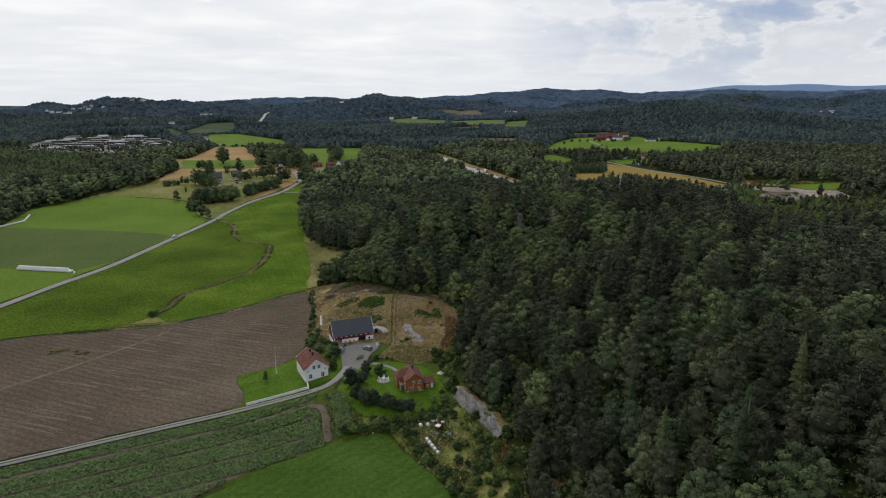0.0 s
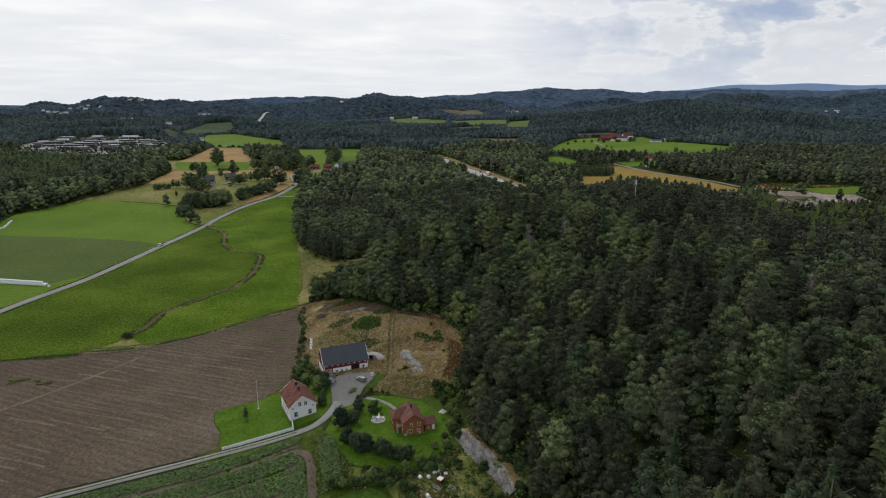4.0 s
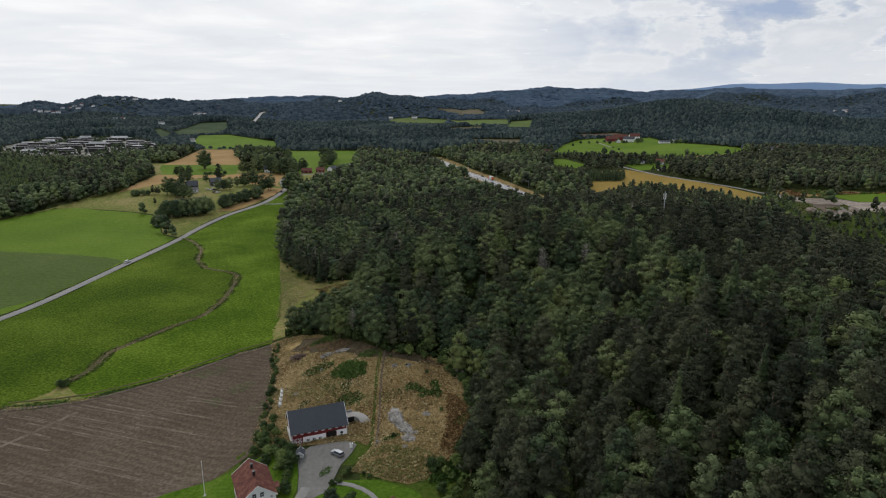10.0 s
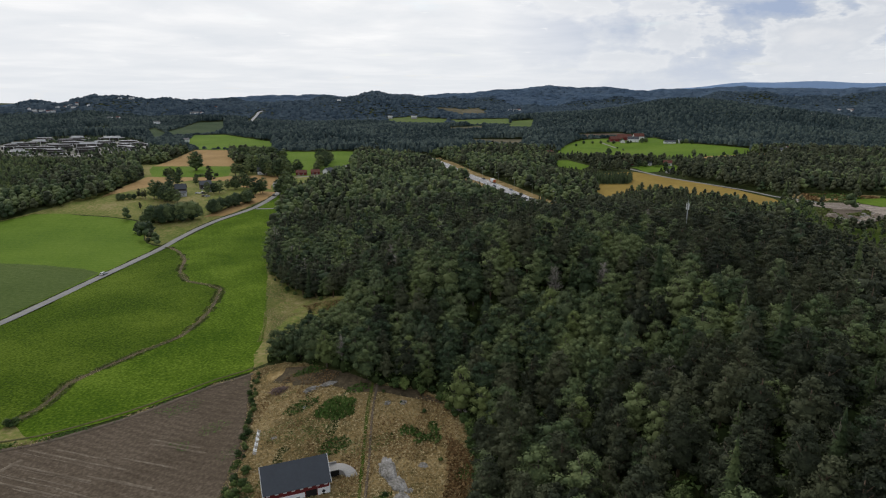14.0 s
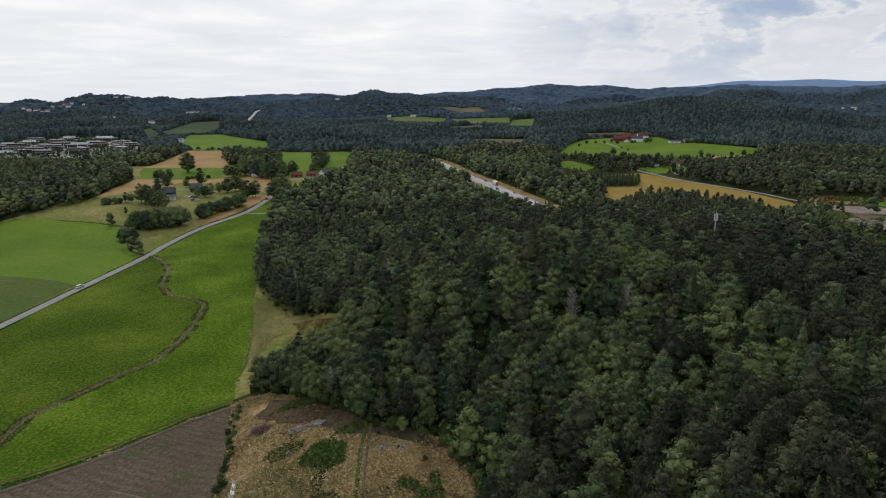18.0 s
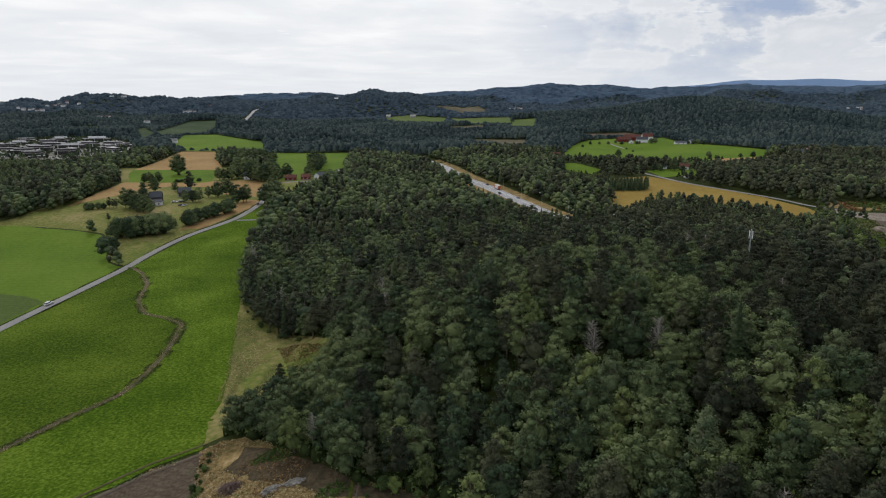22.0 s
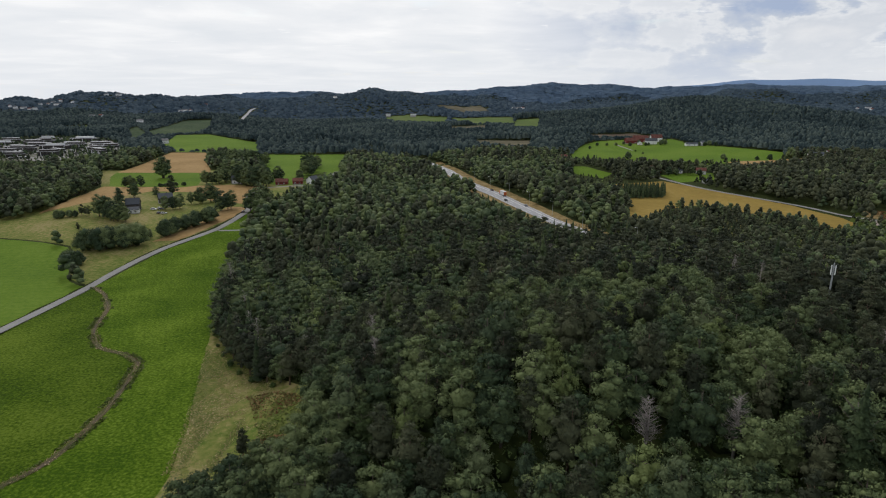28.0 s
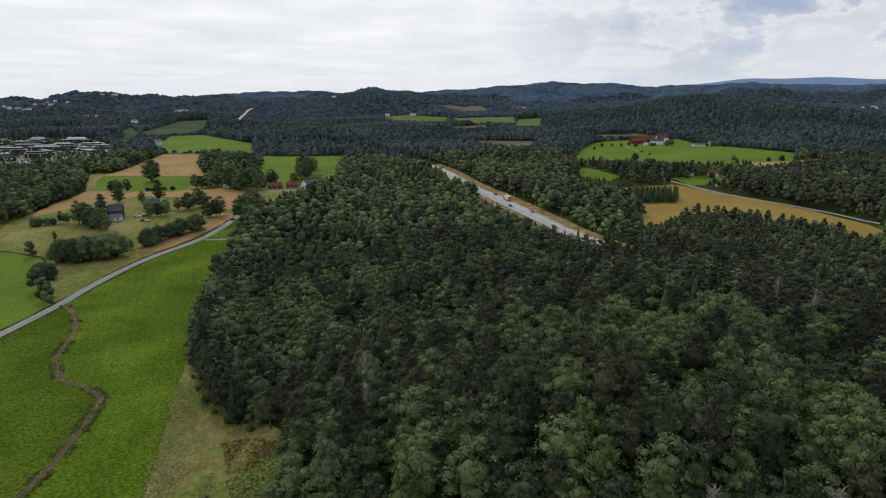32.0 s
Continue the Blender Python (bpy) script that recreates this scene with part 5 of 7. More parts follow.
def gable_house(name, x, y, z, turn, w, d, eave, ridge, wall, roof, label, along="y", wins=(), chim=(), base=0.4, trim=None, category="house", group=""):
    ob = thing(name, x, y, z, turn, label, category, group)
    part("wall", gable_body(w, d, eave, ridge, along), wall, ob)
    part("foundation", boxed(-w / 2 - 0.06, -0.06, -1.5, w / 2 + 0.06, d + 0.06, base), M_concrete, ob)
    for side in (-1, 1):
        slope(ob, w, d, eave, ridge, along, side, roof)
    if trim:
        barge(ob, w, d, eave, ridge, along, trim)
    for f, u, q, ww, hh in wins:
        window(ob, f, u, q, ww, hh, (w, d), (1, 1) if ww < 1.6 else (2, 1))
    for cx, cy, z0, z1 in chim:
        chimney(ob, cx, cy, z0, z1)
    return ob


# the white farmhouse
wh = gable_house("farmhouse", -52.6, 182.4, 2.55, 30, 7.8, 11.2, 4.3, 7.3, M_white_board, M_tile, "white wooden farmhouse with a rusty red tiled gable roof", "y",
                 [("f", -0.85, 4.3, 0.8, 1.15), ("f", 0.85, 4.3, 0.8, 1.15), ("f", -2.1, 1.2, 0.95, 1.45), ("f", 2.0, 1.2, 0.95, 1.45), ("f", -2.9, 3.6, 0.4, 0.4), ("f", 2.9, 3.6, 0.4, 0.4),
                  ("l", 2.5, 1.2, 0.95, 1.45), ("l", 5.3, 1.2, 0.95, 1.45), ("l", 8.1, 1.2, 0.95, 1.45), ("r", 2.5, 1.2, 0.95, 1.45), ("r", 8.4, 1.2, 0.95, 1.45)],
                 [(0, 4.2, 6.9, 8.5), (0, 7.4, 6.9, 8.5)], trim=M_white)
door(wh, "r", 5.4, 0.5, 1.0, 2.05, (7.8, 11.2), M_white)
pc = part("porch", boxed(3.8, 4.4, -0.5, 5.6, 6.4, 0.45), M_concrete, wh)
for q in (4.5, 6.2):
    part("porch_post", boxed(5.35, q, 0.45, 5.45, q + 0.1, 2.6), M_white, pc)
part("porch_roof", boxed(3.8, 4.2, 2.6, 5.8, 6.6, 2.75), M_tile, pc)
part("porch_rail", boxed(5.4, 4.6, 1.2, 5.46, 6.2, 1.3), M_white, pc)
part("step", boxed(-2.7, -1.2, -0.5, -1.5, 0, 0.35), M_white, wh)
part("skylight", boxed(-2.55, 5.0, 5.35, -1.95, 5.7, 5.62), M_glass, wh)
part("roof_ridge", boxed(-0.12, -0.4, 7.3, 0.12, 11.6, 7.54, bevel=0.05), M_tile, wh)

# the red barn; its ridge runs along the front
BX, BY, BZ, BT = -45.7, 209.9, 4.2, 24.7
barn = gable_house("barn", BX, BY, BZ, BT, 14.6, 9.2, 3.9, 8.0, M_red_board, M_slate, "red and white wooden barn with a dark sheet-metal roof", "x",
                   [("f", -3.2, 1.05, 0.75, 0.55), ("f", -1.6, 1.05, 0.75, 0.55), ("f", 0.0, 1.05, 0.75, 0.55)], base=0.3, trim=M_white, category="barn")
part("white_wall", boxed(-4.5, -0.12, 0.05, 1.6, -0.003, 2.35, bevel=0.02), M_white_board, barn)
part("white_wall", boxed(4.5, -0.12, 0.05, 7.2, -0.003, 2.55, bevel=0.02), M_white_board, barn)
for ob in [o for o in barn.children if o.name.startswith("window")]:
    ob.location.y -= 0.12
# no opening in the wall: the panel's near-black colour imitates the shade inside
gd = part("gateway", boxed(1.75, -0.06, 0.05, 4.35, -0.01, 2.6), M_dark, barn, "near-black panel painted as the shade inside an open gateway")
for x0 in (1.65, 4.3):
    part("gate_post", boxed(x0, -0.14, 0.0, x0 + 0.14, -0.003, 2.7), M_red_board, gd)
for k in range(2):
    for j in range(2):
        x0, z0 = -7.1 + 1.2 * k, 0.2 + 1.05 * j
        dr = part("stable_door", boxed(x0, -0.10, z0, x0 + 1.1, -0.003, z0 + 0.98), M_red_board, barn)
        bm = bmesh.new()
        for a in (0.0, 0.98):
            box(bm, x0, -0.14, z0 + a - 0.06 * (a > 0), x0 + 1.1, -0.1, z0 + a + 0.06 * (a == 0))
        for sgn in (-1, 1):
            q = bmesh.ops.create_cube(bm, size=1)["verts"]
            bmesh.ops.scale(bm, vec=(1.3, 0.04, 0.11), verts=q)
            bmesh.ops.rotate(bm, cent=(0, 0, 0), matrix=Matrix.Rotation(sgn * radians(41), 3, "Y"), verts=q)
            bmesh.ops.translate(bm, vec=(x0 + 0.55, -0.12, z0 + 0.49), verts=q)
        part("cross_brace", bm, M_white, dr, "white crossed boards")
for z0 in (0.75, 1.65):
    bm = bmesh.new()
    tube(bm, (5.85, -0.16, z0), (5.85, -0.1, z0), 0.42, 0.42, 14)
    part("round_window", bm, M_glass, barn)
for k in range(8):
    part("vent_board", boxed(-6.9 + 1.85 * k, -0.09, 3.2, -6.1 + 1.85 * k, -0.003, 3.42), M_white, barn)
part("corner_board", boxed(-7.42, -0.05, 0, -7.2, 0.2, 3.9), M_white, barn)
part("corner_board", boxed(7.2, -0.05, 0, 7.42, 0.2, 3.9), M_white, barn)
part("side_wall", boxed(-7.55, 1.0, -0.6, -7.32, 9.0, 1.4), M_white, barn, "whitewashed lower side wall")
part("snow_guard", boxed(-7.3, 0.55, 4.5, 7.3, 0.65, 4.6), M_black, barn)
part("ramp", boxed(7.35, 5.4, 2.3, 10.6, 8.2, 2.6), M_concrete, barn, "pale concrete drive-in ramp")
part("ramp_wall", boxed(7.35, 8.2, 0.0, 10.6, 8.45, 3.1), M_concrete, barn)
part("ramp_wall", boxed(7.35, 5.15, -0.5, 10.6, 5.4, 2.6), M_dark, barn, "near-black front side of the ramp")
# the ramp's end bends down to the track
rp = bmesh.new()
ring = []
for k in range(9):
    a = radians(90 - 13 * k)
    z = 2.6 - 1.7 * (k / 8) ** 1.3
    row = []
    for r in (1.4, 4.2):
        for h in (-2.2, 0):
            row.append(rp.verts.new((10.6 + r * math.cos(a), 4.0 + r * math.sin(a), z + h)))
    ring.append(row)
for p, q in zip(ring, ring[1:]):
    for i, j in ((1, 3), (3, 2), (0, 1)):
        rp.faces.new((p[i], p[j], q[j], q[i]))
rp.faces.new((ring[-1][0], ring[-1][1], ring[-1][3], ring[-1][2]))
bmesh.ops.recalc_face_normals(rp, faces=rp.faces[:])
part("ramp_bend", rp, M_concrete, barn, "curving pale concrete ramp")

# the orange house
oh = gable_house("house", -18.9, 171.6, 4.9, 20, 7.0, 9.4, 5.1, 7.6, M_orange, M_tile2, "orange wooden house with a brown-red tiled roof", "y",
                 [("f", -0.5, 3.5, 1.0, 1.1), ("f", 1.9, 3.5, 1.0, 1.1), ("f", -1.4, 1.2, 1.7, 1.1), ("f", 1.6, 1.3, 0.7, 0.9), ("f", -2.8, 0.45, 0.6, 0.4), ("f", 2.2, 0.45, 0.6, 0.4), ("l", 1.6, 3.4, 0.9, 1.1), ("l", 1.6, 1.2, 0.9, 1.1)],
                 [(0.3, 5.2, 7.0, 9.0)], trim=M_tile2)
wing = part("wing", boxed(-6.1, 4.2, -1.0, -3.4, 9.0, 4.9), M_orange, oh)
hip = bmesh.new()
pv = [hip.verts.new(p) for p in ((-6.6, 3.7, 4.85), (-6.6, 9.5, 4.85), (-0.2, 9.5, 4.85), (-0.2, 3.7, 4.85), (-4.2, 6.6, 7.3), (0, 6.6, 7.4))]
for f in ((0, 4, 1), (0, 3, 5, 4), (1, 4, 5, 2), (2, 5, 3), (0, 1, 2, 3)):
    hip.faces.new([pv[i] for i in f])
bmesh.ops.recalc_face_normals(hip, faces=hip.faces[:])
part("wing_roof", hip, M_tile2, wing)
for q, zz in ((5.6, 3.3), (7.6, 3.3), (5.6, 1.1), (7.6, 1.1)):
    part("wing_window", boxed(-6.16, q - 0.45, zz, -6.09, q + 0.45, zz + 1.1), M_glass, wing)
    part("wing_window_frame", boxed(-6.14, q - 0.55, zz - 0.1, -6.095, q + 0.55, zz + 1.2), M_white, wing)
oh.scale = (0.8, 0.8, 0.8)
ax = gable_house("annex", -14.6, 174.2, 4.9, 20, 3.6, 5.0, 2.7, 4.1, M_orange, M_tile2, "small orange annex with a tiled roof beside the house", "x", [("f", -0.7, 1.1, 0.7, 0.7)], trim=M_tile2, category="annex")
door(ax, "f", 1.1, 0.4, 0.9, 2.0, (3.6, 5.0), M_white)
ax.scale = (0.8, 0.8, 0.8)
part("doorstep", boxed(0.4, -1.0, -0.6, 1.8, 0, 0.36), M_concrete, ax)
part("balcony", boxed(-5.2, 2.0, 2.6, -3.5, 4.1, 2.8), M_wood, oh)
for q in (2.1, 3.9):
    part("balcony_post", boxed(-5.1, q, -0.5, -4.95, q + 0.15, 3.6), M_white, oh)

# playhouse, tank standing in for an unidentified white object, flagpole, fence, car
ph = gable_house("playhouse", -48.6, 201.0, ground_at(-48.6, 201) + 0.15, 10, 1.6, 1.6, 1.3, 2.0, M_white, M_slate, "little white playhouse with a dark roof", "y", [("f", 0.35, 0.7, 0.35, 0.35)], trim=M_white, base=0.15, category="playhouse")
part("door", boxed(-0.6, -0.05, 0.1, -0.05, 0.0, 1.15), M_black, ph)
tk = thing("water_tank", -36.4, 206.2, ground_at(-36.4, 206.2) + 0.2, 0, "upright white shape by the barn, built as a tank with a lid", "tank")
bm = bmesh.new()
tube(bm, (0, 0, 0), (0, 0, 1.2), 0.45, 0.45, 14)
part("tank_body", bm, M_plastic, tk)
bm = bmesh.new()
tube(bm, (0, 0, 1.2), (0, 0, 1.35), 0.25, 0.2, 12)
part("lid", bm, M_black, tk, "black lid")
fp = thing("flagpole", -69.0, 190.2, ground_at(-69, 190.2), 0, "tall thin white flagpole without a flag", "flagpole")
bm = bmesh.new()
tube(bm, (0, 0, 0), (0, 0, 9.3), 0.09, 0.045, 10)
part("pole", bm, M_white, fp)
bm = bmesh.new()
bmesh.ops.create_icosphere(bm, subdivisions=2, radius=0.13, matrix=Matrix.Translation((0, 0, 9.42)))
part("finial", bm, M_white, fp)
part("base_block", boxed(-0.4, -0.4, -0.4, 0.4, 0.4, 0.25, bevel=0.05), M_concrete, fp)


def fence(name, pts, label, height=1.0, gap=2.4, boards=3):
    """A painted board fence: posts and rails along a line."""
    ob = thing(name, pts[0][0], pts[0][1], 0, 0, label, "fence")
    ox, oy = pts[0]
    for (x0, y0), (x1, y1) in zip(pts, pts[1:]):
        n = max(1, round(math.hypot(x1 - x0, y1 - y0) / gap))
        a = math.atan2(y1 - y0, x1 - x0)
        prev = None
        for k in range(n + 1):
            x, y = x0 + (x1 - x0) * k / n, y0 + (y1 - y0) * k / n
            z = ground_at(x, y) + 0.15
            c = boxed(-0.06, -0.06, -0.4, 0.06, 0.06, height)
            p = part("post", c, M_white, ob)
            p.matrix_basis = pose(x - ox, y - oy, z, 0, 0, math.degrees(a))
            if prev:
                px, py, pz = prev
                for j in range(boards):
                    h = height * (j + 0.7) / boards
                    bm = bmesh.new()
                    tube(bm, (px - ox, py - oy, pz + h), (x - ox, y - oy, z + h), height / boards * 0.42, height / boards * 0.42, 4)
                    for v in bm.verts:
                        pass
                    part("rail", bm, M_white, ob)
            prev = (x, y, z)
    return ob


fence("fence", [(-71.0, 167.6), (-53.4, 175.2), (-56.3, 182.6)], "low white board fence along the farm track")


def car(x, y, z, turn, paint, label, group="", estate=True, name="car"):
    ob = thing(name, x, y, z, turn, label, name, group)
    L, W = 4.5, 1.78
    bm = bmesh.new()
    prof = [(-2.25, 0.35), (2.25, 0.35), (2.25, 0.72), (2.0, 0.86), (1.05, 0.95), (-2.2, 0.98), (-2.27, 0.7)]
    a = [bm.verts.new((px, -W / 2, pz)) for px, pz in prof]
    b = [bm.verts.new((px, W / 2, pz)) for px, pz in prof]
    bm.faces.new(a), bm.faces.new(b[::-1])
    for i in range(len(prof)):
        j = (i + 1) % len(prof)
        bm.faces.new((a[j], a[i], b[i], b[j]))
    bmesh.ops.recalc_face_normals(bm, faces=bm.faces[:])
    bmesh.ops.bevel(bm, geom=bm.edges[:], offset=0.07, segments=2, affect="EDGES")
    body = part("body", bm, paint, ob)
    back = -2.1 if estate else -1.5
    bm = bmesh.new()
    lo = [(1.05, 0.94), (back, 0.96)]
    hi = [(0.35, 1.42), (back + 0.25, 1.44)]
    vs = []
    for (lx, lz), (hx_, hz) in zip(lo, hi):
        vs.append([bm.verts.new((lx, s * 0.82, lz)) for s in (-1, 1)] + [bm.verts.new((hx_, s * 0.62, hz)) for s in (-1, 1)])
    f, r = vs
    for q in ((f[0], f[1], f[3], f[2]), (r[1], r[0], r[2], r[3]), (f[0], f[2], r[2], r[0]), (f[1], r[1], r[3], f[3]), (f[2], f[3], r[3], r[2])):
        bm.faces.new(q)
    bmesh.ops.recalc_face_normals(bm, faces=bm.faces[:])
    part("windows", bm, M_glass, ob)
    part("roof", boxed(back + 0.22, -0.63, 1.42, 0.4, 0.63, 1.49, bevel=0.03), paint, ob)
    for sx in (-1.38, 1.38):
        for sy in (-1, 1):
            w = new("wheel")
            w.parent = ob
            bm = bmesh.new()
            tube(bm, (sx, sy * 0.68, 0.32), (sx, sy * 0.9, 0.32), 0.32, 0.32, 14)
            part("tyre", bm, M_rubber, w)
            bm = bmesh.new()
            tube(bm, (sx, sy * 0.88, 0.32), (sx, sy * 0.915, 0.32), 0.2, 0.2, 10)
            part("rim", bm, M_steel, w)
    for sy in (-0.62, 0.62):
        part("headlight", boxed(2.18, sy - 0.16, 0.64, 2.27, sy + 0.16, 0.78), M_glass, ob)
        part("tail_light", boxed(-2.29, sy - 0.14, 0.68, -2.2, sy + 0.14, 0.88), M_carred, ob)
    return ob


car(-39.3, 202.6, ground_at(-39.3, 202.6) + 0.25, 148, M_silver, "silver estate car parked on the gravel farmyard").scale = (0.86, 0.86, 0.86)


# ---------- bales, stacks and farm clutter ----------
def bale_mesh(r=0.62, h=1.2):
    bm = bmesh.new()
    bmesh.ops.create_cone(bm, cap_ends=True, segments=16, radius1=r, radius2=r, depth=h)
    bmesh.ops.bevel(bm, geom=[e for e in bm.edges if abs(e.verts[0].co.z - e.verts[1].co.z) < 0.01], offset=0.12, segments=2, affect="EDGES")
    return from_bm("wrapped_bale", bm, M_plastic)


BALE = bale_mesh()


def bale(x, y, turn=0, lie=True, up=0.0, size=1.0, label="round hay bale wrapped in white plastic", group="white bales"):
    ob = new("wrapped_bale", BALE)
    z = ground_at(x, y) + 0.12 + up
    ob.matrix_basis = pose(x, y, z + 0.6 * size, 90 if lie else 0, 0, turn)
    ob.scale = (size, size, size)
    return tagged(ob, label, "hay bale", group)


for x, y in ((-15.6, 155.6), (-13.5, 155.9), (-13.3, 150.2), (-12.5, 149.0), (-11.7, 147.8), (-10.9, 146.6), (-10.0, 145.3), (-5.0, 147.4)):
    bale(x, y, 35, size=0.78)
for k in range(24):
    for row in range(2):
        t = k / 23
        bale(-256 + 33 * t, 312.2 - 3.8 * t + 1.35 * row, -6, group="white bales in a long row")
for k in range(22):
    t = k / 23
    bale(-255.3 + 33 * t, 312.8 - 3.8 * t, -6, up=1.05, group="white bales in a long row")
bale(-219.5, 306.5, 20)
for k in range(34):
    t = k / 33
    x = -352 + (6 * t if t < 0.5 else 3 - 26 * (t - 0.5))
    bale(x, 416 + 48 * t, 80, group="white bales at the wood's edge")


def clutter(name, x, y, turn, label, category, boxes):
    ob = thing(name, x, y, ground_at(x, y) + 0.1, turn, label, category)
    for nm, b, m in boxes:
        part(nm, boxed(*b, bevel=0.05), m, ob)
    return ob


mw = clutter("hay_machine", -10.4, 155.0, 60, "red hay machine standing on waste ground", "farm machine",
             [("body", (-0.9, -0.5, 0.4, 0.9, 0.5, 1.1), M_carred), ("drawbar", (0.9, -0.08, 0.4, 2.2, 0.08, 0.55), M_carred), ("guard", (-1.1, -0.7, 1.1, 0.3, 0.7, 1.25), M_white)])
for sy in (-0.6, 0.6):
    bm = bmesh.new()
    tube(bm, (-0.3, sy - 0.12, 0.4), (-0.3, sy + 0.12, 0.4), 0.4, 0.4, 12)
    part("wheel", bm, M_rubber, mw)
for x, y, a in ((-11.5, 153.0, 140), (-7.9, 153.2, 145), (-4.6, 146.2, 70)):
    clutter("metal_trough", x, y, a, "long grey galvanised feed trough on rough grass", "trough", [("side", (-1.3, -0.35, 0, 1.3, -0.25, 0.5), M_steel), ("side", (-1.3, 0.25, 0, 1.3, 0.35, 0.5), M_steel), ("bottom", (-1.3, -0.25, 0.05, 1.3, 0.25, 0.12), M_steel), ("end", (-1.4, -0.35, 0, -1.3, 0.35, 0.5), M_steel), ("end", (1.3, -0.35, 0, 1.4, 0.35, 0.5), M_steel)])
for x, y, a in ((-12.2, 157.4, 20), (-10.9, 157.9, 70), (-9.4, 157.2, 10), (-17.0, 157.2, 50)):
    clutter("pallet_stack", x, y, a, "pile of pale pallets and sacks on waste ground", "pallets", [("pallet", (-0.6, -0.5, 0.0, 0.6, 0.5, 0.14), M_wood), ("pallet", (-0.55, -0.5, 0.17, 0.65, 0.5, 0.31), M_wood), ("sack", (-0.5, -0.45, 0.32, 0.5, 0.4, 0.62), M_plastic)])

# stack of birch logs and stones beside the ploughed field
for k in range(9):
    t = k / 8
    x, y = -66.0 + 2.6 * t, 240.5 - 10.5 * t
    lg = thing("log_stack", x, y, ground_at(x, y) + 0.05, -76, "stack of pale cut logs beside the field", "log stack", "log stacks")
    for j in range(4):
        bm = bmesh.new()
        q = (-0.32 + 0.3 * (j % 3), 0.2 + 0.3 * (j // 3))
        tube(bm, (-0.62, q[0], q[1]), (0.62, q[0] + 0.05, q[1]), 0.17, 0.15, 8)
        part("log", bm, M_plastic if k % 2 else M_concrete, lg)


def rock_mesh(seed, sx, sy, sz, sub=3, rough=0.35, strata=0.0):
    bm = bmesh.new()
    bmesh.ops.create_icosphere(bm, subdivisions=sub, radius=1)
    for v in bm.verts:
        p = v.co.copy()
        n = noise.fractal(Vector((p.x * 2.2, p.y * 2.2, p.z * 0.9)) + Vector((seed * 7.1, seed * 3.3, 0)), 0.8, 2.0, 6)
        c = noise.noise(Vector((p.x * 5 * (1 - strata), p.y * 5 * (1 - strata), p.z * 2 + p.x * 6 * strata)) + Vector((seed, 0, 0)))
        v.co = p * (1 + rough * n + rough * 0.4 * c)
        v.co = Vector((v.co.x * sx, v.co.y * sy, max(v.co.z, -0.6) * sz))
    return bm


def rock(name, x, y, up, turn, size, seed, label, sub=3, group="", lean=0):
    ob = new(name, from_bm(name, rock_mesh(seed, *size, sub=sub, rough=0.22), M_cliff))
    ob.matrix_basis = pose(x, y, ground_at(x, y) + up, 0, lean, turn)
    return tagged(ob, label, "rock", group)


rock("rock_outcrop", -26.8, 222.0, -0.1, 18, (2.3, 5.2, 1.3), 1, "bare grey rock outcrop with cracked slabs in dry grass", 4)
rock("rock_outcrop", -23.6, 216.5, -0.1, 30, (1.9, 4.0, 1.0), 2, "low cracked grey rock outcrop in the meadow", 4)
rock("rock_outcrop", -22.0, 211.6, -0.1, 60, (1.7, 2.2, 0.8), 5, "low broken rock at the foot of the outcrop", 4)
rock("rock_outcrop", -55.0, 258.8, -0.4, 32, (3.2, 1.3, 1.1), 3, "smooth grey rock slab at the wood's edge", 4)
rock("rock_outcrop", -50.0, 260.0, -0.4, 20, (3.0, 1.3, 1.0), 4, "striped grey rock slab at the wood's edge", 4)
for k, (x, y, s) in enumerate(((-18.3, 224.0, 1.1), (-11.0, 248.0, 1.3), (-20.5, 214.5, 0.9), (-30.0, 209.5, 0.7), (-8.0, 247.5, 0.9), (-31.0, 250.0, 1.0), (-26.5, 250.5, 1.1), (-55.0, 249.0, 0.8), (-60.0, 236.0, 0.8), (-22.5, 207.5, 0.8))):
    rock("boulder", x, y, -0.15, k * 47, (s * 1.3, s, s * 0.7), 10 + k, "grey boulder half sunk in dry grass", 3, "boulders in the meadow")
# bare rock showing through the wood
for k, (x, y, r_) in enumerate(BARE):
    rock("rock_outcrop", x, y, 0.2, 35 * k, (r_ * 0.8, r_ * 0.55, 1.4), 140 + k, "bare pale rock in a gap of the wood", 4, "rocks in the wood")
    for j in range(3):
        a_ = 2.1 * j + k
        put_tree(SHRUB, j + k, x + math.cos(a_) * r_, y + math.sin(a_) * r_, 0.8, 70 * j, "bushes round the rocks", "low bush beside bare rock in the wood")
# rubble and spoil heaps of the building site
for k in range(16):
    x, y = 238 + 2.6 * k + 3 * math.sin(k * 2.3), 512 + 8 * math.sin(k * 1.7) + 1.6 * k
    s_ = 1.4 + 0.9 * math.sin(k * 3.1) ** 2
    rock("boulder", x, y, 0.1, k * 53, (s_ * 1.4, s_, s_ * 0.9), 80 + k, "broken grey rock on the rubble ground", 2, "boulders on the rubble ground")
for k, (x, y, r_) in enumerate(((250, 506, 5.5), (262, 519, 6.0), (275, 530, 5.0), (244, 530, 4.5), (298, 527, 5.5), (310, 538, 4.0))):
    ob = new("spoil_heap", from_bm("spoil_heap", rock_mesh(110 + k, r_, r_ * 0.75, 2.6, 3, 0.18), M_scree))
    ob.matrix_basis = pose(x, y, ground_at(x, y) + 0.6, 0, 0, 40 * k)
    tagged(ob, "tan heap of tipped earth and stone", "heap", "spoil heaps on the building site")
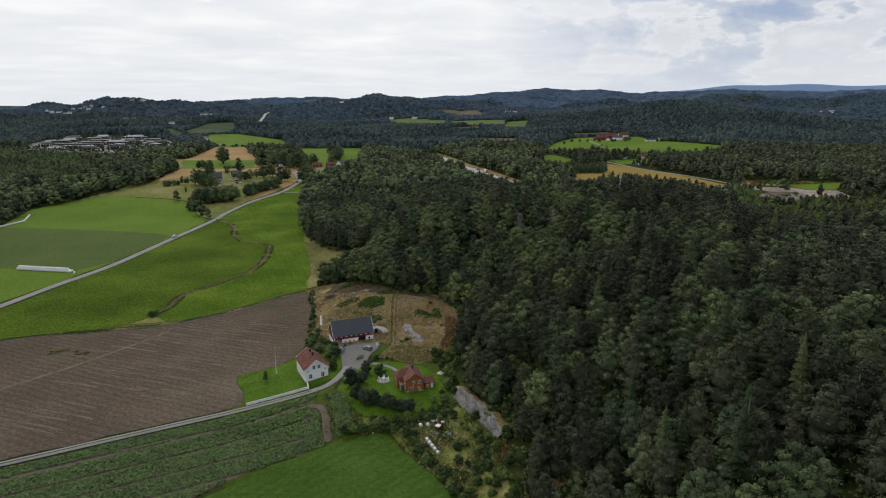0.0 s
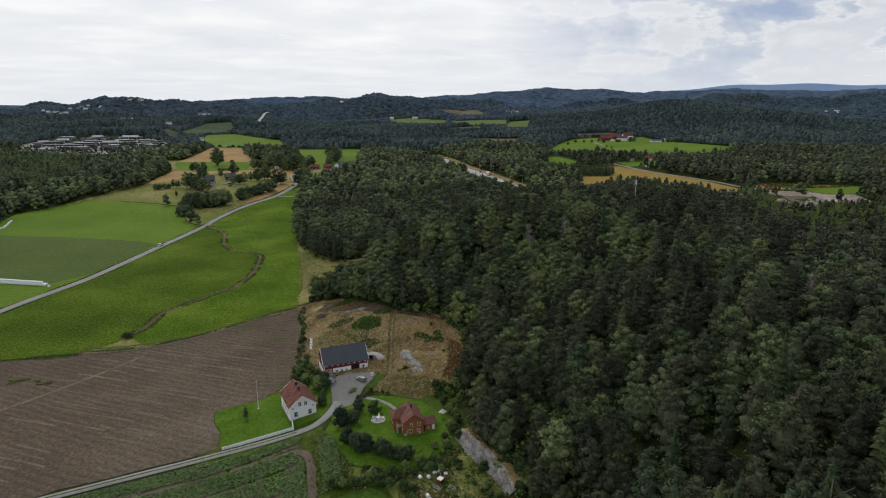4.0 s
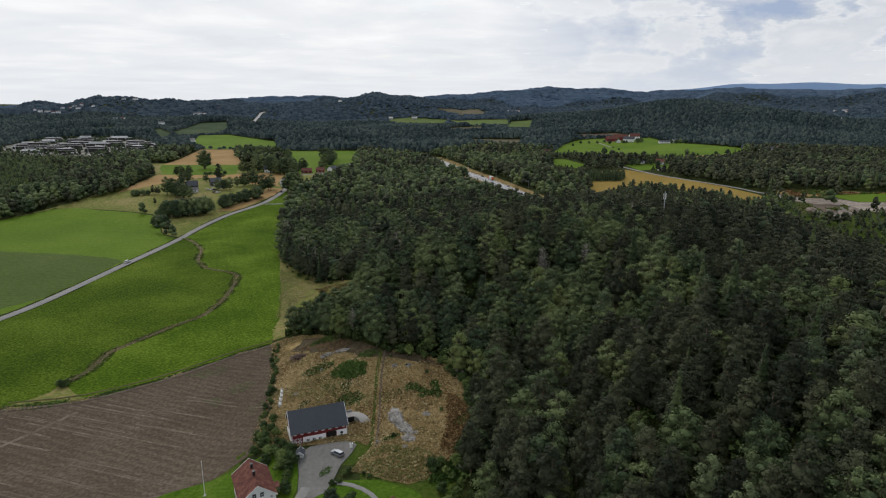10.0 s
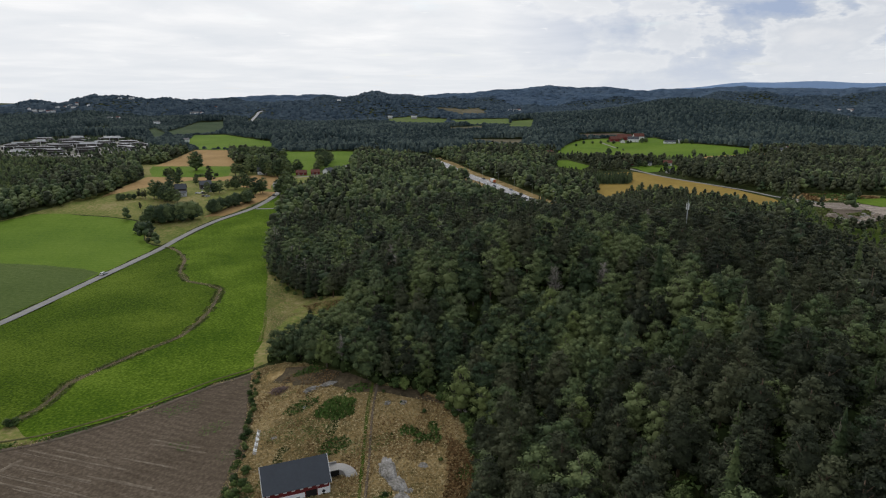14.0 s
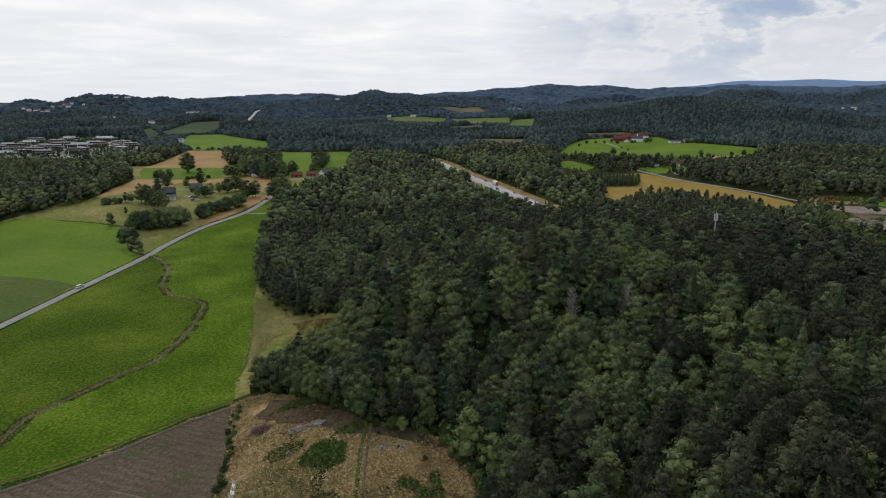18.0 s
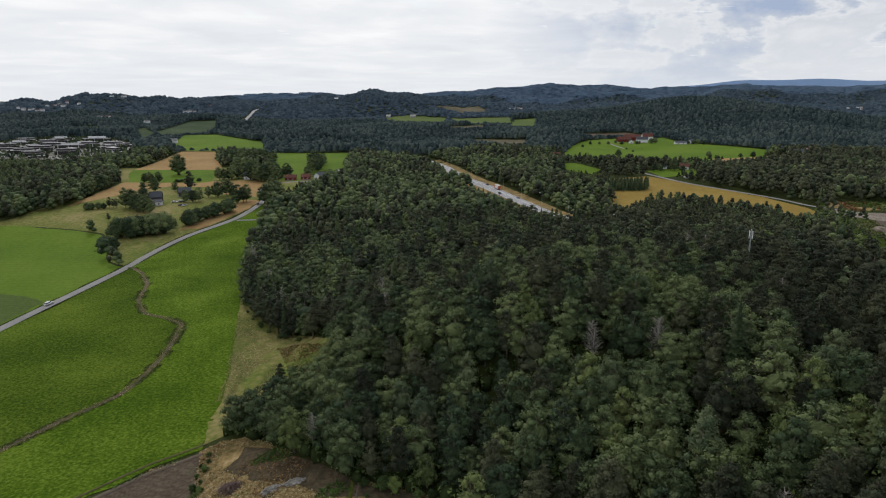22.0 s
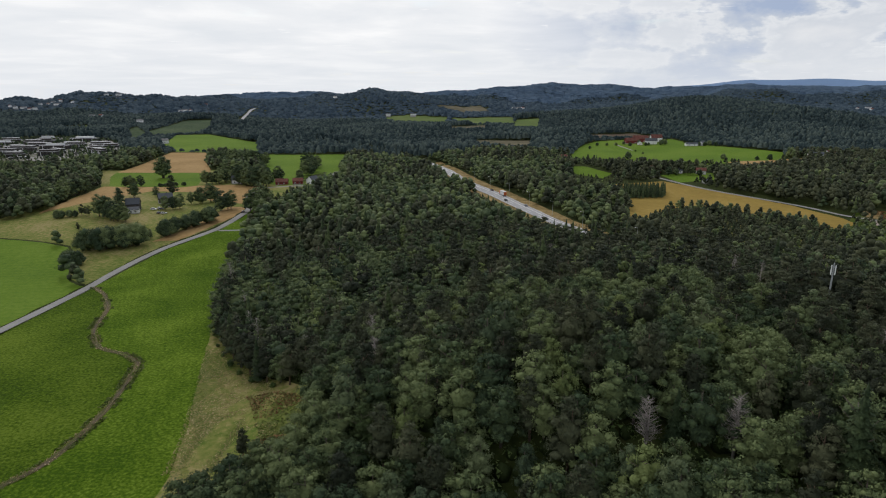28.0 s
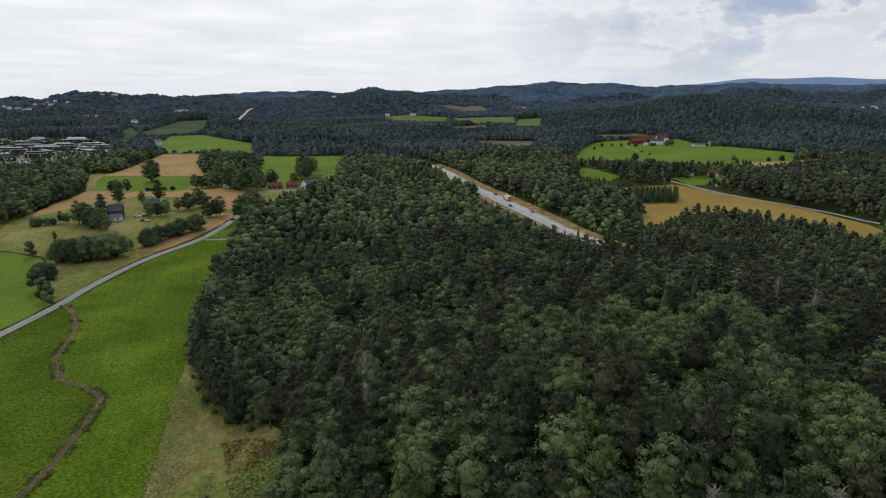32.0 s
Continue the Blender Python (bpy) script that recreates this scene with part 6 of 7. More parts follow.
# the cliffs below the wood: broken upright slabs with dry grass on the ledge
def cliff(foot, height, seed, label):
    line = smooth_line(foot, 0.55)
    ob = thing("cliff", foot[0][0], foot[0][1], 0, 0, label, "rock", "cliffs below the wood")
    n, m = len(line), 9
    V, F, L, E = [], [], [], []
    for i_, (x, y) in enumerate(line):
        a_, b_ = line[max(0, i_ - 1)], line[min(n - 1, i_ + 1)]
        d_ = Vector((b_[0] - a_[0], b_[1] - a_[1])).normalized()
        nx_, ny_ = -d_.y, d_.x
        col = noise.noise(Vector((math.floor(i_ / 1.9) * 3.7, seed, 0.0)))
        h = height * (0.35 + 0.65 * math.sin(math.pi * (i_ + 1.5) / (n + 2)) ** 0.6) * (1 + 0.22 * col)
        g0 = ground_at(x, y)
        for k in range(m):
            t = k / (m - 1)
            step_ = math.floor(t * 3.2 + col) * 0.42
            q = 0.42 * noise.fractal(Vector((i_ * 0.5, t * 2.5, seed)), 0.8, 2.0, 4) + 0.55 * col
            o = 0.5 + step_ + t * 1.0 - q
            V.append((x + nx_ * o - foot[0][0], y + ny_ * o - foot[0][1], g0 - 0.4 + (h + 0.4) * t))
        L.append(V[-1])
        xb, yb = x + nx_ * 7, y + ny_ * 7
        E.append((xb - foot[0][0], yb - foot[0][1], ground_at(xb, yb) - 0.1))
    for i_ in range(n - 1):
        for k in range(m - 1):
            F.append((i_ * m + k, (i_ + 1) * m + k, (i_ + 1) * m + k + 1, i_ * m + k + 1))
    face = new("rock_face", mesh_from("rock_face", V, F, [M_cliff]))
    face.parent = ob
    W = L + [tuple((np.array(p) * 0.5 + np.array(q) * 0.5) + np.array([0, 0, 0.7])) for p, q in zip(L, E)] + E
    T = [(r * n + i_, r * n + i_ + 1, (r + 1) * n + i_ + 1, (r + 1) * n + i_) for r in range(2) for i_ in range(n - 1)]
    ledge = new("grass_ledge", mesh_from("grass_ledge", W, T, [M_dry], smooth=True))
    ledge.parent = ob
    tagged(ledge, "dry tan grass on top of the rock")


cliff([(-8.2, 170.0), (-6.9, 167.6), (-5.2, 164.1), (-2.6, 160.4), (-0.5, 158.0), (1.6, 154.8), (4.0, 150.6), (4.8, 148.6)], 5.0, 3.0, "steep grey rock wall with cracked slabs below the wood")
cliff([(11.8, 140.0), (12.3, 137.2), (13.0, 133.4), (14.4, 128.4), (15.4, 125.2), (16.6, 122.0)], 4.2, 8.0, "low brown-grey rock wall under the trees")

# brush pile
rngb = np.random.default_rng(3)
bp = thing("brush_pile", -66.5, 262.5, ground_at(-66.5, 262.5), 10, "heap of purple-brown cut brushwood", "brush pile")
pieces = []
for k in range(420):
    a, u = rngb.uniform(0, 6.283), rngb.uniform(0, 1) ** 0.5
    c = np.array([math.cos(a) * u * 3.6, math.sin(a) * u * 2.0, (1 - u * u) * 1.5 * rngb.uniform(0.5, 1.1)])
    d = rngb.normal(size=3)
    d[2] *= 0.3
    d /= np.linalg.norm(d)
    w = np.cross(d, [0, 0, 1]) * 0.09
    L = rngb.uniform(0.5, 1.1)
    pieces.append((np.array([c - d * L - w, c - d * L + w, c + d * L]), np.array([[0, 1, 2]]), 0))
v, f, i = join(pieces)
o = new("brushwood", mesh_from("brushwood", v, f, [M_brush]))
o.parent = bp

ribbon("field_track", [(x - 0.6, y + 4.2) for x, y in PLOW_TOP[:6]], 0.8, M_ditch, "muddy wheel rut along the edge of the hay field", 0.3, "track")
ribbon("field_track", [(x + 0.5, y - 0.6) for x, y in PLOW_TOP[:6]], 1.5, M_earth, "pale earth track along the ploughed field", 0.3, "track")
ribbon("meadow_track", [(-31.5, 207), (-32.5, 216), (-34, 228), (-35.5, 240), (-36.5, 250), (-37, 262)], 1.0, M_wild, "green wheel track up the meadow", 0.22, "track")
ribbon("meadow_track", [(-30.0, 207), (-31.0, 216), (-32.4, 228), (-34, 240), (-35, 250), (-35.5, 262)], 0.7, M_earth, "worn wheel track up the meadow", 0.24, "track")
ribbon("garden_path", [(-38.5, 191.5), (-33, 190.5), (-28, 187.5), (-24.5, 183)], 1.3, M_gravel, "narrow gravel garden path to the house", 0.3, "path")
ribbon("crop_path", [(-58, 161.5), (-52, 164), (-47.5, 164), (-44.5, 160.5), (-42.5, 154), (-40.5, 148.5)], 2.2, M_earth, "bare earth headland through the crop", 0.3, "track")
ribbon("field_border", [(-160, 168), (-154.9, 177.2), (-145.4, 190.9), (-137.7, 204.5), (-131.5, 216.3), (-126.4, 228)], 1.3, M_straw, "pale strip of trodden soil across the ploughed field", 0.22, "track", 0.02)
rf = np.random.default_rng(19)
for k in range(64):
    x, y, L = float(rf.uniform(-150, -80)), float(rf.uniform(150, 240)), float(rf.uniform(10, 34))
    pts = [(x + L * t, y - 0.226 * L * t + float(rf.normal(0, 0.12))) for t in (0, 0.33, 0.66, 1)]
    if all(inside(plow, *p) for p in pts):
        ribbon("furrow", pts, float(rf.uniform(0.25, 0.85)), M_straw, "pale dry furrow in the ploughed soil", 0.2, "furrow", 0.05)
for k, (x, y, sx) in enumerate(((-159.5, 206, 2.6), (-156.5, 206.4, 1.6), (-148.5, 203.8, 1.8), (-146.2, 204.2, 1.2))):
    ob = new("earth_heap", from_bm("earth_heap", rock_mesh(60 + k, sx, sx * 0.6, 0.7, 3, 0.4), M_ditch))
    ob.matrix_basis = pose(x, y, ground_at(x, y) + 0.1, 0, 0, 20 * k)
    tagged(ob, "overgrown heap of earth and stones on the field", "heap", "heaps on the ploughed field")
# ---------- ditch ----------
dl = smooth_line(DITCH, 4)
dv, df, di = [], [], []
rd = np.random.default_rng(11)
for i, (x, y) in enumerate(dl):
    a, b = dl[max(0, i - 1)], dl[min(len(dl) - 1, i + 1)]
    d = Vector((b[0] - a[0], b[1] - a[1])).normalized()
    g = ground_at(x, y)
    for s, h in ((-1.0, 0.17), (-0.55, 0.36), (-0.22, 0.19), (0.22, 0.19), (0.55, 0.34), (1.0, 0.17)):
        j = rd.uniform(-0.25, 0.25)
        dv.append((x + d.y * (s + j), y - d.x * (s + j), g + h + rd.uniform(-0.06, 0.1)))
for i in range(len(dl) - 1):
    for k in range(5):
        a = i * 6 + k
        df.append((a, a + 1, a + 7, a + 6))
        di.append(1 if k == 2 else 0)
tagged(new("ditch", mesh_from("ditch", dv, df, [M_ditch, M_mud], di)), "winding brown ditch with grassy banks through the hay field", "ditch", kind="structure")


def tufts(name, label, poly, gap, size, material, height=1.0, dens=None, count=5, lift=0.22, category="grass"):
    """Clumps of blades or leaves over an area."""
    xs, ys = [p[0] for p in poly], [p[1] for p in poly]
    x, y = scatter(min(xs), max(xs), min(ys), max(ys), gap)
    k = inside(poly, x, y)
    if dens is not None:
        k &= dens(x, y)
    x, y = x[k], y[k]
    n = len(x)
    z = land(x, y) + lift
    X, Y, Z = np.repeat(x, count), np.repeat(y, count), np.repeat(z, count)
    N = n * count
    s = size * rng.uniform(0.5, 1.3, N)
    a = rng.uniform(0, 6.283, N)
    px, py = X + rng.normal(0, size * 0.7, N), Y + rng.normal(0, size * 0.7, N)
    t = rng.uniform(0.2, 1.0, N) * height * s
    c, q = np.cos(a), np.sin(a)
    tilt = rng.uniform(-0.7, 0.7, (2, N))
    v = np.stack([np.stack([px - c * s, py - q * s, Z], -1), np.stack([px + c * s, py + q * s, Z], -1), np.stack([px + tilt[0] * s - q * s * 0.5, py + tilt[1] * s + c * s * 0.5, Z + t], -1)], 1).reshape(-1, 3)
    f = np.arange(N * 3).reshape(-1, 3)
    return tagged(new(name, mesh_from(name, v, f, [material])), label, category, kind="stuff")


def patchy(scale, level, seed=0.0):
    g = np.random.default_rng(int(seed * 100) + 1)
    waves = [(g.uniform(0, 6.283), g.uniform(0.5, 2.4), g.uniform(0, 6.283)) for _ in range(11)]

    def test(x, y):
        q = sum(np.sin((x * math.cos(a) + y * math.sin(a)) / scale * w + p) / (0.6 + w) for a, w, p in waves)
        return q > level
    return test


tufts("dry_meadow_grass", "tufts of dry tan grass on the meadow", meadow, 0.6, 0.3, M_tuft, 1.0, lambda x, y: ~inside(slope_bare, x, y), 3)
tufts("bracken", "patches of green bracken and brambles on the meadow", meadow, 0.6, 0.36, M_bracken, 1.3, patchy(3.2, 2.3, 2.2), 4, category="bracken")
tufts("bracken", "dense green bracken at the foot of the wood", [(-50.9, 243.6), (-50.3, 248.5), (-46.5, 252.5), (-40.3, 251), (-39.8, 244.1), (-44.6, 241.1)], 0.5, 0.42, M_bracken, 1.6, None, 5, category="bracken")
tufts("verge_grass", "long tan grass between field and wood", verge_strip, 0.6, 0.24, M_tuft, 0.7, patchy(7, -0.4, 0.5), 3)
WASTE = [(-36, 160), (-20, 158), (-8, 166), (0, 168), (10, 150), (14, 118), (4, 106), (-4, 128), (-11, 137), (-18, 144), (-25, 152), (-35, 152)]
tufts("waste_grass", "rank grass and weeds below the cliff", WASTE, 0.6, 0.36, M_weeds, 1.3, patchy(4, -0.8, 3.3), 4)
tufts("waste_grass", "dark brambles on the waste ground", WASTE, 0.7, 0.4, M_bracken, 1.5, patchy(3, 0.3, 1.3), 5)
tufts("waste_grass", "withered tan and orange growth under the rock wall", [(1.5, 150.5), (4.5, 149.5), (8, 148), (9, 142), (6, 139.5), (0.5, 143)], 0.5, 0.45, M_brown, 1.3, patchy(3.5, -0.6, 2.8), 5)
tufts("waste_grass", "flattened dry grass between the bales", [(-12, 152.5), (-6, 152.5), (-3, 148.5), (-6, 144), (-11, 148.5)], 0.5, 0.36, M_tuft, 0.6, patchy(3.0, -0.2, 1.8), 4)
tufts("waste_grass", "dry brown stalks on the waste ground", WASTE, 0.7, 0.36, M_tuft, 1.3, patchy(3, 0.6, 0.6), 4)
FRINGE = [(-47, 171), (-42, 172), (-34, 160), (-35, 152), (-40, 149), (-43, 153)]
tufts("headland_grass", "long grass between the crop and the garden", FRINGE, 0.6, 0.34, M_weeds, 1.0, None, 3)
tufts("yard_grass", "small grass island in the gravel yard", [(-42, 194.4), (-41.4, 197.2), (-39.8, 197.4), (-39.6, 195), (-40.8, 194)], 0.4, 0.3, M_bracken, 0.6, None, 4, 0.3)

tufts("bracken", "brown withered bracken among the dry grass", meadow, 0.6, 0.30, M_brown, 0.9, patchy(5.0, 0.55, 0.4), 2, category="bracken")
BRACKEN_E = [(-29.5, 228), (-29, 234), (-25, 242), (-21, 246), (-16, 241), (-14, 233), (-20, 231), (-25, 227.5)]
tufts("bracken", "green bracken and brambles behind the outcrop", BRACKEN_E, 0.5, 0.40, M_bracken, 1.4, patchy(1.5, 0.75, 5.1), 4, category="bracken")
STRAW = [(-31, 193), (-32, 204), (-28, 208), (-19, 207), (-12, 203), (-14, 193)]
tufts("meadow_green_grass", "pale green and straw grass below the outcrop", STRAW, 0.5, 0.3, M_weeds, 0.9, patchy(3.5, -0.2, 4.4), 3)
tufts("bracken", "orange-brown withered bracken along the edge of the wood", [(-13, 236), (-7, 231), (-4.6, 221), (-4.4, 208), (-8, 204), (-13, 207), (-12, 219)], 0.5, 0.4, M_brown, 1.2, patchy(4.0, -0.8, 1.2), 4, category="bracken")
tufts("bracken", "leafy brambles at the corner of the meadow", [(-15, 193), (-13.5, 199), (-8, 203), (-5.5, 198), (-7, 193)], 0.5, 0.45, M_bracken, 1.8, None, 6, category="bracken")
tufts("meadow_green_grass", "green grass down the middle of the meadow", [(-54, 239), (-47, 231.5), (-39, 225), (-36, 227), (-43, 232.5), (-50, 239)], 0.5, 0.3, M_weeds, 0.8, patchy(2.5, -0.5, 6.0), 3)
tufts("meadow_green_grass", "green grass growing through the dry meadow", meadow, 0.6, 0.3, M_weeds, 0.8, patchy(7.0, 0.9, 4.0), 2)


def band(pts, w):
    """A strip of ground along a line."""
    return [(x - w * 0.4, y - w) for x, y in pts] + [(x + w * 0.4, y + w) for x, y in pts[::-1]]


tufts("rubble_weeds", "green weeds on the broken ground of the building site", rubble, 1.6, 0.8, M_weeds, 1.2, patchy(7.0, -0.1, 3.7), 4)
tufts("rubble_weeds", "rank brown and green growth on the bank of the building site", site_bank, 1.6, 0.9, M_brown, 1.2, patchy(6.0, -0.3, 2.1), 4)
tufts("rubble_weeds", "green bushes on the bank of the building site", site_bank, 1.8, 1.0, M_bracken, 1.4, patchy(8.0, 0.2, 1.4), 5)
tufts("headland_grass", "rank grass and pale stalks along the edge of the ploughed field", band(PLOW_TOP[:7], 2.6), 0.6, 0.4, M_bracken, 0.9, patchy(3.0, -0.2, 0.7), 3)
tufts("headland_grass", "dry stalks along the edge of the ploughed field", band(PLOW_TOP[:7], 2.0), 0.7, 0.4, M_tuft, 0.9, patchy(3.0, 0.1, 2.7), 3)
tufts("field_weeds", "thin green weeds on the ploughed field", [(-112, 248), (-82, 276), (-70, 244), (-66, 222), (-96, 240)], 0.8, 0.3, M_bracken, 0.4, patchy(4.5, 0.75, 1.7), 2)
tufts("field_weeds", "grassy heaps and stones on the ploughed field", [(-164, 199), (-156, 206), (-146, 205), (-150, 199)], 0.7, 0.45, M_bracken, 1.0, patchy(2.6, 0.0, 0.2), 4)
dline = smooth_line(DITCH, 3)
gd = np.random.default_rng(3)
dpoly = [(x - 2.6, y - 0.8) for x, y in dline] + [(x + 2.6, y + 0.8) for x, y in dline[::-1]]
tufts("ditch_grass", "pale dead grass hanging over the ditch", dpoly, 0.5, 0.26, M_tuft, 1.2, lambda x, y: np.abs(near_line(DITCH, x, y) - 0.8) < 0.4, 2)
tufts("ditch_grass", "green rank grass on the banks of the ditch", dpoly, 0.55, 0.40, M_weeds, 1.0, lambda x, y: (np.abs(near_line(DITCH, x, y) - 1.7) < 0.9) & patchy(4, -0.3, 0.9)(x, y), 3)
tufts("strip_bracken", "green brambles between field and wood", verge_strip, 0.6, 0.26, M_weeds, 0.6, patchy(9.0, 0.4, 1.9), 2, category="bracken")
BROWN = [(-85, 350), (-75, 351), (-60, 336), (-51, 309), (-59, 303), (-66, 309), (-73, 326), (-79, 340)]
tufts("withered_scrub", "reddish-brown withered scrub before the wood", BROWN, 0.8, 0.42, M_brown, 1.2, patchy(5.0, -1.0, 3.1), 3, category="bracken")
tufts("withered_scrub", "green and tan stems among the withered scrub", BROWN, 0.8, 0.4, M_weeds, 1.2, patchy(5.0, -0.4, 2.6), 3, category="bracken")


def rows_of(poly, turn, gap, along):
    """Plants in straight rows."""
    c, s = math.cos(radians(turn)), math.sin(radians(turn))
    u, v = np.meshgrid(np.arange(-300, 300, along), np.arange(-300, 300, gap))
    u, v = u.ravel() + rng.normal(0, 0.1, u.size), v.ravel() + rng.normal(0, 0.09, v.size)
    x, y = u * c - v * s, u * s + v * c
    k = inside(poly, x, y)
    return x[k], y[k]


def crop(name, label, poly, turn, gap=0.90, along=0.30, size=0.33):
    x, y = rows_of(poly, turn, gap, along)
    ln = (y - 58) - (x + 235) * math.tan(radians(turn))
    k = (near_line([(-180, 88), (-122, 126), (-88, 147.2), (-49, 165.5)], x, y) > 0.5) & (x > -200)
    row = np.round((y * math.cos(radians(turn)) - x * math.sin(radians(turn))) / gap)
    k &= (row % 9 != 0) | (x > -48)
    x, y = x[k], y[k]
    n, count = len(x), 5
    X, Y, Z = np.repeat(x, count), np.repeat(y, count), np.repeat(land(x, y) + 0.2, count)
    N = n * count
    s = size * rng.uniform(0.6, 1.4, N)
    d = rng.normal(size=(N, 3))
    d[:, 2] = np.abs(d[:, 2]) + 0.6
    d /= np.linalg.norm(d, axis=1)[:, None]
    p = np.stack([X, Y, Z], -1) + d * np.array([0.24, 0.24, 0.42])
    a = np.cross(d, rng.normal(size=(N, 3)))
    a /= np.linalg.norm(a, axis=1)[:, None]
    b = np.cross(d, a)
    v = np.stack([p - a * s[:, None], p + b * s[:, None], p + a * s[:, None] * 0.8], 1).reshape(-1, 3)
    return tagged(new(name, mesh_from(name, v, np.arange(N * 3).reshape(-1, 3), [M_crop])), label, "crop", kind="stuff")


crop("crop_rows", "rows of leafy dark green crop plants", crop_a, 30)
crop("crop_rows", "small bed of leafy crop plants beside the garden", crop_b, 30)

# ---------- shrubs and single trees ----------


def shrubs(pts, lo, hi, group, label="", kind=None):
    r = np.random.default_rng(len(pts) + int(lo * 10))
    for k, (x, y) in enumerate(pts):
        put_tree(kind or SHRUB, k, x, y, float(r.uniform(lo, hi)), float(r.uniform(0, 360)), group, label)


def along(pts, gap, spread_, seed):
    r = np.random.default_rng(seed)
    out = []
    for x, y in smooth_line(pts, gap):
        out.append((x + r.uniform(-spread_, spread_), y + r.uniform(-spread_, spread_)))
    return out


shrubs(along([(-37, 151.5), (-31, 153.2), (-25.9, 154), (-19.2, 151.5), (-13.8, 144.6), (-7.1, 133.9), (-3.5, 126), (1, 114)], 1.5, 0.8, 1), 0.7, 1.15, "hedge by the grass field", "scruffy hedge bush of mixed green and brown leaves")
shrubs(along([(-36, 168), (-32, 164.5), (-28, 164), (-23, 161.5), (-19, 162.5)], 1.7, 0.8, 2), 1.0, 1.5, "garden shrubs", "dark garden shrub at the edge of the lawn", YEW)
shrubs(along([(-10, 190), (-8, 182), (-9, 172), (-12, 162), (-18, 158)], 2.2, 1.8, 3), 0.6, 1.1, "shrubs below the cliff", "leafy bush below the wood's edge")
shrubs(along([(-2, 158), (2, 148), (6, 140), (9, 126), (6, 116)], 2.4, 2.2, 4), 0.6, 1.2, "shrubs below the cliff", "leafy bush at the foot of the cliff")
shrubs(along([(-58, 199), (-56, 205), (-54, 201), (-50.5, 198.5), (-50, 193), (-49, 188)], 1.8, 0.9, 5), 0.5, 1.1, "shrubs by the yard", "round green bush beside the gravel yard")
shrubs(along([(-64, 212), (-66, 226), (-69, 238), (-74, 256), (-79, 272), (-80, 280)], 2.3, 1.0, 6), 0.35, 0.8, "hedge by the ploughed field", "straggling green bush along the field edge")
shrubs(along([(-38, 190), (-34, 195), (-29, 194)], 2.0, 0.8, 7), 0.35, 0.6, "border shrubs", "low flowering border bush")
shrubs(along([(-14, 196), (-5, 208), (-4.5, 222), (-6, 236), (-12, 248), (-20, 255), (-34, 259)], 3.0, 1.6, 8), 0.6, 1.3, "bushes at the meadow's edge", "leafy bush between meadow and wood")
shrubs([(-62, 205), (-60, 209), (-63, 212), (-61, 216), (-64, 218), (-62.5, 221.5), (-59, 213.5), (-57, 208.5)], 0.6, 1.0, "bushes beside the barn", "leafy green bush between barn and field")
shrubs([(-57.5, 200.5), (-55.5, 203), (-53, 200.5), (-51.5, 203.5), (-54.5, 206), (-58.5, 204.5), (-52.5, 197.5), (-50.8, 199.8), (-60.5, 207.5), (-61.5, 212)], 0.8, 1.2, "bushes beside the barn", "large dark leafy bush between barn and farmhouse")
rs = np.random.default_rng(77)
more = [(float(a), float(b)) for a, b in zip(rs.uniform(-16, 8, 260), rs.uniform(112, 200, 260))]
SCRUB_A = [(-12, 198), (-5, 196), (-2, 172), (-6, 168), (-12, 160), (-9, 175), (-9, 188)]
SCRUB_B = [(-6, 150), (3, 150), (10, 128), (6, 112), (0, 120), (-3, 134)]
SCRUB_C = [(-34, 158.5), (-18, 157), (-9, 163), (-4, 160), (-8, 158), (-18, 154.5), (-30, 156)]
picked = [p for p in more if inside(SCRUB_A, *p) or inside(SCRUB_B, *p)][:70] + [p for p in zip(rs.uniform(-34, -4, 200).tolist(), rs.uniform(152, 164, 200).tolist()) if inside(SCRUB_C, *p)][:26]
shrubs(picked, 0.4, 0.95, "bushes on the waste ground", "wild green bush on overgrown ground")
shrubs(along([(-2, 173), (1.5, 169), (4, 164.5), (7, 159), (10, 153), (11.5, 147)], 1.6, 1.2, 21), 0.6, 1.3, "bushes above the cliff", "leafy bush hanging over the cliff edge")
shrubs(along([(-9, 165), (-6.5, 160.5), (-4, 157), (-1.5, 153.5)], 1.6, 0.9, 22), 0.35, 0.7, "bushes at the cliff foot", "low leafy bush at the foot of the cliff")
shrubs([(-142, 243.5), (-141.2, 245), (-143.4, 244.2)], 0.75, 0.95, "bush at the end of the ditch", "dark round bush at the end of the ditch")
shrubs([(-26, 212), (-14, 226), (-15.5, 233), (-20, 246), (-27, 250), (-33, 255)], 0.3, 0.5, "low bushes in the meadow", "low green bush among dry grass")
GT = "garden trees"
for kd, k, x, y, s, lab in ((YEW, 0, -39.6, 175.8, 1.9, "dark round garden tree beside the track"), (YEW, 2, -36.6, 176.8, 1.45, "dark round garden tree beside the track"), (YEW, 1, -36.4, 183.8, 1.35, "small dark conical garden tree"),
                           (SHRUB, 3, -31.6, 182.0, 1.4, "small round garden tree by the seats"), (PINE, 2, -70.6, 184.0, 0.30, "young thin tree on the lawn"), (BIRCH, 1, -31.0, 165.0, 0.4, "pale leafy garden tree")):
    put_tree(kd, k, x, y, s, 40 * k, GT, lab)
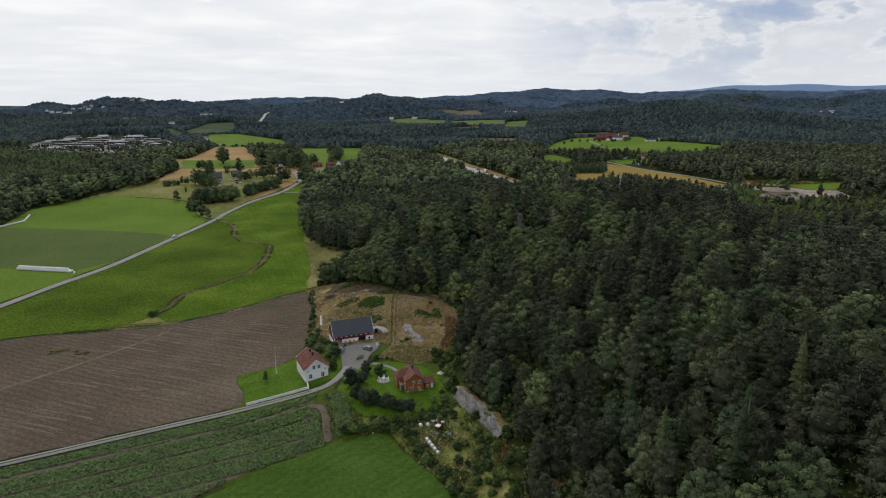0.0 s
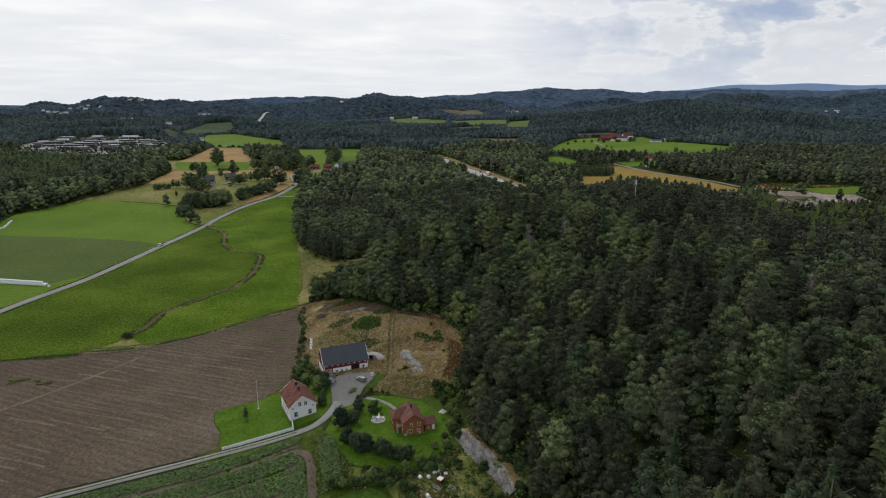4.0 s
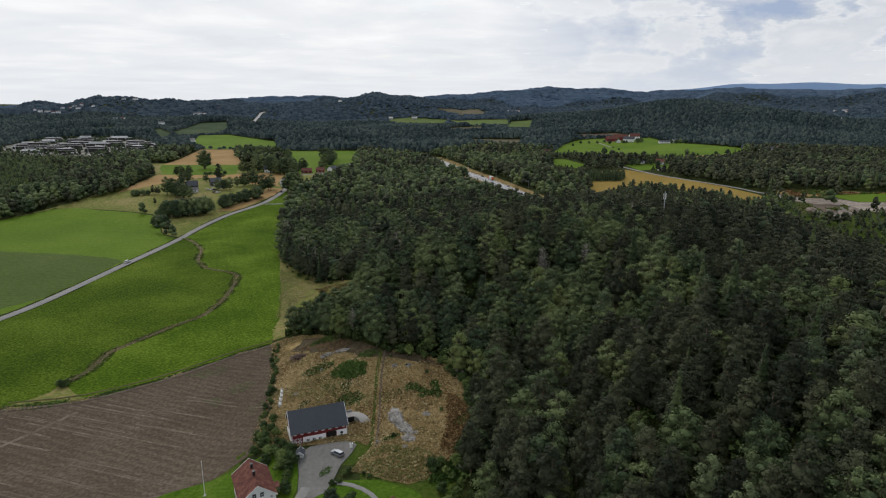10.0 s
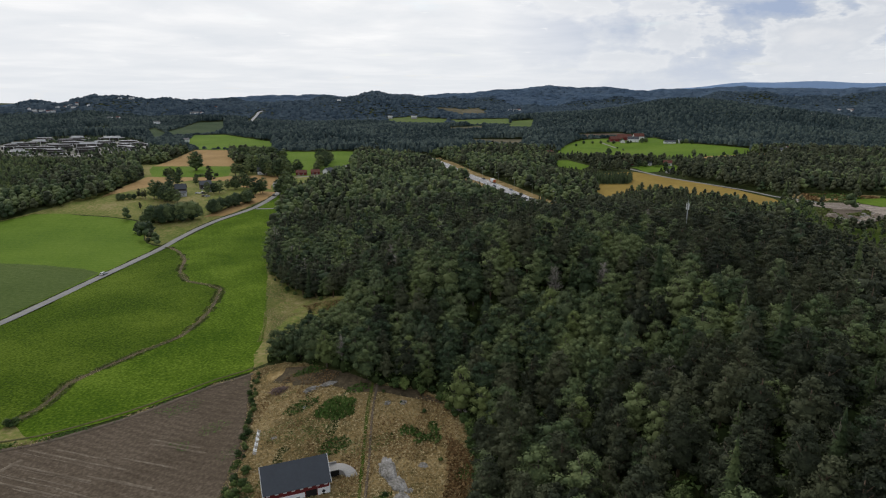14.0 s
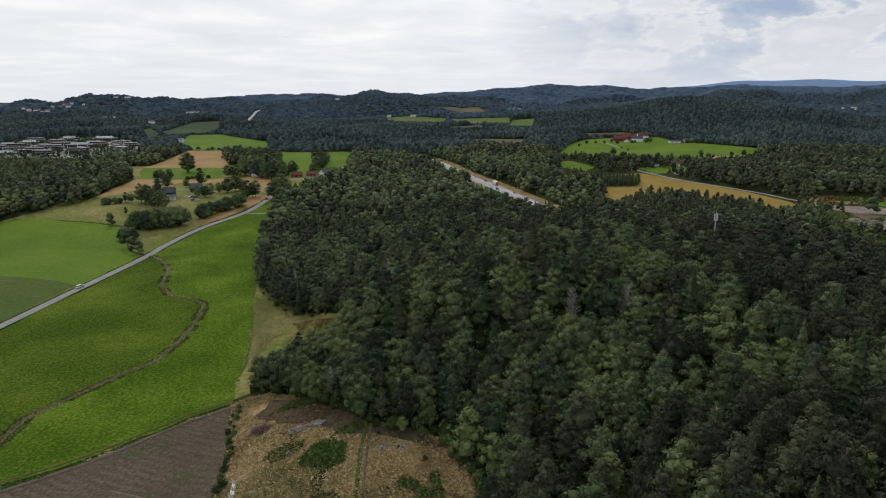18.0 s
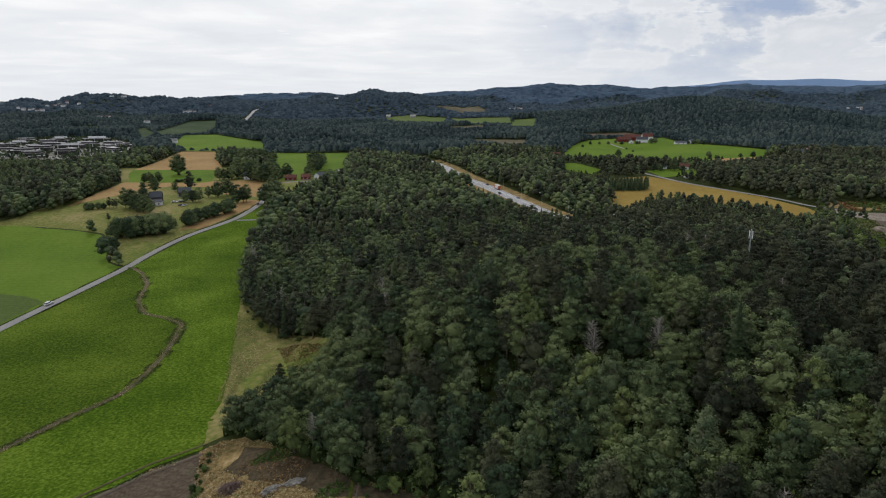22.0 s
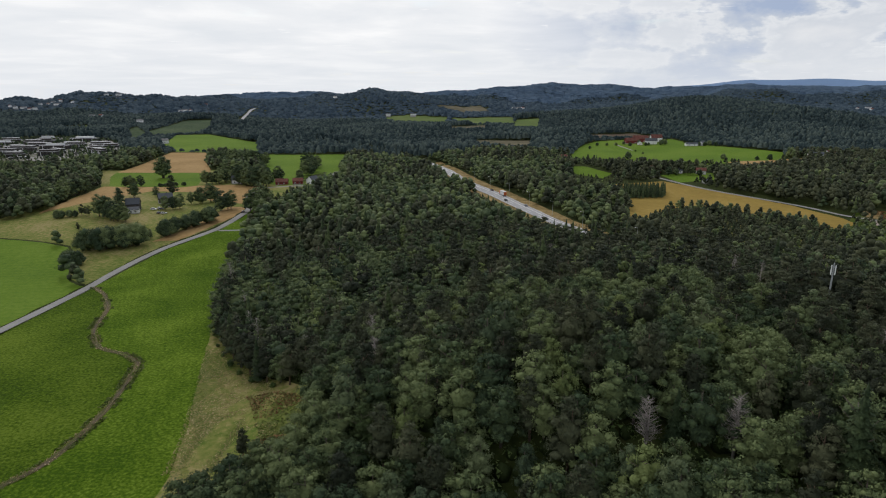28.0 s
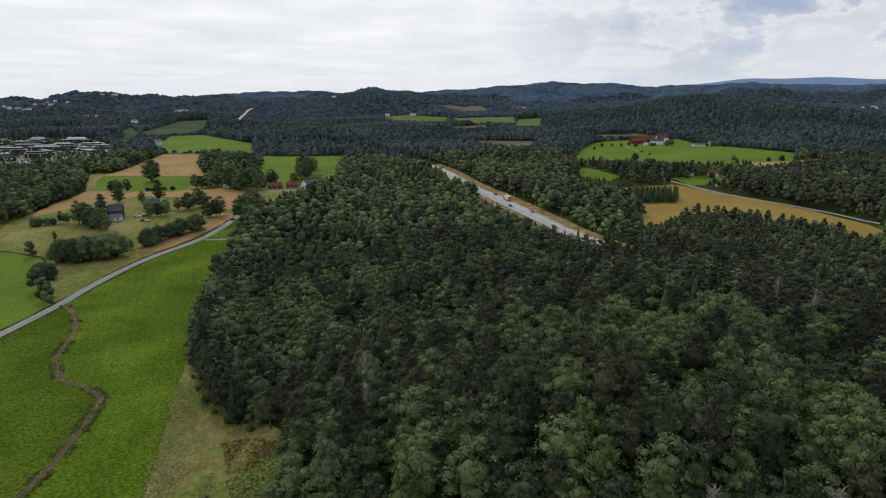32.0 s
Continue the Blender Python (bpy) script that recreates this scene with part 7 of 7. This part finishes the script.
# tall dark trees along the corner of the wood, and saplings at their feet
re_ = np.random.default_rng(41)
for k, (x, y) in enumerate(smooth_line([(-128, 440), (-121, 418), (-115.5, 400), (-108, 386), (-99, 374), (-90, 364), (-82, 358), (-72, 352)], 4.2)):
    put_tree((PINE, SPRUCE, PINE, OAK, PINE, BIRCH)[k % 6], k, x + 1.5 + float(re_.normal(0, 0.8)), y + 1.5 + float(re_.normal(0, 0.8)), float(re_.uniform(0.75, 1.08)), float(re_.uniform(0, 360)), "trees along the field", "tall dark tree leafed to the ground at the field's edge")
    if k % 2:
        put_tree(SHRUB, k, x - 0.6, y - 0.6, float(re_.uniform(0.5, 1.0)), 50 * k, "saplings along the field", "leafy sapling at the wood's edge")
# lone pine and bushes at the corner of the wood
put_tree(PINE, 1, -71.0, 312.0, 0.62, 30, "", "tall lone pine with a bare stem before the wood")
# the valley farm's trees and hedgerows
VT = "trees round the valley farm"
rv = np.random.default_rng(31)
CLUMPS = [  # ends of a row, how many, spread, size, kind (-1: bushy)
    (-283, 589, -271, 589, 5, 2.0, 0.82, 0), (-277, 606, -275, 607, 2, 1.2, 0.85, 1), (-250, 519, -221, 531, 15, 3.6, 0.85, -1), (-215, 547, -209, 551, 4, 1.5, 0.75, -1), (-211, 558, -196, 585, 10, 3.0, 0.72, -1),
    (-237, 635, -229, 640, 4, 2.0, 0.62, 0), (-227, 647, -223, 649, 3, 2.0, 0.85, 0), (-203, 609, -197, 620, 4, 2.0, 0.75, 0), (-178, 607, -171, 614, 5, 2.0, 0.80, 0), (-312, 582, -300, 588, 7, 2.0, 0.48, -1), (-297, 592, -289, 588, 3, 1.0, 0.50, 2),
    (-276, 556, -276, 556, 1, 0.2, 0.48, 2), (-245, 611, -236, 618, 4, 1.6, 0.55, 0), (-268, 666, -267, 667, 1, 0.4, 0.85, 2), (-301, 664, -299, 665, 2, 1.5, 0.66, 0), (-282, 665, -280, 666, 1, 0.5, 0.55, 0), (-272, 582, -254, 576, 8, 2.2, 0.62, 0), (-275, 598, -273, 601, 2, 1.0, 0.55, 0),
    (-334, 773, -330, 775, 3, 2.5, 1.1, 0), (-339, 716, -323, 718, 6, 1.5, 0.55, 0), (-308, 718, -286, 729, 10, 1.4, 0.32, -1), (-271, 737, -253, 749, 9, 3.0, 0.75, 0), (-243, 741, -207, 725, 14, 3.5, 0.85, 0), (-262, 758, -215, 756, 12, 4.0, 0.9, 0), (-332, 885, -269, 875, 22, 5.0, 0.95, 0), (-312, 895, -262, 892, 10, 5.0, 0.85, 0),
    (-215, 770, -206, 759, 3, 2.0, 0.7, 0), (-195, 800, -186, 790, 3, 2.0, 0.85, 0), (-186, 752, -184, 753, 2, 1.2, 0.6, 0), (-221, 544, -220, 544, 1, 0.3, 0.38, 1), (-277, 533, -276, 534, 1, 0.3, 0.34, 1), (-260, 526, -258, 527, 2, 0.8, 0.36, -1), (-245, 494, -235, 495, 5, 1.6, 0.66, -1),
    (-346, 594, -356, 690, 14, 4.0, 0.8, 0), (-212, 903, -186, 800, 10, 6.0, 0.8, 0), (-182, 642, -178, 636, 4, 2.0, 0.8, 0)]
ct = 0
for x0, y0, x1, y1, cn, sp, size, c in CLUMPS:
    for j in range(cn):
        t = (j + 0.5) / cn
        ct += 1
        put_tree(THICK if c < 0 else KINDS[c], ct, x0 + (x1 - x0) * t + float(rv.normal(0, sp * 0.6)), y0 + (y1 - y0) * t + float(rv.normal(0, sp * 0.6)), (size * 1.42 if size > 0.5 else size) * float(rv.uniform(0.85, 1.3)), float(rv.uniform(0, 360)), VT)
# plantation block in the barley, and trees in the far green field
for k, (x, y, q) in enumerate(((172, 786, 0.8), (180, 789, 0.75), (190, 785, 0.7), (195, 790, 0.85), (201, 784, 0.7), (214, 786, 0.85), (221, 790, 0.9), (160, 792, 0.7), (176, 806, 1.0), (194, 806, 1.0), (210, 806, 1.05))):
    put_tree((OAK, THICK, PINE)[k % 3], k, x, y, q, 70 * k, "trees round the paddock", "dark tree beside the small houses at the paddock")
bx_, by_ = scatter(98, 147, 660, 712, 3.3)
kk = inside([(97, 658), (134, 668), (148, 710), (110, 709)], bx_, by_)
plant("spruce_plantation", "dense dark block of planted spruces in the barley", KINDS, bx_[kk], by_[kk], np.full(kk.sum(), 3), np.full(kk.sum(), 0.55), "mid")
for k, (x, y, s) in enumerate(((172, 1162, 0.6), (187, 1162, 0.55), (201, 1161, 0.6), (222, 1158, 0.65), (150, 1100, 0.5), (270, 1160, 1.0), (278, 1168, 0.9), (246, 1158, 0.6), (251, 1160, 0.55), (216, 1176, 0.6), (340, 1150, 0.9), (332, 1145, 0.8), (346, 1140, 0.8), (325, 1150, 0.7), (290, 960, 0.8), (330, 958, 0.6), (178, 979, 1.05), (190, 966, 0.5), (212, 1040, 0.4), (213, 1085, 0.35), (350, 968, 0.8), (240, 1175, 0.8))):
    put_tree(THICK, k, x, y, s, 50 * k, "trees in the far green field")

# ---------- houses farther off ----------
def small_house(x, y, turn, w, d, eave, ridge, wall, roof, label, group="", lift=0.2):
    return gable_house("house", x, y, ground_at(x, y) + lift, turn, w, d, eave, ridge, wall, roof, label, "x", [("f", -w * 0.25, 1.0, 1.1, 1.2), ("f", w * 0.2, 1.0, 1.1, 1.2), ("l", d * 0.5, 1.0, 1.1, 1.2)], [(w * 0.15, d * 0.5, ridge - 0.4, ridge + 0.7)], group=group)


small_house(-258, 638, 35, 10, 8, 4.2, 7.4, M_townhouse, M_slate, "dark timber valley farmhouse with a slate roof")
small_house(-267, 606, 20, 9, 8, 5.2, 9.0, M_townhouse, M_slate, "tall dark timber valley farm house among trees")
small_house(-262, 598, 20, 7, 5, 3.0, 4.6, M_white, M_slate, "low white shed at the valley farm")
small_house(-248, 622, 15, 6, 4.5, 2.6, 4.0, M_white, M_slate, "small white garage in the valley farmyard")
small_house(-242, 742, 15, 10, 7, 3.6, 7.4, M_white, M_slate, "white house with a steep dark roof by the stubble")
small_house(-197, 735, 10, 11, 7, 3, 5.5, M_red_board, M_tile, "red barn with a red tiled roof")
small_house(-181, 733, 12, 9, 7, 3, 5.5, M_red_board, M_tile, "red shed with a red tiled roof")
small_house(-165, 738, 60, 9, 8, 4, 7, M_white, M_slate, "white house with a dark roof by the road")
small_house(-528, 1152, 20, 16, 10, 5, 8, M_white, M_slate, "far white farmhouse above the stubble")
small_house(233, 1184, 10, 22, 11, 4.5, 9.0, M_red_board, M_tile, "far red barn with a tiled roof")
small_house(250, 1204, -5, 24, 11, 5.5, 10.5, M_red_board, M_tile, "long far red barn behind the farmyard")
small_house(258, 1172, -10, 18, 10, 5.5, 9.5, M_white, M_slate, "far white farmhouse with a dark roof")
small_house(279, 1216, 5, 18, 10, 6.5, 11.5, M_white, M_tile, "far white house with a red tiled roof")
small_house(243, 1168, 80, 9, 7, 3, 5.5, M_white, M_slate, "small white outbuilding of the far farm")
small_house(312, 1143, 0, 18, 8, 3, 5, M_white, M_slate, "low white shed in the far green field")
small_house(333, 1150, 40, 10, 8, 4, 7, M_white, M_slate, "white cottage under trees in the far field")
small_house(166, 803, 25, 11, 8, 4, 7.5, M_red_board, M_tile, "red house with a tiled roof by the side road")
small_house(186, 799, 10, 8, 6, 3, 5.5, M_white, M_slate, "small white house among trees by the paddock")
small_house(206, 794, -15, 9, 7, 3.5, 6, M_white, M_tile, "white house with a red roof by the paddock")
small_house(195, 741, 30, 7, 5, 2.4, 3.6, M_white, M_slate, "low white shed beside the side road")
small_house(345, 805, 40, 10, 8, 5, 9, M_white, M_slate, "white house among trees")
small_house(91, 930, 30, 10, 8, 4, 7, M_white, M_tile, "white house at the edge of the wood")
small_house(364, 584, -12, 30, 10, 3.0, 5.6, M_white, M_tile, "long white house with a red roof by the building site")
small_house(394, 572, -12, 20, 10, 3.4, 6, M_white, M_tile, "white house with a red roof by the building site")
small_house(40, 963, 20, 10, 8, 4, 7, M_white, M_tile, "house with a red roof in the wood")
for k, (x, y) in enumerate(((-254, 611), (-248.5, 612), (-240, 599), (-244, 600), (-252, 615))):
    car(x, y, ground_at(x, y) + 0.2, 30 * k, (M_carwhite, M_cardark)[k % 2], "car parked at the valley farm", "cars at the valley farm")

TOWN = [(-774, 1070, 30, 26), (-774, 1135, 20, 26), (-722, 1140, 15, 36), (-608, 1004, -30, 30), (-674, 1173, 12, 44), (-600, 1099, 18, 30), (-575, 1085, 18, 30), (-590, 965, 10, 24), (-760, 1100, 12, 30), (-701, 996, 8, 32), (-653, 968, 12, 40), (-735, 1040, 20, 30), (-655, 1110, 14, 34), (-625, 1075, 10, 26), (-734, 1003, 8, 26), (-690, 1085, 15, 36), (-640, 1050, 10, 40), (-620, 940, 8, 24), (-700, 1050, 8, 30), (-660, 1010, 12, 34), (-748, 1185, 12, 30), (-695, 1205, 14, 30), (-570, 1030, -20, 26), (-545, 1000, -25, 24), (-680, 945, 5, 28), (-715, 1105, 15, 24)]
rt = np.random.default_rng(12)
for k, (x, y, a, L) in enumerate(TOWN):
    ob = thing("row_house", x, y, ground_at(x, y), a, "flat-roofed terrace of dark boards with pale roof felt", "building", "flat-roofed terraces")
    h, D = (3.2, 5.6, 4.6)[k % 3], 9.0
    part("wall", boxed(-L / 2, 0, 0, L / 2, D, h), M_townhouse, ob)
    part("roof", boxed(-L / 2 - 0.5, -0.6, h, L / 2 + 0.5, D + 0.5, h + 0.35), M_townroof, ob)
    q = L * (0.3 + 0.15 * (k % 2))
    part("upper_wall", boxed(-q, 2.4, h + 0.35, q, D - 0.4, h + 2.6), M_townhouse if k % 4 else M_white, ob)
    part("upper_roof", boxed(-q - 0.4, 2.0, h + 2.6, q + 0.4, D, h + 2.9), M_townroof, ob)
    for j in range(int(L // 5)):
        x0 = -L / 2 + 1 + 5 * j
        part("window", boxed(x0, -0.08, 0.9, x0 + 2.6, 0.0, 2.4), M_glass, ob)
        part("partition", boxed(x0 + 3.4, -1.6, 0, x0 + 3.6, 0.0, h - 0.3), M_townhouse if j % 3 else M_white, ob)
for k in range(46):
    x, y, a, L = TOWN[int(rt.integers(len(TOWN)))]
    x, y = x + float(rt.uniform(-30, 30)), y - float(rt.uniform(8, 20))
    ob = thing("garage", x, y, ground_at(x, y) + 0.2, a + float(rt.uniform(-8, 8)), "small pale flat-roofed garage between the terraces", "garage", "garages on the estate")
    w = float(rt.uniform(3, 7))
    part("wall", boxed(-w / 2, 0, -0.2, w / 2, 5, 2.4), (M_white, M_townhouse, M_concrete)[k % 3], ob)
    part("roof", boxed(-w / 2 - 0.2, -0.2, 2.4, w / 2 + 0.2, 5.2, 2.65), M_townroof, ob)
    part("door", boxed(-w / 2 + 0.4, -0.06, 0, w / 2 - 0.4, 0.0, 2.0), M_glass, ob)
ex, ey = scatter(-840, -500, 915, 1260, 9.0)
kk = inside(village, ex, ey) & patchy(26, -0.35, 1.1)(ex, ey)
for x, y, a, L in TOWN:
    kk &= np.hypot(ex - x, ey - y - 3) > L * 0.36
plant("estate_trees", "small trees and bushes between the terraces", KINDS, ex[kk], ey[kk], choose(ex[kk], ey[kk], (0.5, 0.3, 0.2, 0.05, 0.0, 0.05)), rng.uniform(0.3, 0.6, int(kk.sum())), "far")
FAR_HOMES = [(-1422, 1966), (-1394, 1952), (-1381, 1969), (-1344, 1946), (-1337, 1961), (-1397, 2063), (-1367, 2060), (-1347, 2057), (-1297, 2003), (-1326, 2065), (-1256, 2012), (-1007, 1714), (-996, 1735), (-907, 1993), (-903, 2013), (-884, 2001), (-1261, 2199), (-1240, 2237), (-911, 2178), (104, 2341), (116, 2296), (129, 2293), (-294, 2063), (-218, 2082), (1200, 2262), (1175, 2187), (1228, 2257), (1201, 2192), (761, 1572), (777, 1559), (844, 1596), (-546, 2445), (396, 946), (421, 962), (-801, 1577)]
for k, (x, y) in enumerate(FAR_HOMES):
    L = 9 + 4 * (k % 3)
    ob = thing("house", x, y, ground_at(x, y) + 5, 20 * (k % 5) - 40, "distant pale house on a wooded slope", "house", "distant houses")
    part("wall", gable_body(L, 8, 4.5, 7, "x"), M_white, ob)
    part("foundation", boxed(-L / 2, 0, -10, L / 2, 8, 0), M_concrete, ob)
    for side in (-1, 1):
        slope(ob, L, 8, 4.5, 7, "x", side, M_slate if k % 3 else M_tile)

# ---------- highway: markings, traffic, lamps; the mast ----------
hl = smooth_line(HIGHWAY, 6)


def lane(name, off, width, label, dash=None):
    V, F = [], []
    for i, (x, y) in enumerate(hl):
        a, b = hl[max(0, i - 1)], hl[min(len(hl) - 1, i + 1)]
        d = Vector((b[0] - a[0], b[1] - a[1])).normalized()
        for s in (off - width / 2, off + width / 2):
            px, py = x + d.y * s, y - d.x * s
            t = abs(s) / 13.0
            V.append((px, py, ground_at(px, py) + 0.45 + (0.05 * (1 - t / 0.42)) + 0.03))
    for i in range(len(hl) - 1):
        if dash and i % dash[0] >= dash[1]:
            continue
        F.append((2 * i, 2 * i + 1, 2 * i + 3, 2 * i + 2))
    return tagged(new(name, mesh_from(name, V, F, [M_white])), label, "road marking", kind="structure")


lane("road_marking", -5.0, 0.25, "white edge line of the highway")
lane("road_marking", 5.0, 0.25, "white edge line of the highway")
lane("road_marking", -1.6, 0.25, "dashed white lane line of the highway", (3, 1))
lane("centre_barrier_line", 1.6, 0.5, "pale line beside the centre barrier")


def on_highway(s, off):
    """A place on the highway: distance along it and sideways."""
    acc = 0.0
    for (x0, y0), (x1, y1) in zip(hl, hl[1:]):
        q = math.hypot(x1 - x0, y1 - y0)
        if acc + q > s:
            t = (s - acc) / q
            dx, dy = (x1 - x0) / q, (y1 - y0) / q
            x, y = x0 + dx * s * 0 + (x1 - x0) * t + dy * off, y0 + (y1 - y0) * t - dx * off
            return x, y, ground_at(x, y) + 0.5, math.degrees(math.atan2(dy, dx))
        acc += q
    return hl[-1][0], hl[-1][1], 0, 0


for k, (s, off, m) in enumerate(((222, -3.2, M_carwhite), (262, -3.2, M_cardark), (205, 3.3, M_carwhite), (345, -3.2, M_cardark), (398, 3.3, M_cardark), (430, -3.2, M_carwhite), (318, 3.3, M_silver))):
    x, y, z, a = on_highway(s, off)
    car(x, y, z, a + (180 if off < 0 else 0), m, "car driving on the highway", "cars on the highway", estate=bool(k % 2))
x, y, z, a = on_highway(372, 3.3)
lorry = thing("lorry", x, y, z, a, "lorry with an orange cab and pale box body", "lorry")
part("box_body", boxed(-6.5, -1.25, 1.0, 2.4, 1.25, 3.9, bevel=0.06), M_carwhite, lorry)
part("rear_door", boxed(-6.56, -1.2, 1.1, -6.5, 1.2, 3.8), M_truck, lorry)
part("cab", boxed(2.7, -1.2, 0.7, 4.8, 1.2, 3.4, bevel=0.15), M_truck, lorry)
part("windscreen", boxed(4.78, -1.05, 2.0, 4.84, 1.05, 3.0), M_glass, lorry)
part("chassis", boxed(-6.4, -0.5, 0.6, 4.6, 0.5, 1.0), M_black, lorry)
for sx in (-5.4, -4.2, 3.7):
    for sy in (-1.0, 1.0):
        bm = bmesh.new()
        tube(bm, (sx, sy - 0.16, 0.5), (sx, sy + 0.16, 0.5), 0.5, 0.5, 14)
        part("wheel", bm, M_rubber, lorry)
for x, y, a, m in ((-207.3, 395, 88, M_carwhite), (-184.0, 606, 100, M_cardark)):
    car(x, y, ground_at(x, y) + 0.36, a, m, "car driving on the country road", "cars on the country road")


def lamp_post(x, y, turn):
    ob = thing("street_lamp", x, y, ground_at(x, y), turn, "slim grey highway lamp post", "street lamp", "highway lamps")
    bm = bmesh.new()
    tube(bm, (0, 0, 0), (0, 0, 10), 0.11, 0.07, 8)
    part("post", bm, M_steel, ob)
    bm = bmesh.new()
    tube(bm, (0, 0, 10), (1.8, 0, 10.3), 0.05, 0.04, 6)
    part("arm", bm, M_steel, ob)
    part("lamp_head", boxed(1.5, -0.15, 10.22, 2.3, 0.15, 10.4, bevel=0.04), M_white, ob)


for s in (190, 235, 280, 325, 370, 415, 460):
    x, y, z, a = on_highway(s, 8.6)
    lamp_post(x, y, a + 90)

mast = thing("radio_mast", 75.1, 328.3, ground_at(75.1, 328.3), 0, "slim grey steel radio mast with three white antenna panels", "mast")
bm = bmesh.new()
zt = 54.5 - ground_at(75.1, 328.3)
tube(bm, (0, 0, 0), (0, 0, zt), 0.34, 0.16, 12)
part("mast_pole", bm, M_steel, mast)
for k in range(3):
    a = radians(120 * k + 60)
    cx, cy = math.cos(a) * 0.5, math.sin(a) * 0.5
    pn = part("antenna_panel", boxed(-0.14, -0.09, 0, 0.14, 0.09, 2.5, bevel=0.03), M_white, mast)
    pn.matrix_basis = pose(cx, cy, zt - 2.9, 0, 0, 120 * k - 30)
    bm = bmesh.new()
    for q in (zt - 2.4, zt - 0.9):
        tube(bm, (0, 0, q), (cx, cy, q), 0.04, 0.04, 6)
    part("bracket", bm, M_steel, mast)
bm = bmesh.new()
tube(bm, (0, 0, zt), (0, 0, zt + 1.0), 0.03, 0.02, 6)
part("lightning_rod", bm, M_steel, mast)

# ---------- garden furniture ----------
gx_, gy_ = -29.8, 178.6
pt = new("patio", from_bm("patio", tube(bmesh.new(), (0, 0, -0.3), (0, 0, 0.28), 2.1, 2.1, 20), M_concrete))
pt.matrix_basis = pose(gx_, gy_, ground_at(gx_, gy_))
tagged(pt, "round pale stone patio on the lawn", "patio", kind="structure")
gz = ground_at(gx_, gy_) + 0.28
tb = thing("garden_table", gx_, gy_, gz, 0, "round white garden table on the patio", "table")
part("tabletop", tube(bmesh.new(), (0, 0, 0.7), (0, 0, 0.75), 0.6, 0.6, 18), M_white, tb)
part("table_leg", tube(bmesh.new(), (0, 0, 0), (0, 0, 0.7), 0.07, 0.07, 8), M_white, tb)
part("table_foot", tube(bmesh.new(), (0, 0, 0), (0, 0, 0.05), 0.35, 0.3, 12), M_white, tb)
ch0 = None
for k in range(5):
    a = 72 * k + 20
    m = pose(gx_ + 1.4 * math.cos(radians(a)), gy_ + 1.4 * math.sin(radians(a)), gz, 0, 0, a + 90)
    if ch0 is None:
        ch0 = thing("garden_chair", 0, 0, 0, 0, "white plastic garden chair on the patio", "chair", "garden chairs")
        part("seat", boxed(-0.25, -0.25, 0.42, 0.25, 0.25, 0.47, bevel=0.01), M_plastic, ch0)
        part("backrest", boxed(-0.25, -0.3, 0.47, 0.25, -0.24, 0.95, bevel=0.01), M_plastic, ch0)
        for sx in (-0.22, 0.22):
            for sy in (-0.22, 0.22):
                part("leg", boxed(sx - 0.02, sy - 0.02, 0, sx + 0.02, sy + 0.02, 0.42), M_plastic, ch0)
        ch0.matrix_basis = m
    else:
        copy_thing(ch0, m)
pr = thing("parasol", -11.6, 181.0, ground_at(-11.6, 181) + 0.1, 15, "half-folded white garden parasol", "parasol")
part("pole", tube(bmesh.new(), (0, 0, 0), (0, 0, 2.6), 0.03, 0.03, 8), M_wood, pr)
bm = bmesh.new()
tip = bm.verts.new((0, 0, 2.75))
rim = [bm.verts.new((math.cos(k * 0.785) * (1.0 if k % 2 else 1.25), math.sin(k * 0.785) * (1.0 if k % 2 else 1.25), 1.95 if k % 2 else 1.8)) for k in range(8)]
for k in range(8):
    bm.faces.new((tip, rim[k], rim[(k + 1) % 8]))
bmesh.ops.solidify(bm, geom=bm.faces[:], thickness=0.03)
part("canopy", bm, M_plastic, pr)
part("base", tube(bmesh.new(), (0, 0, 0), (0, 0, 0.1), 0.3, 0.28, 12), M_concrete, pr)
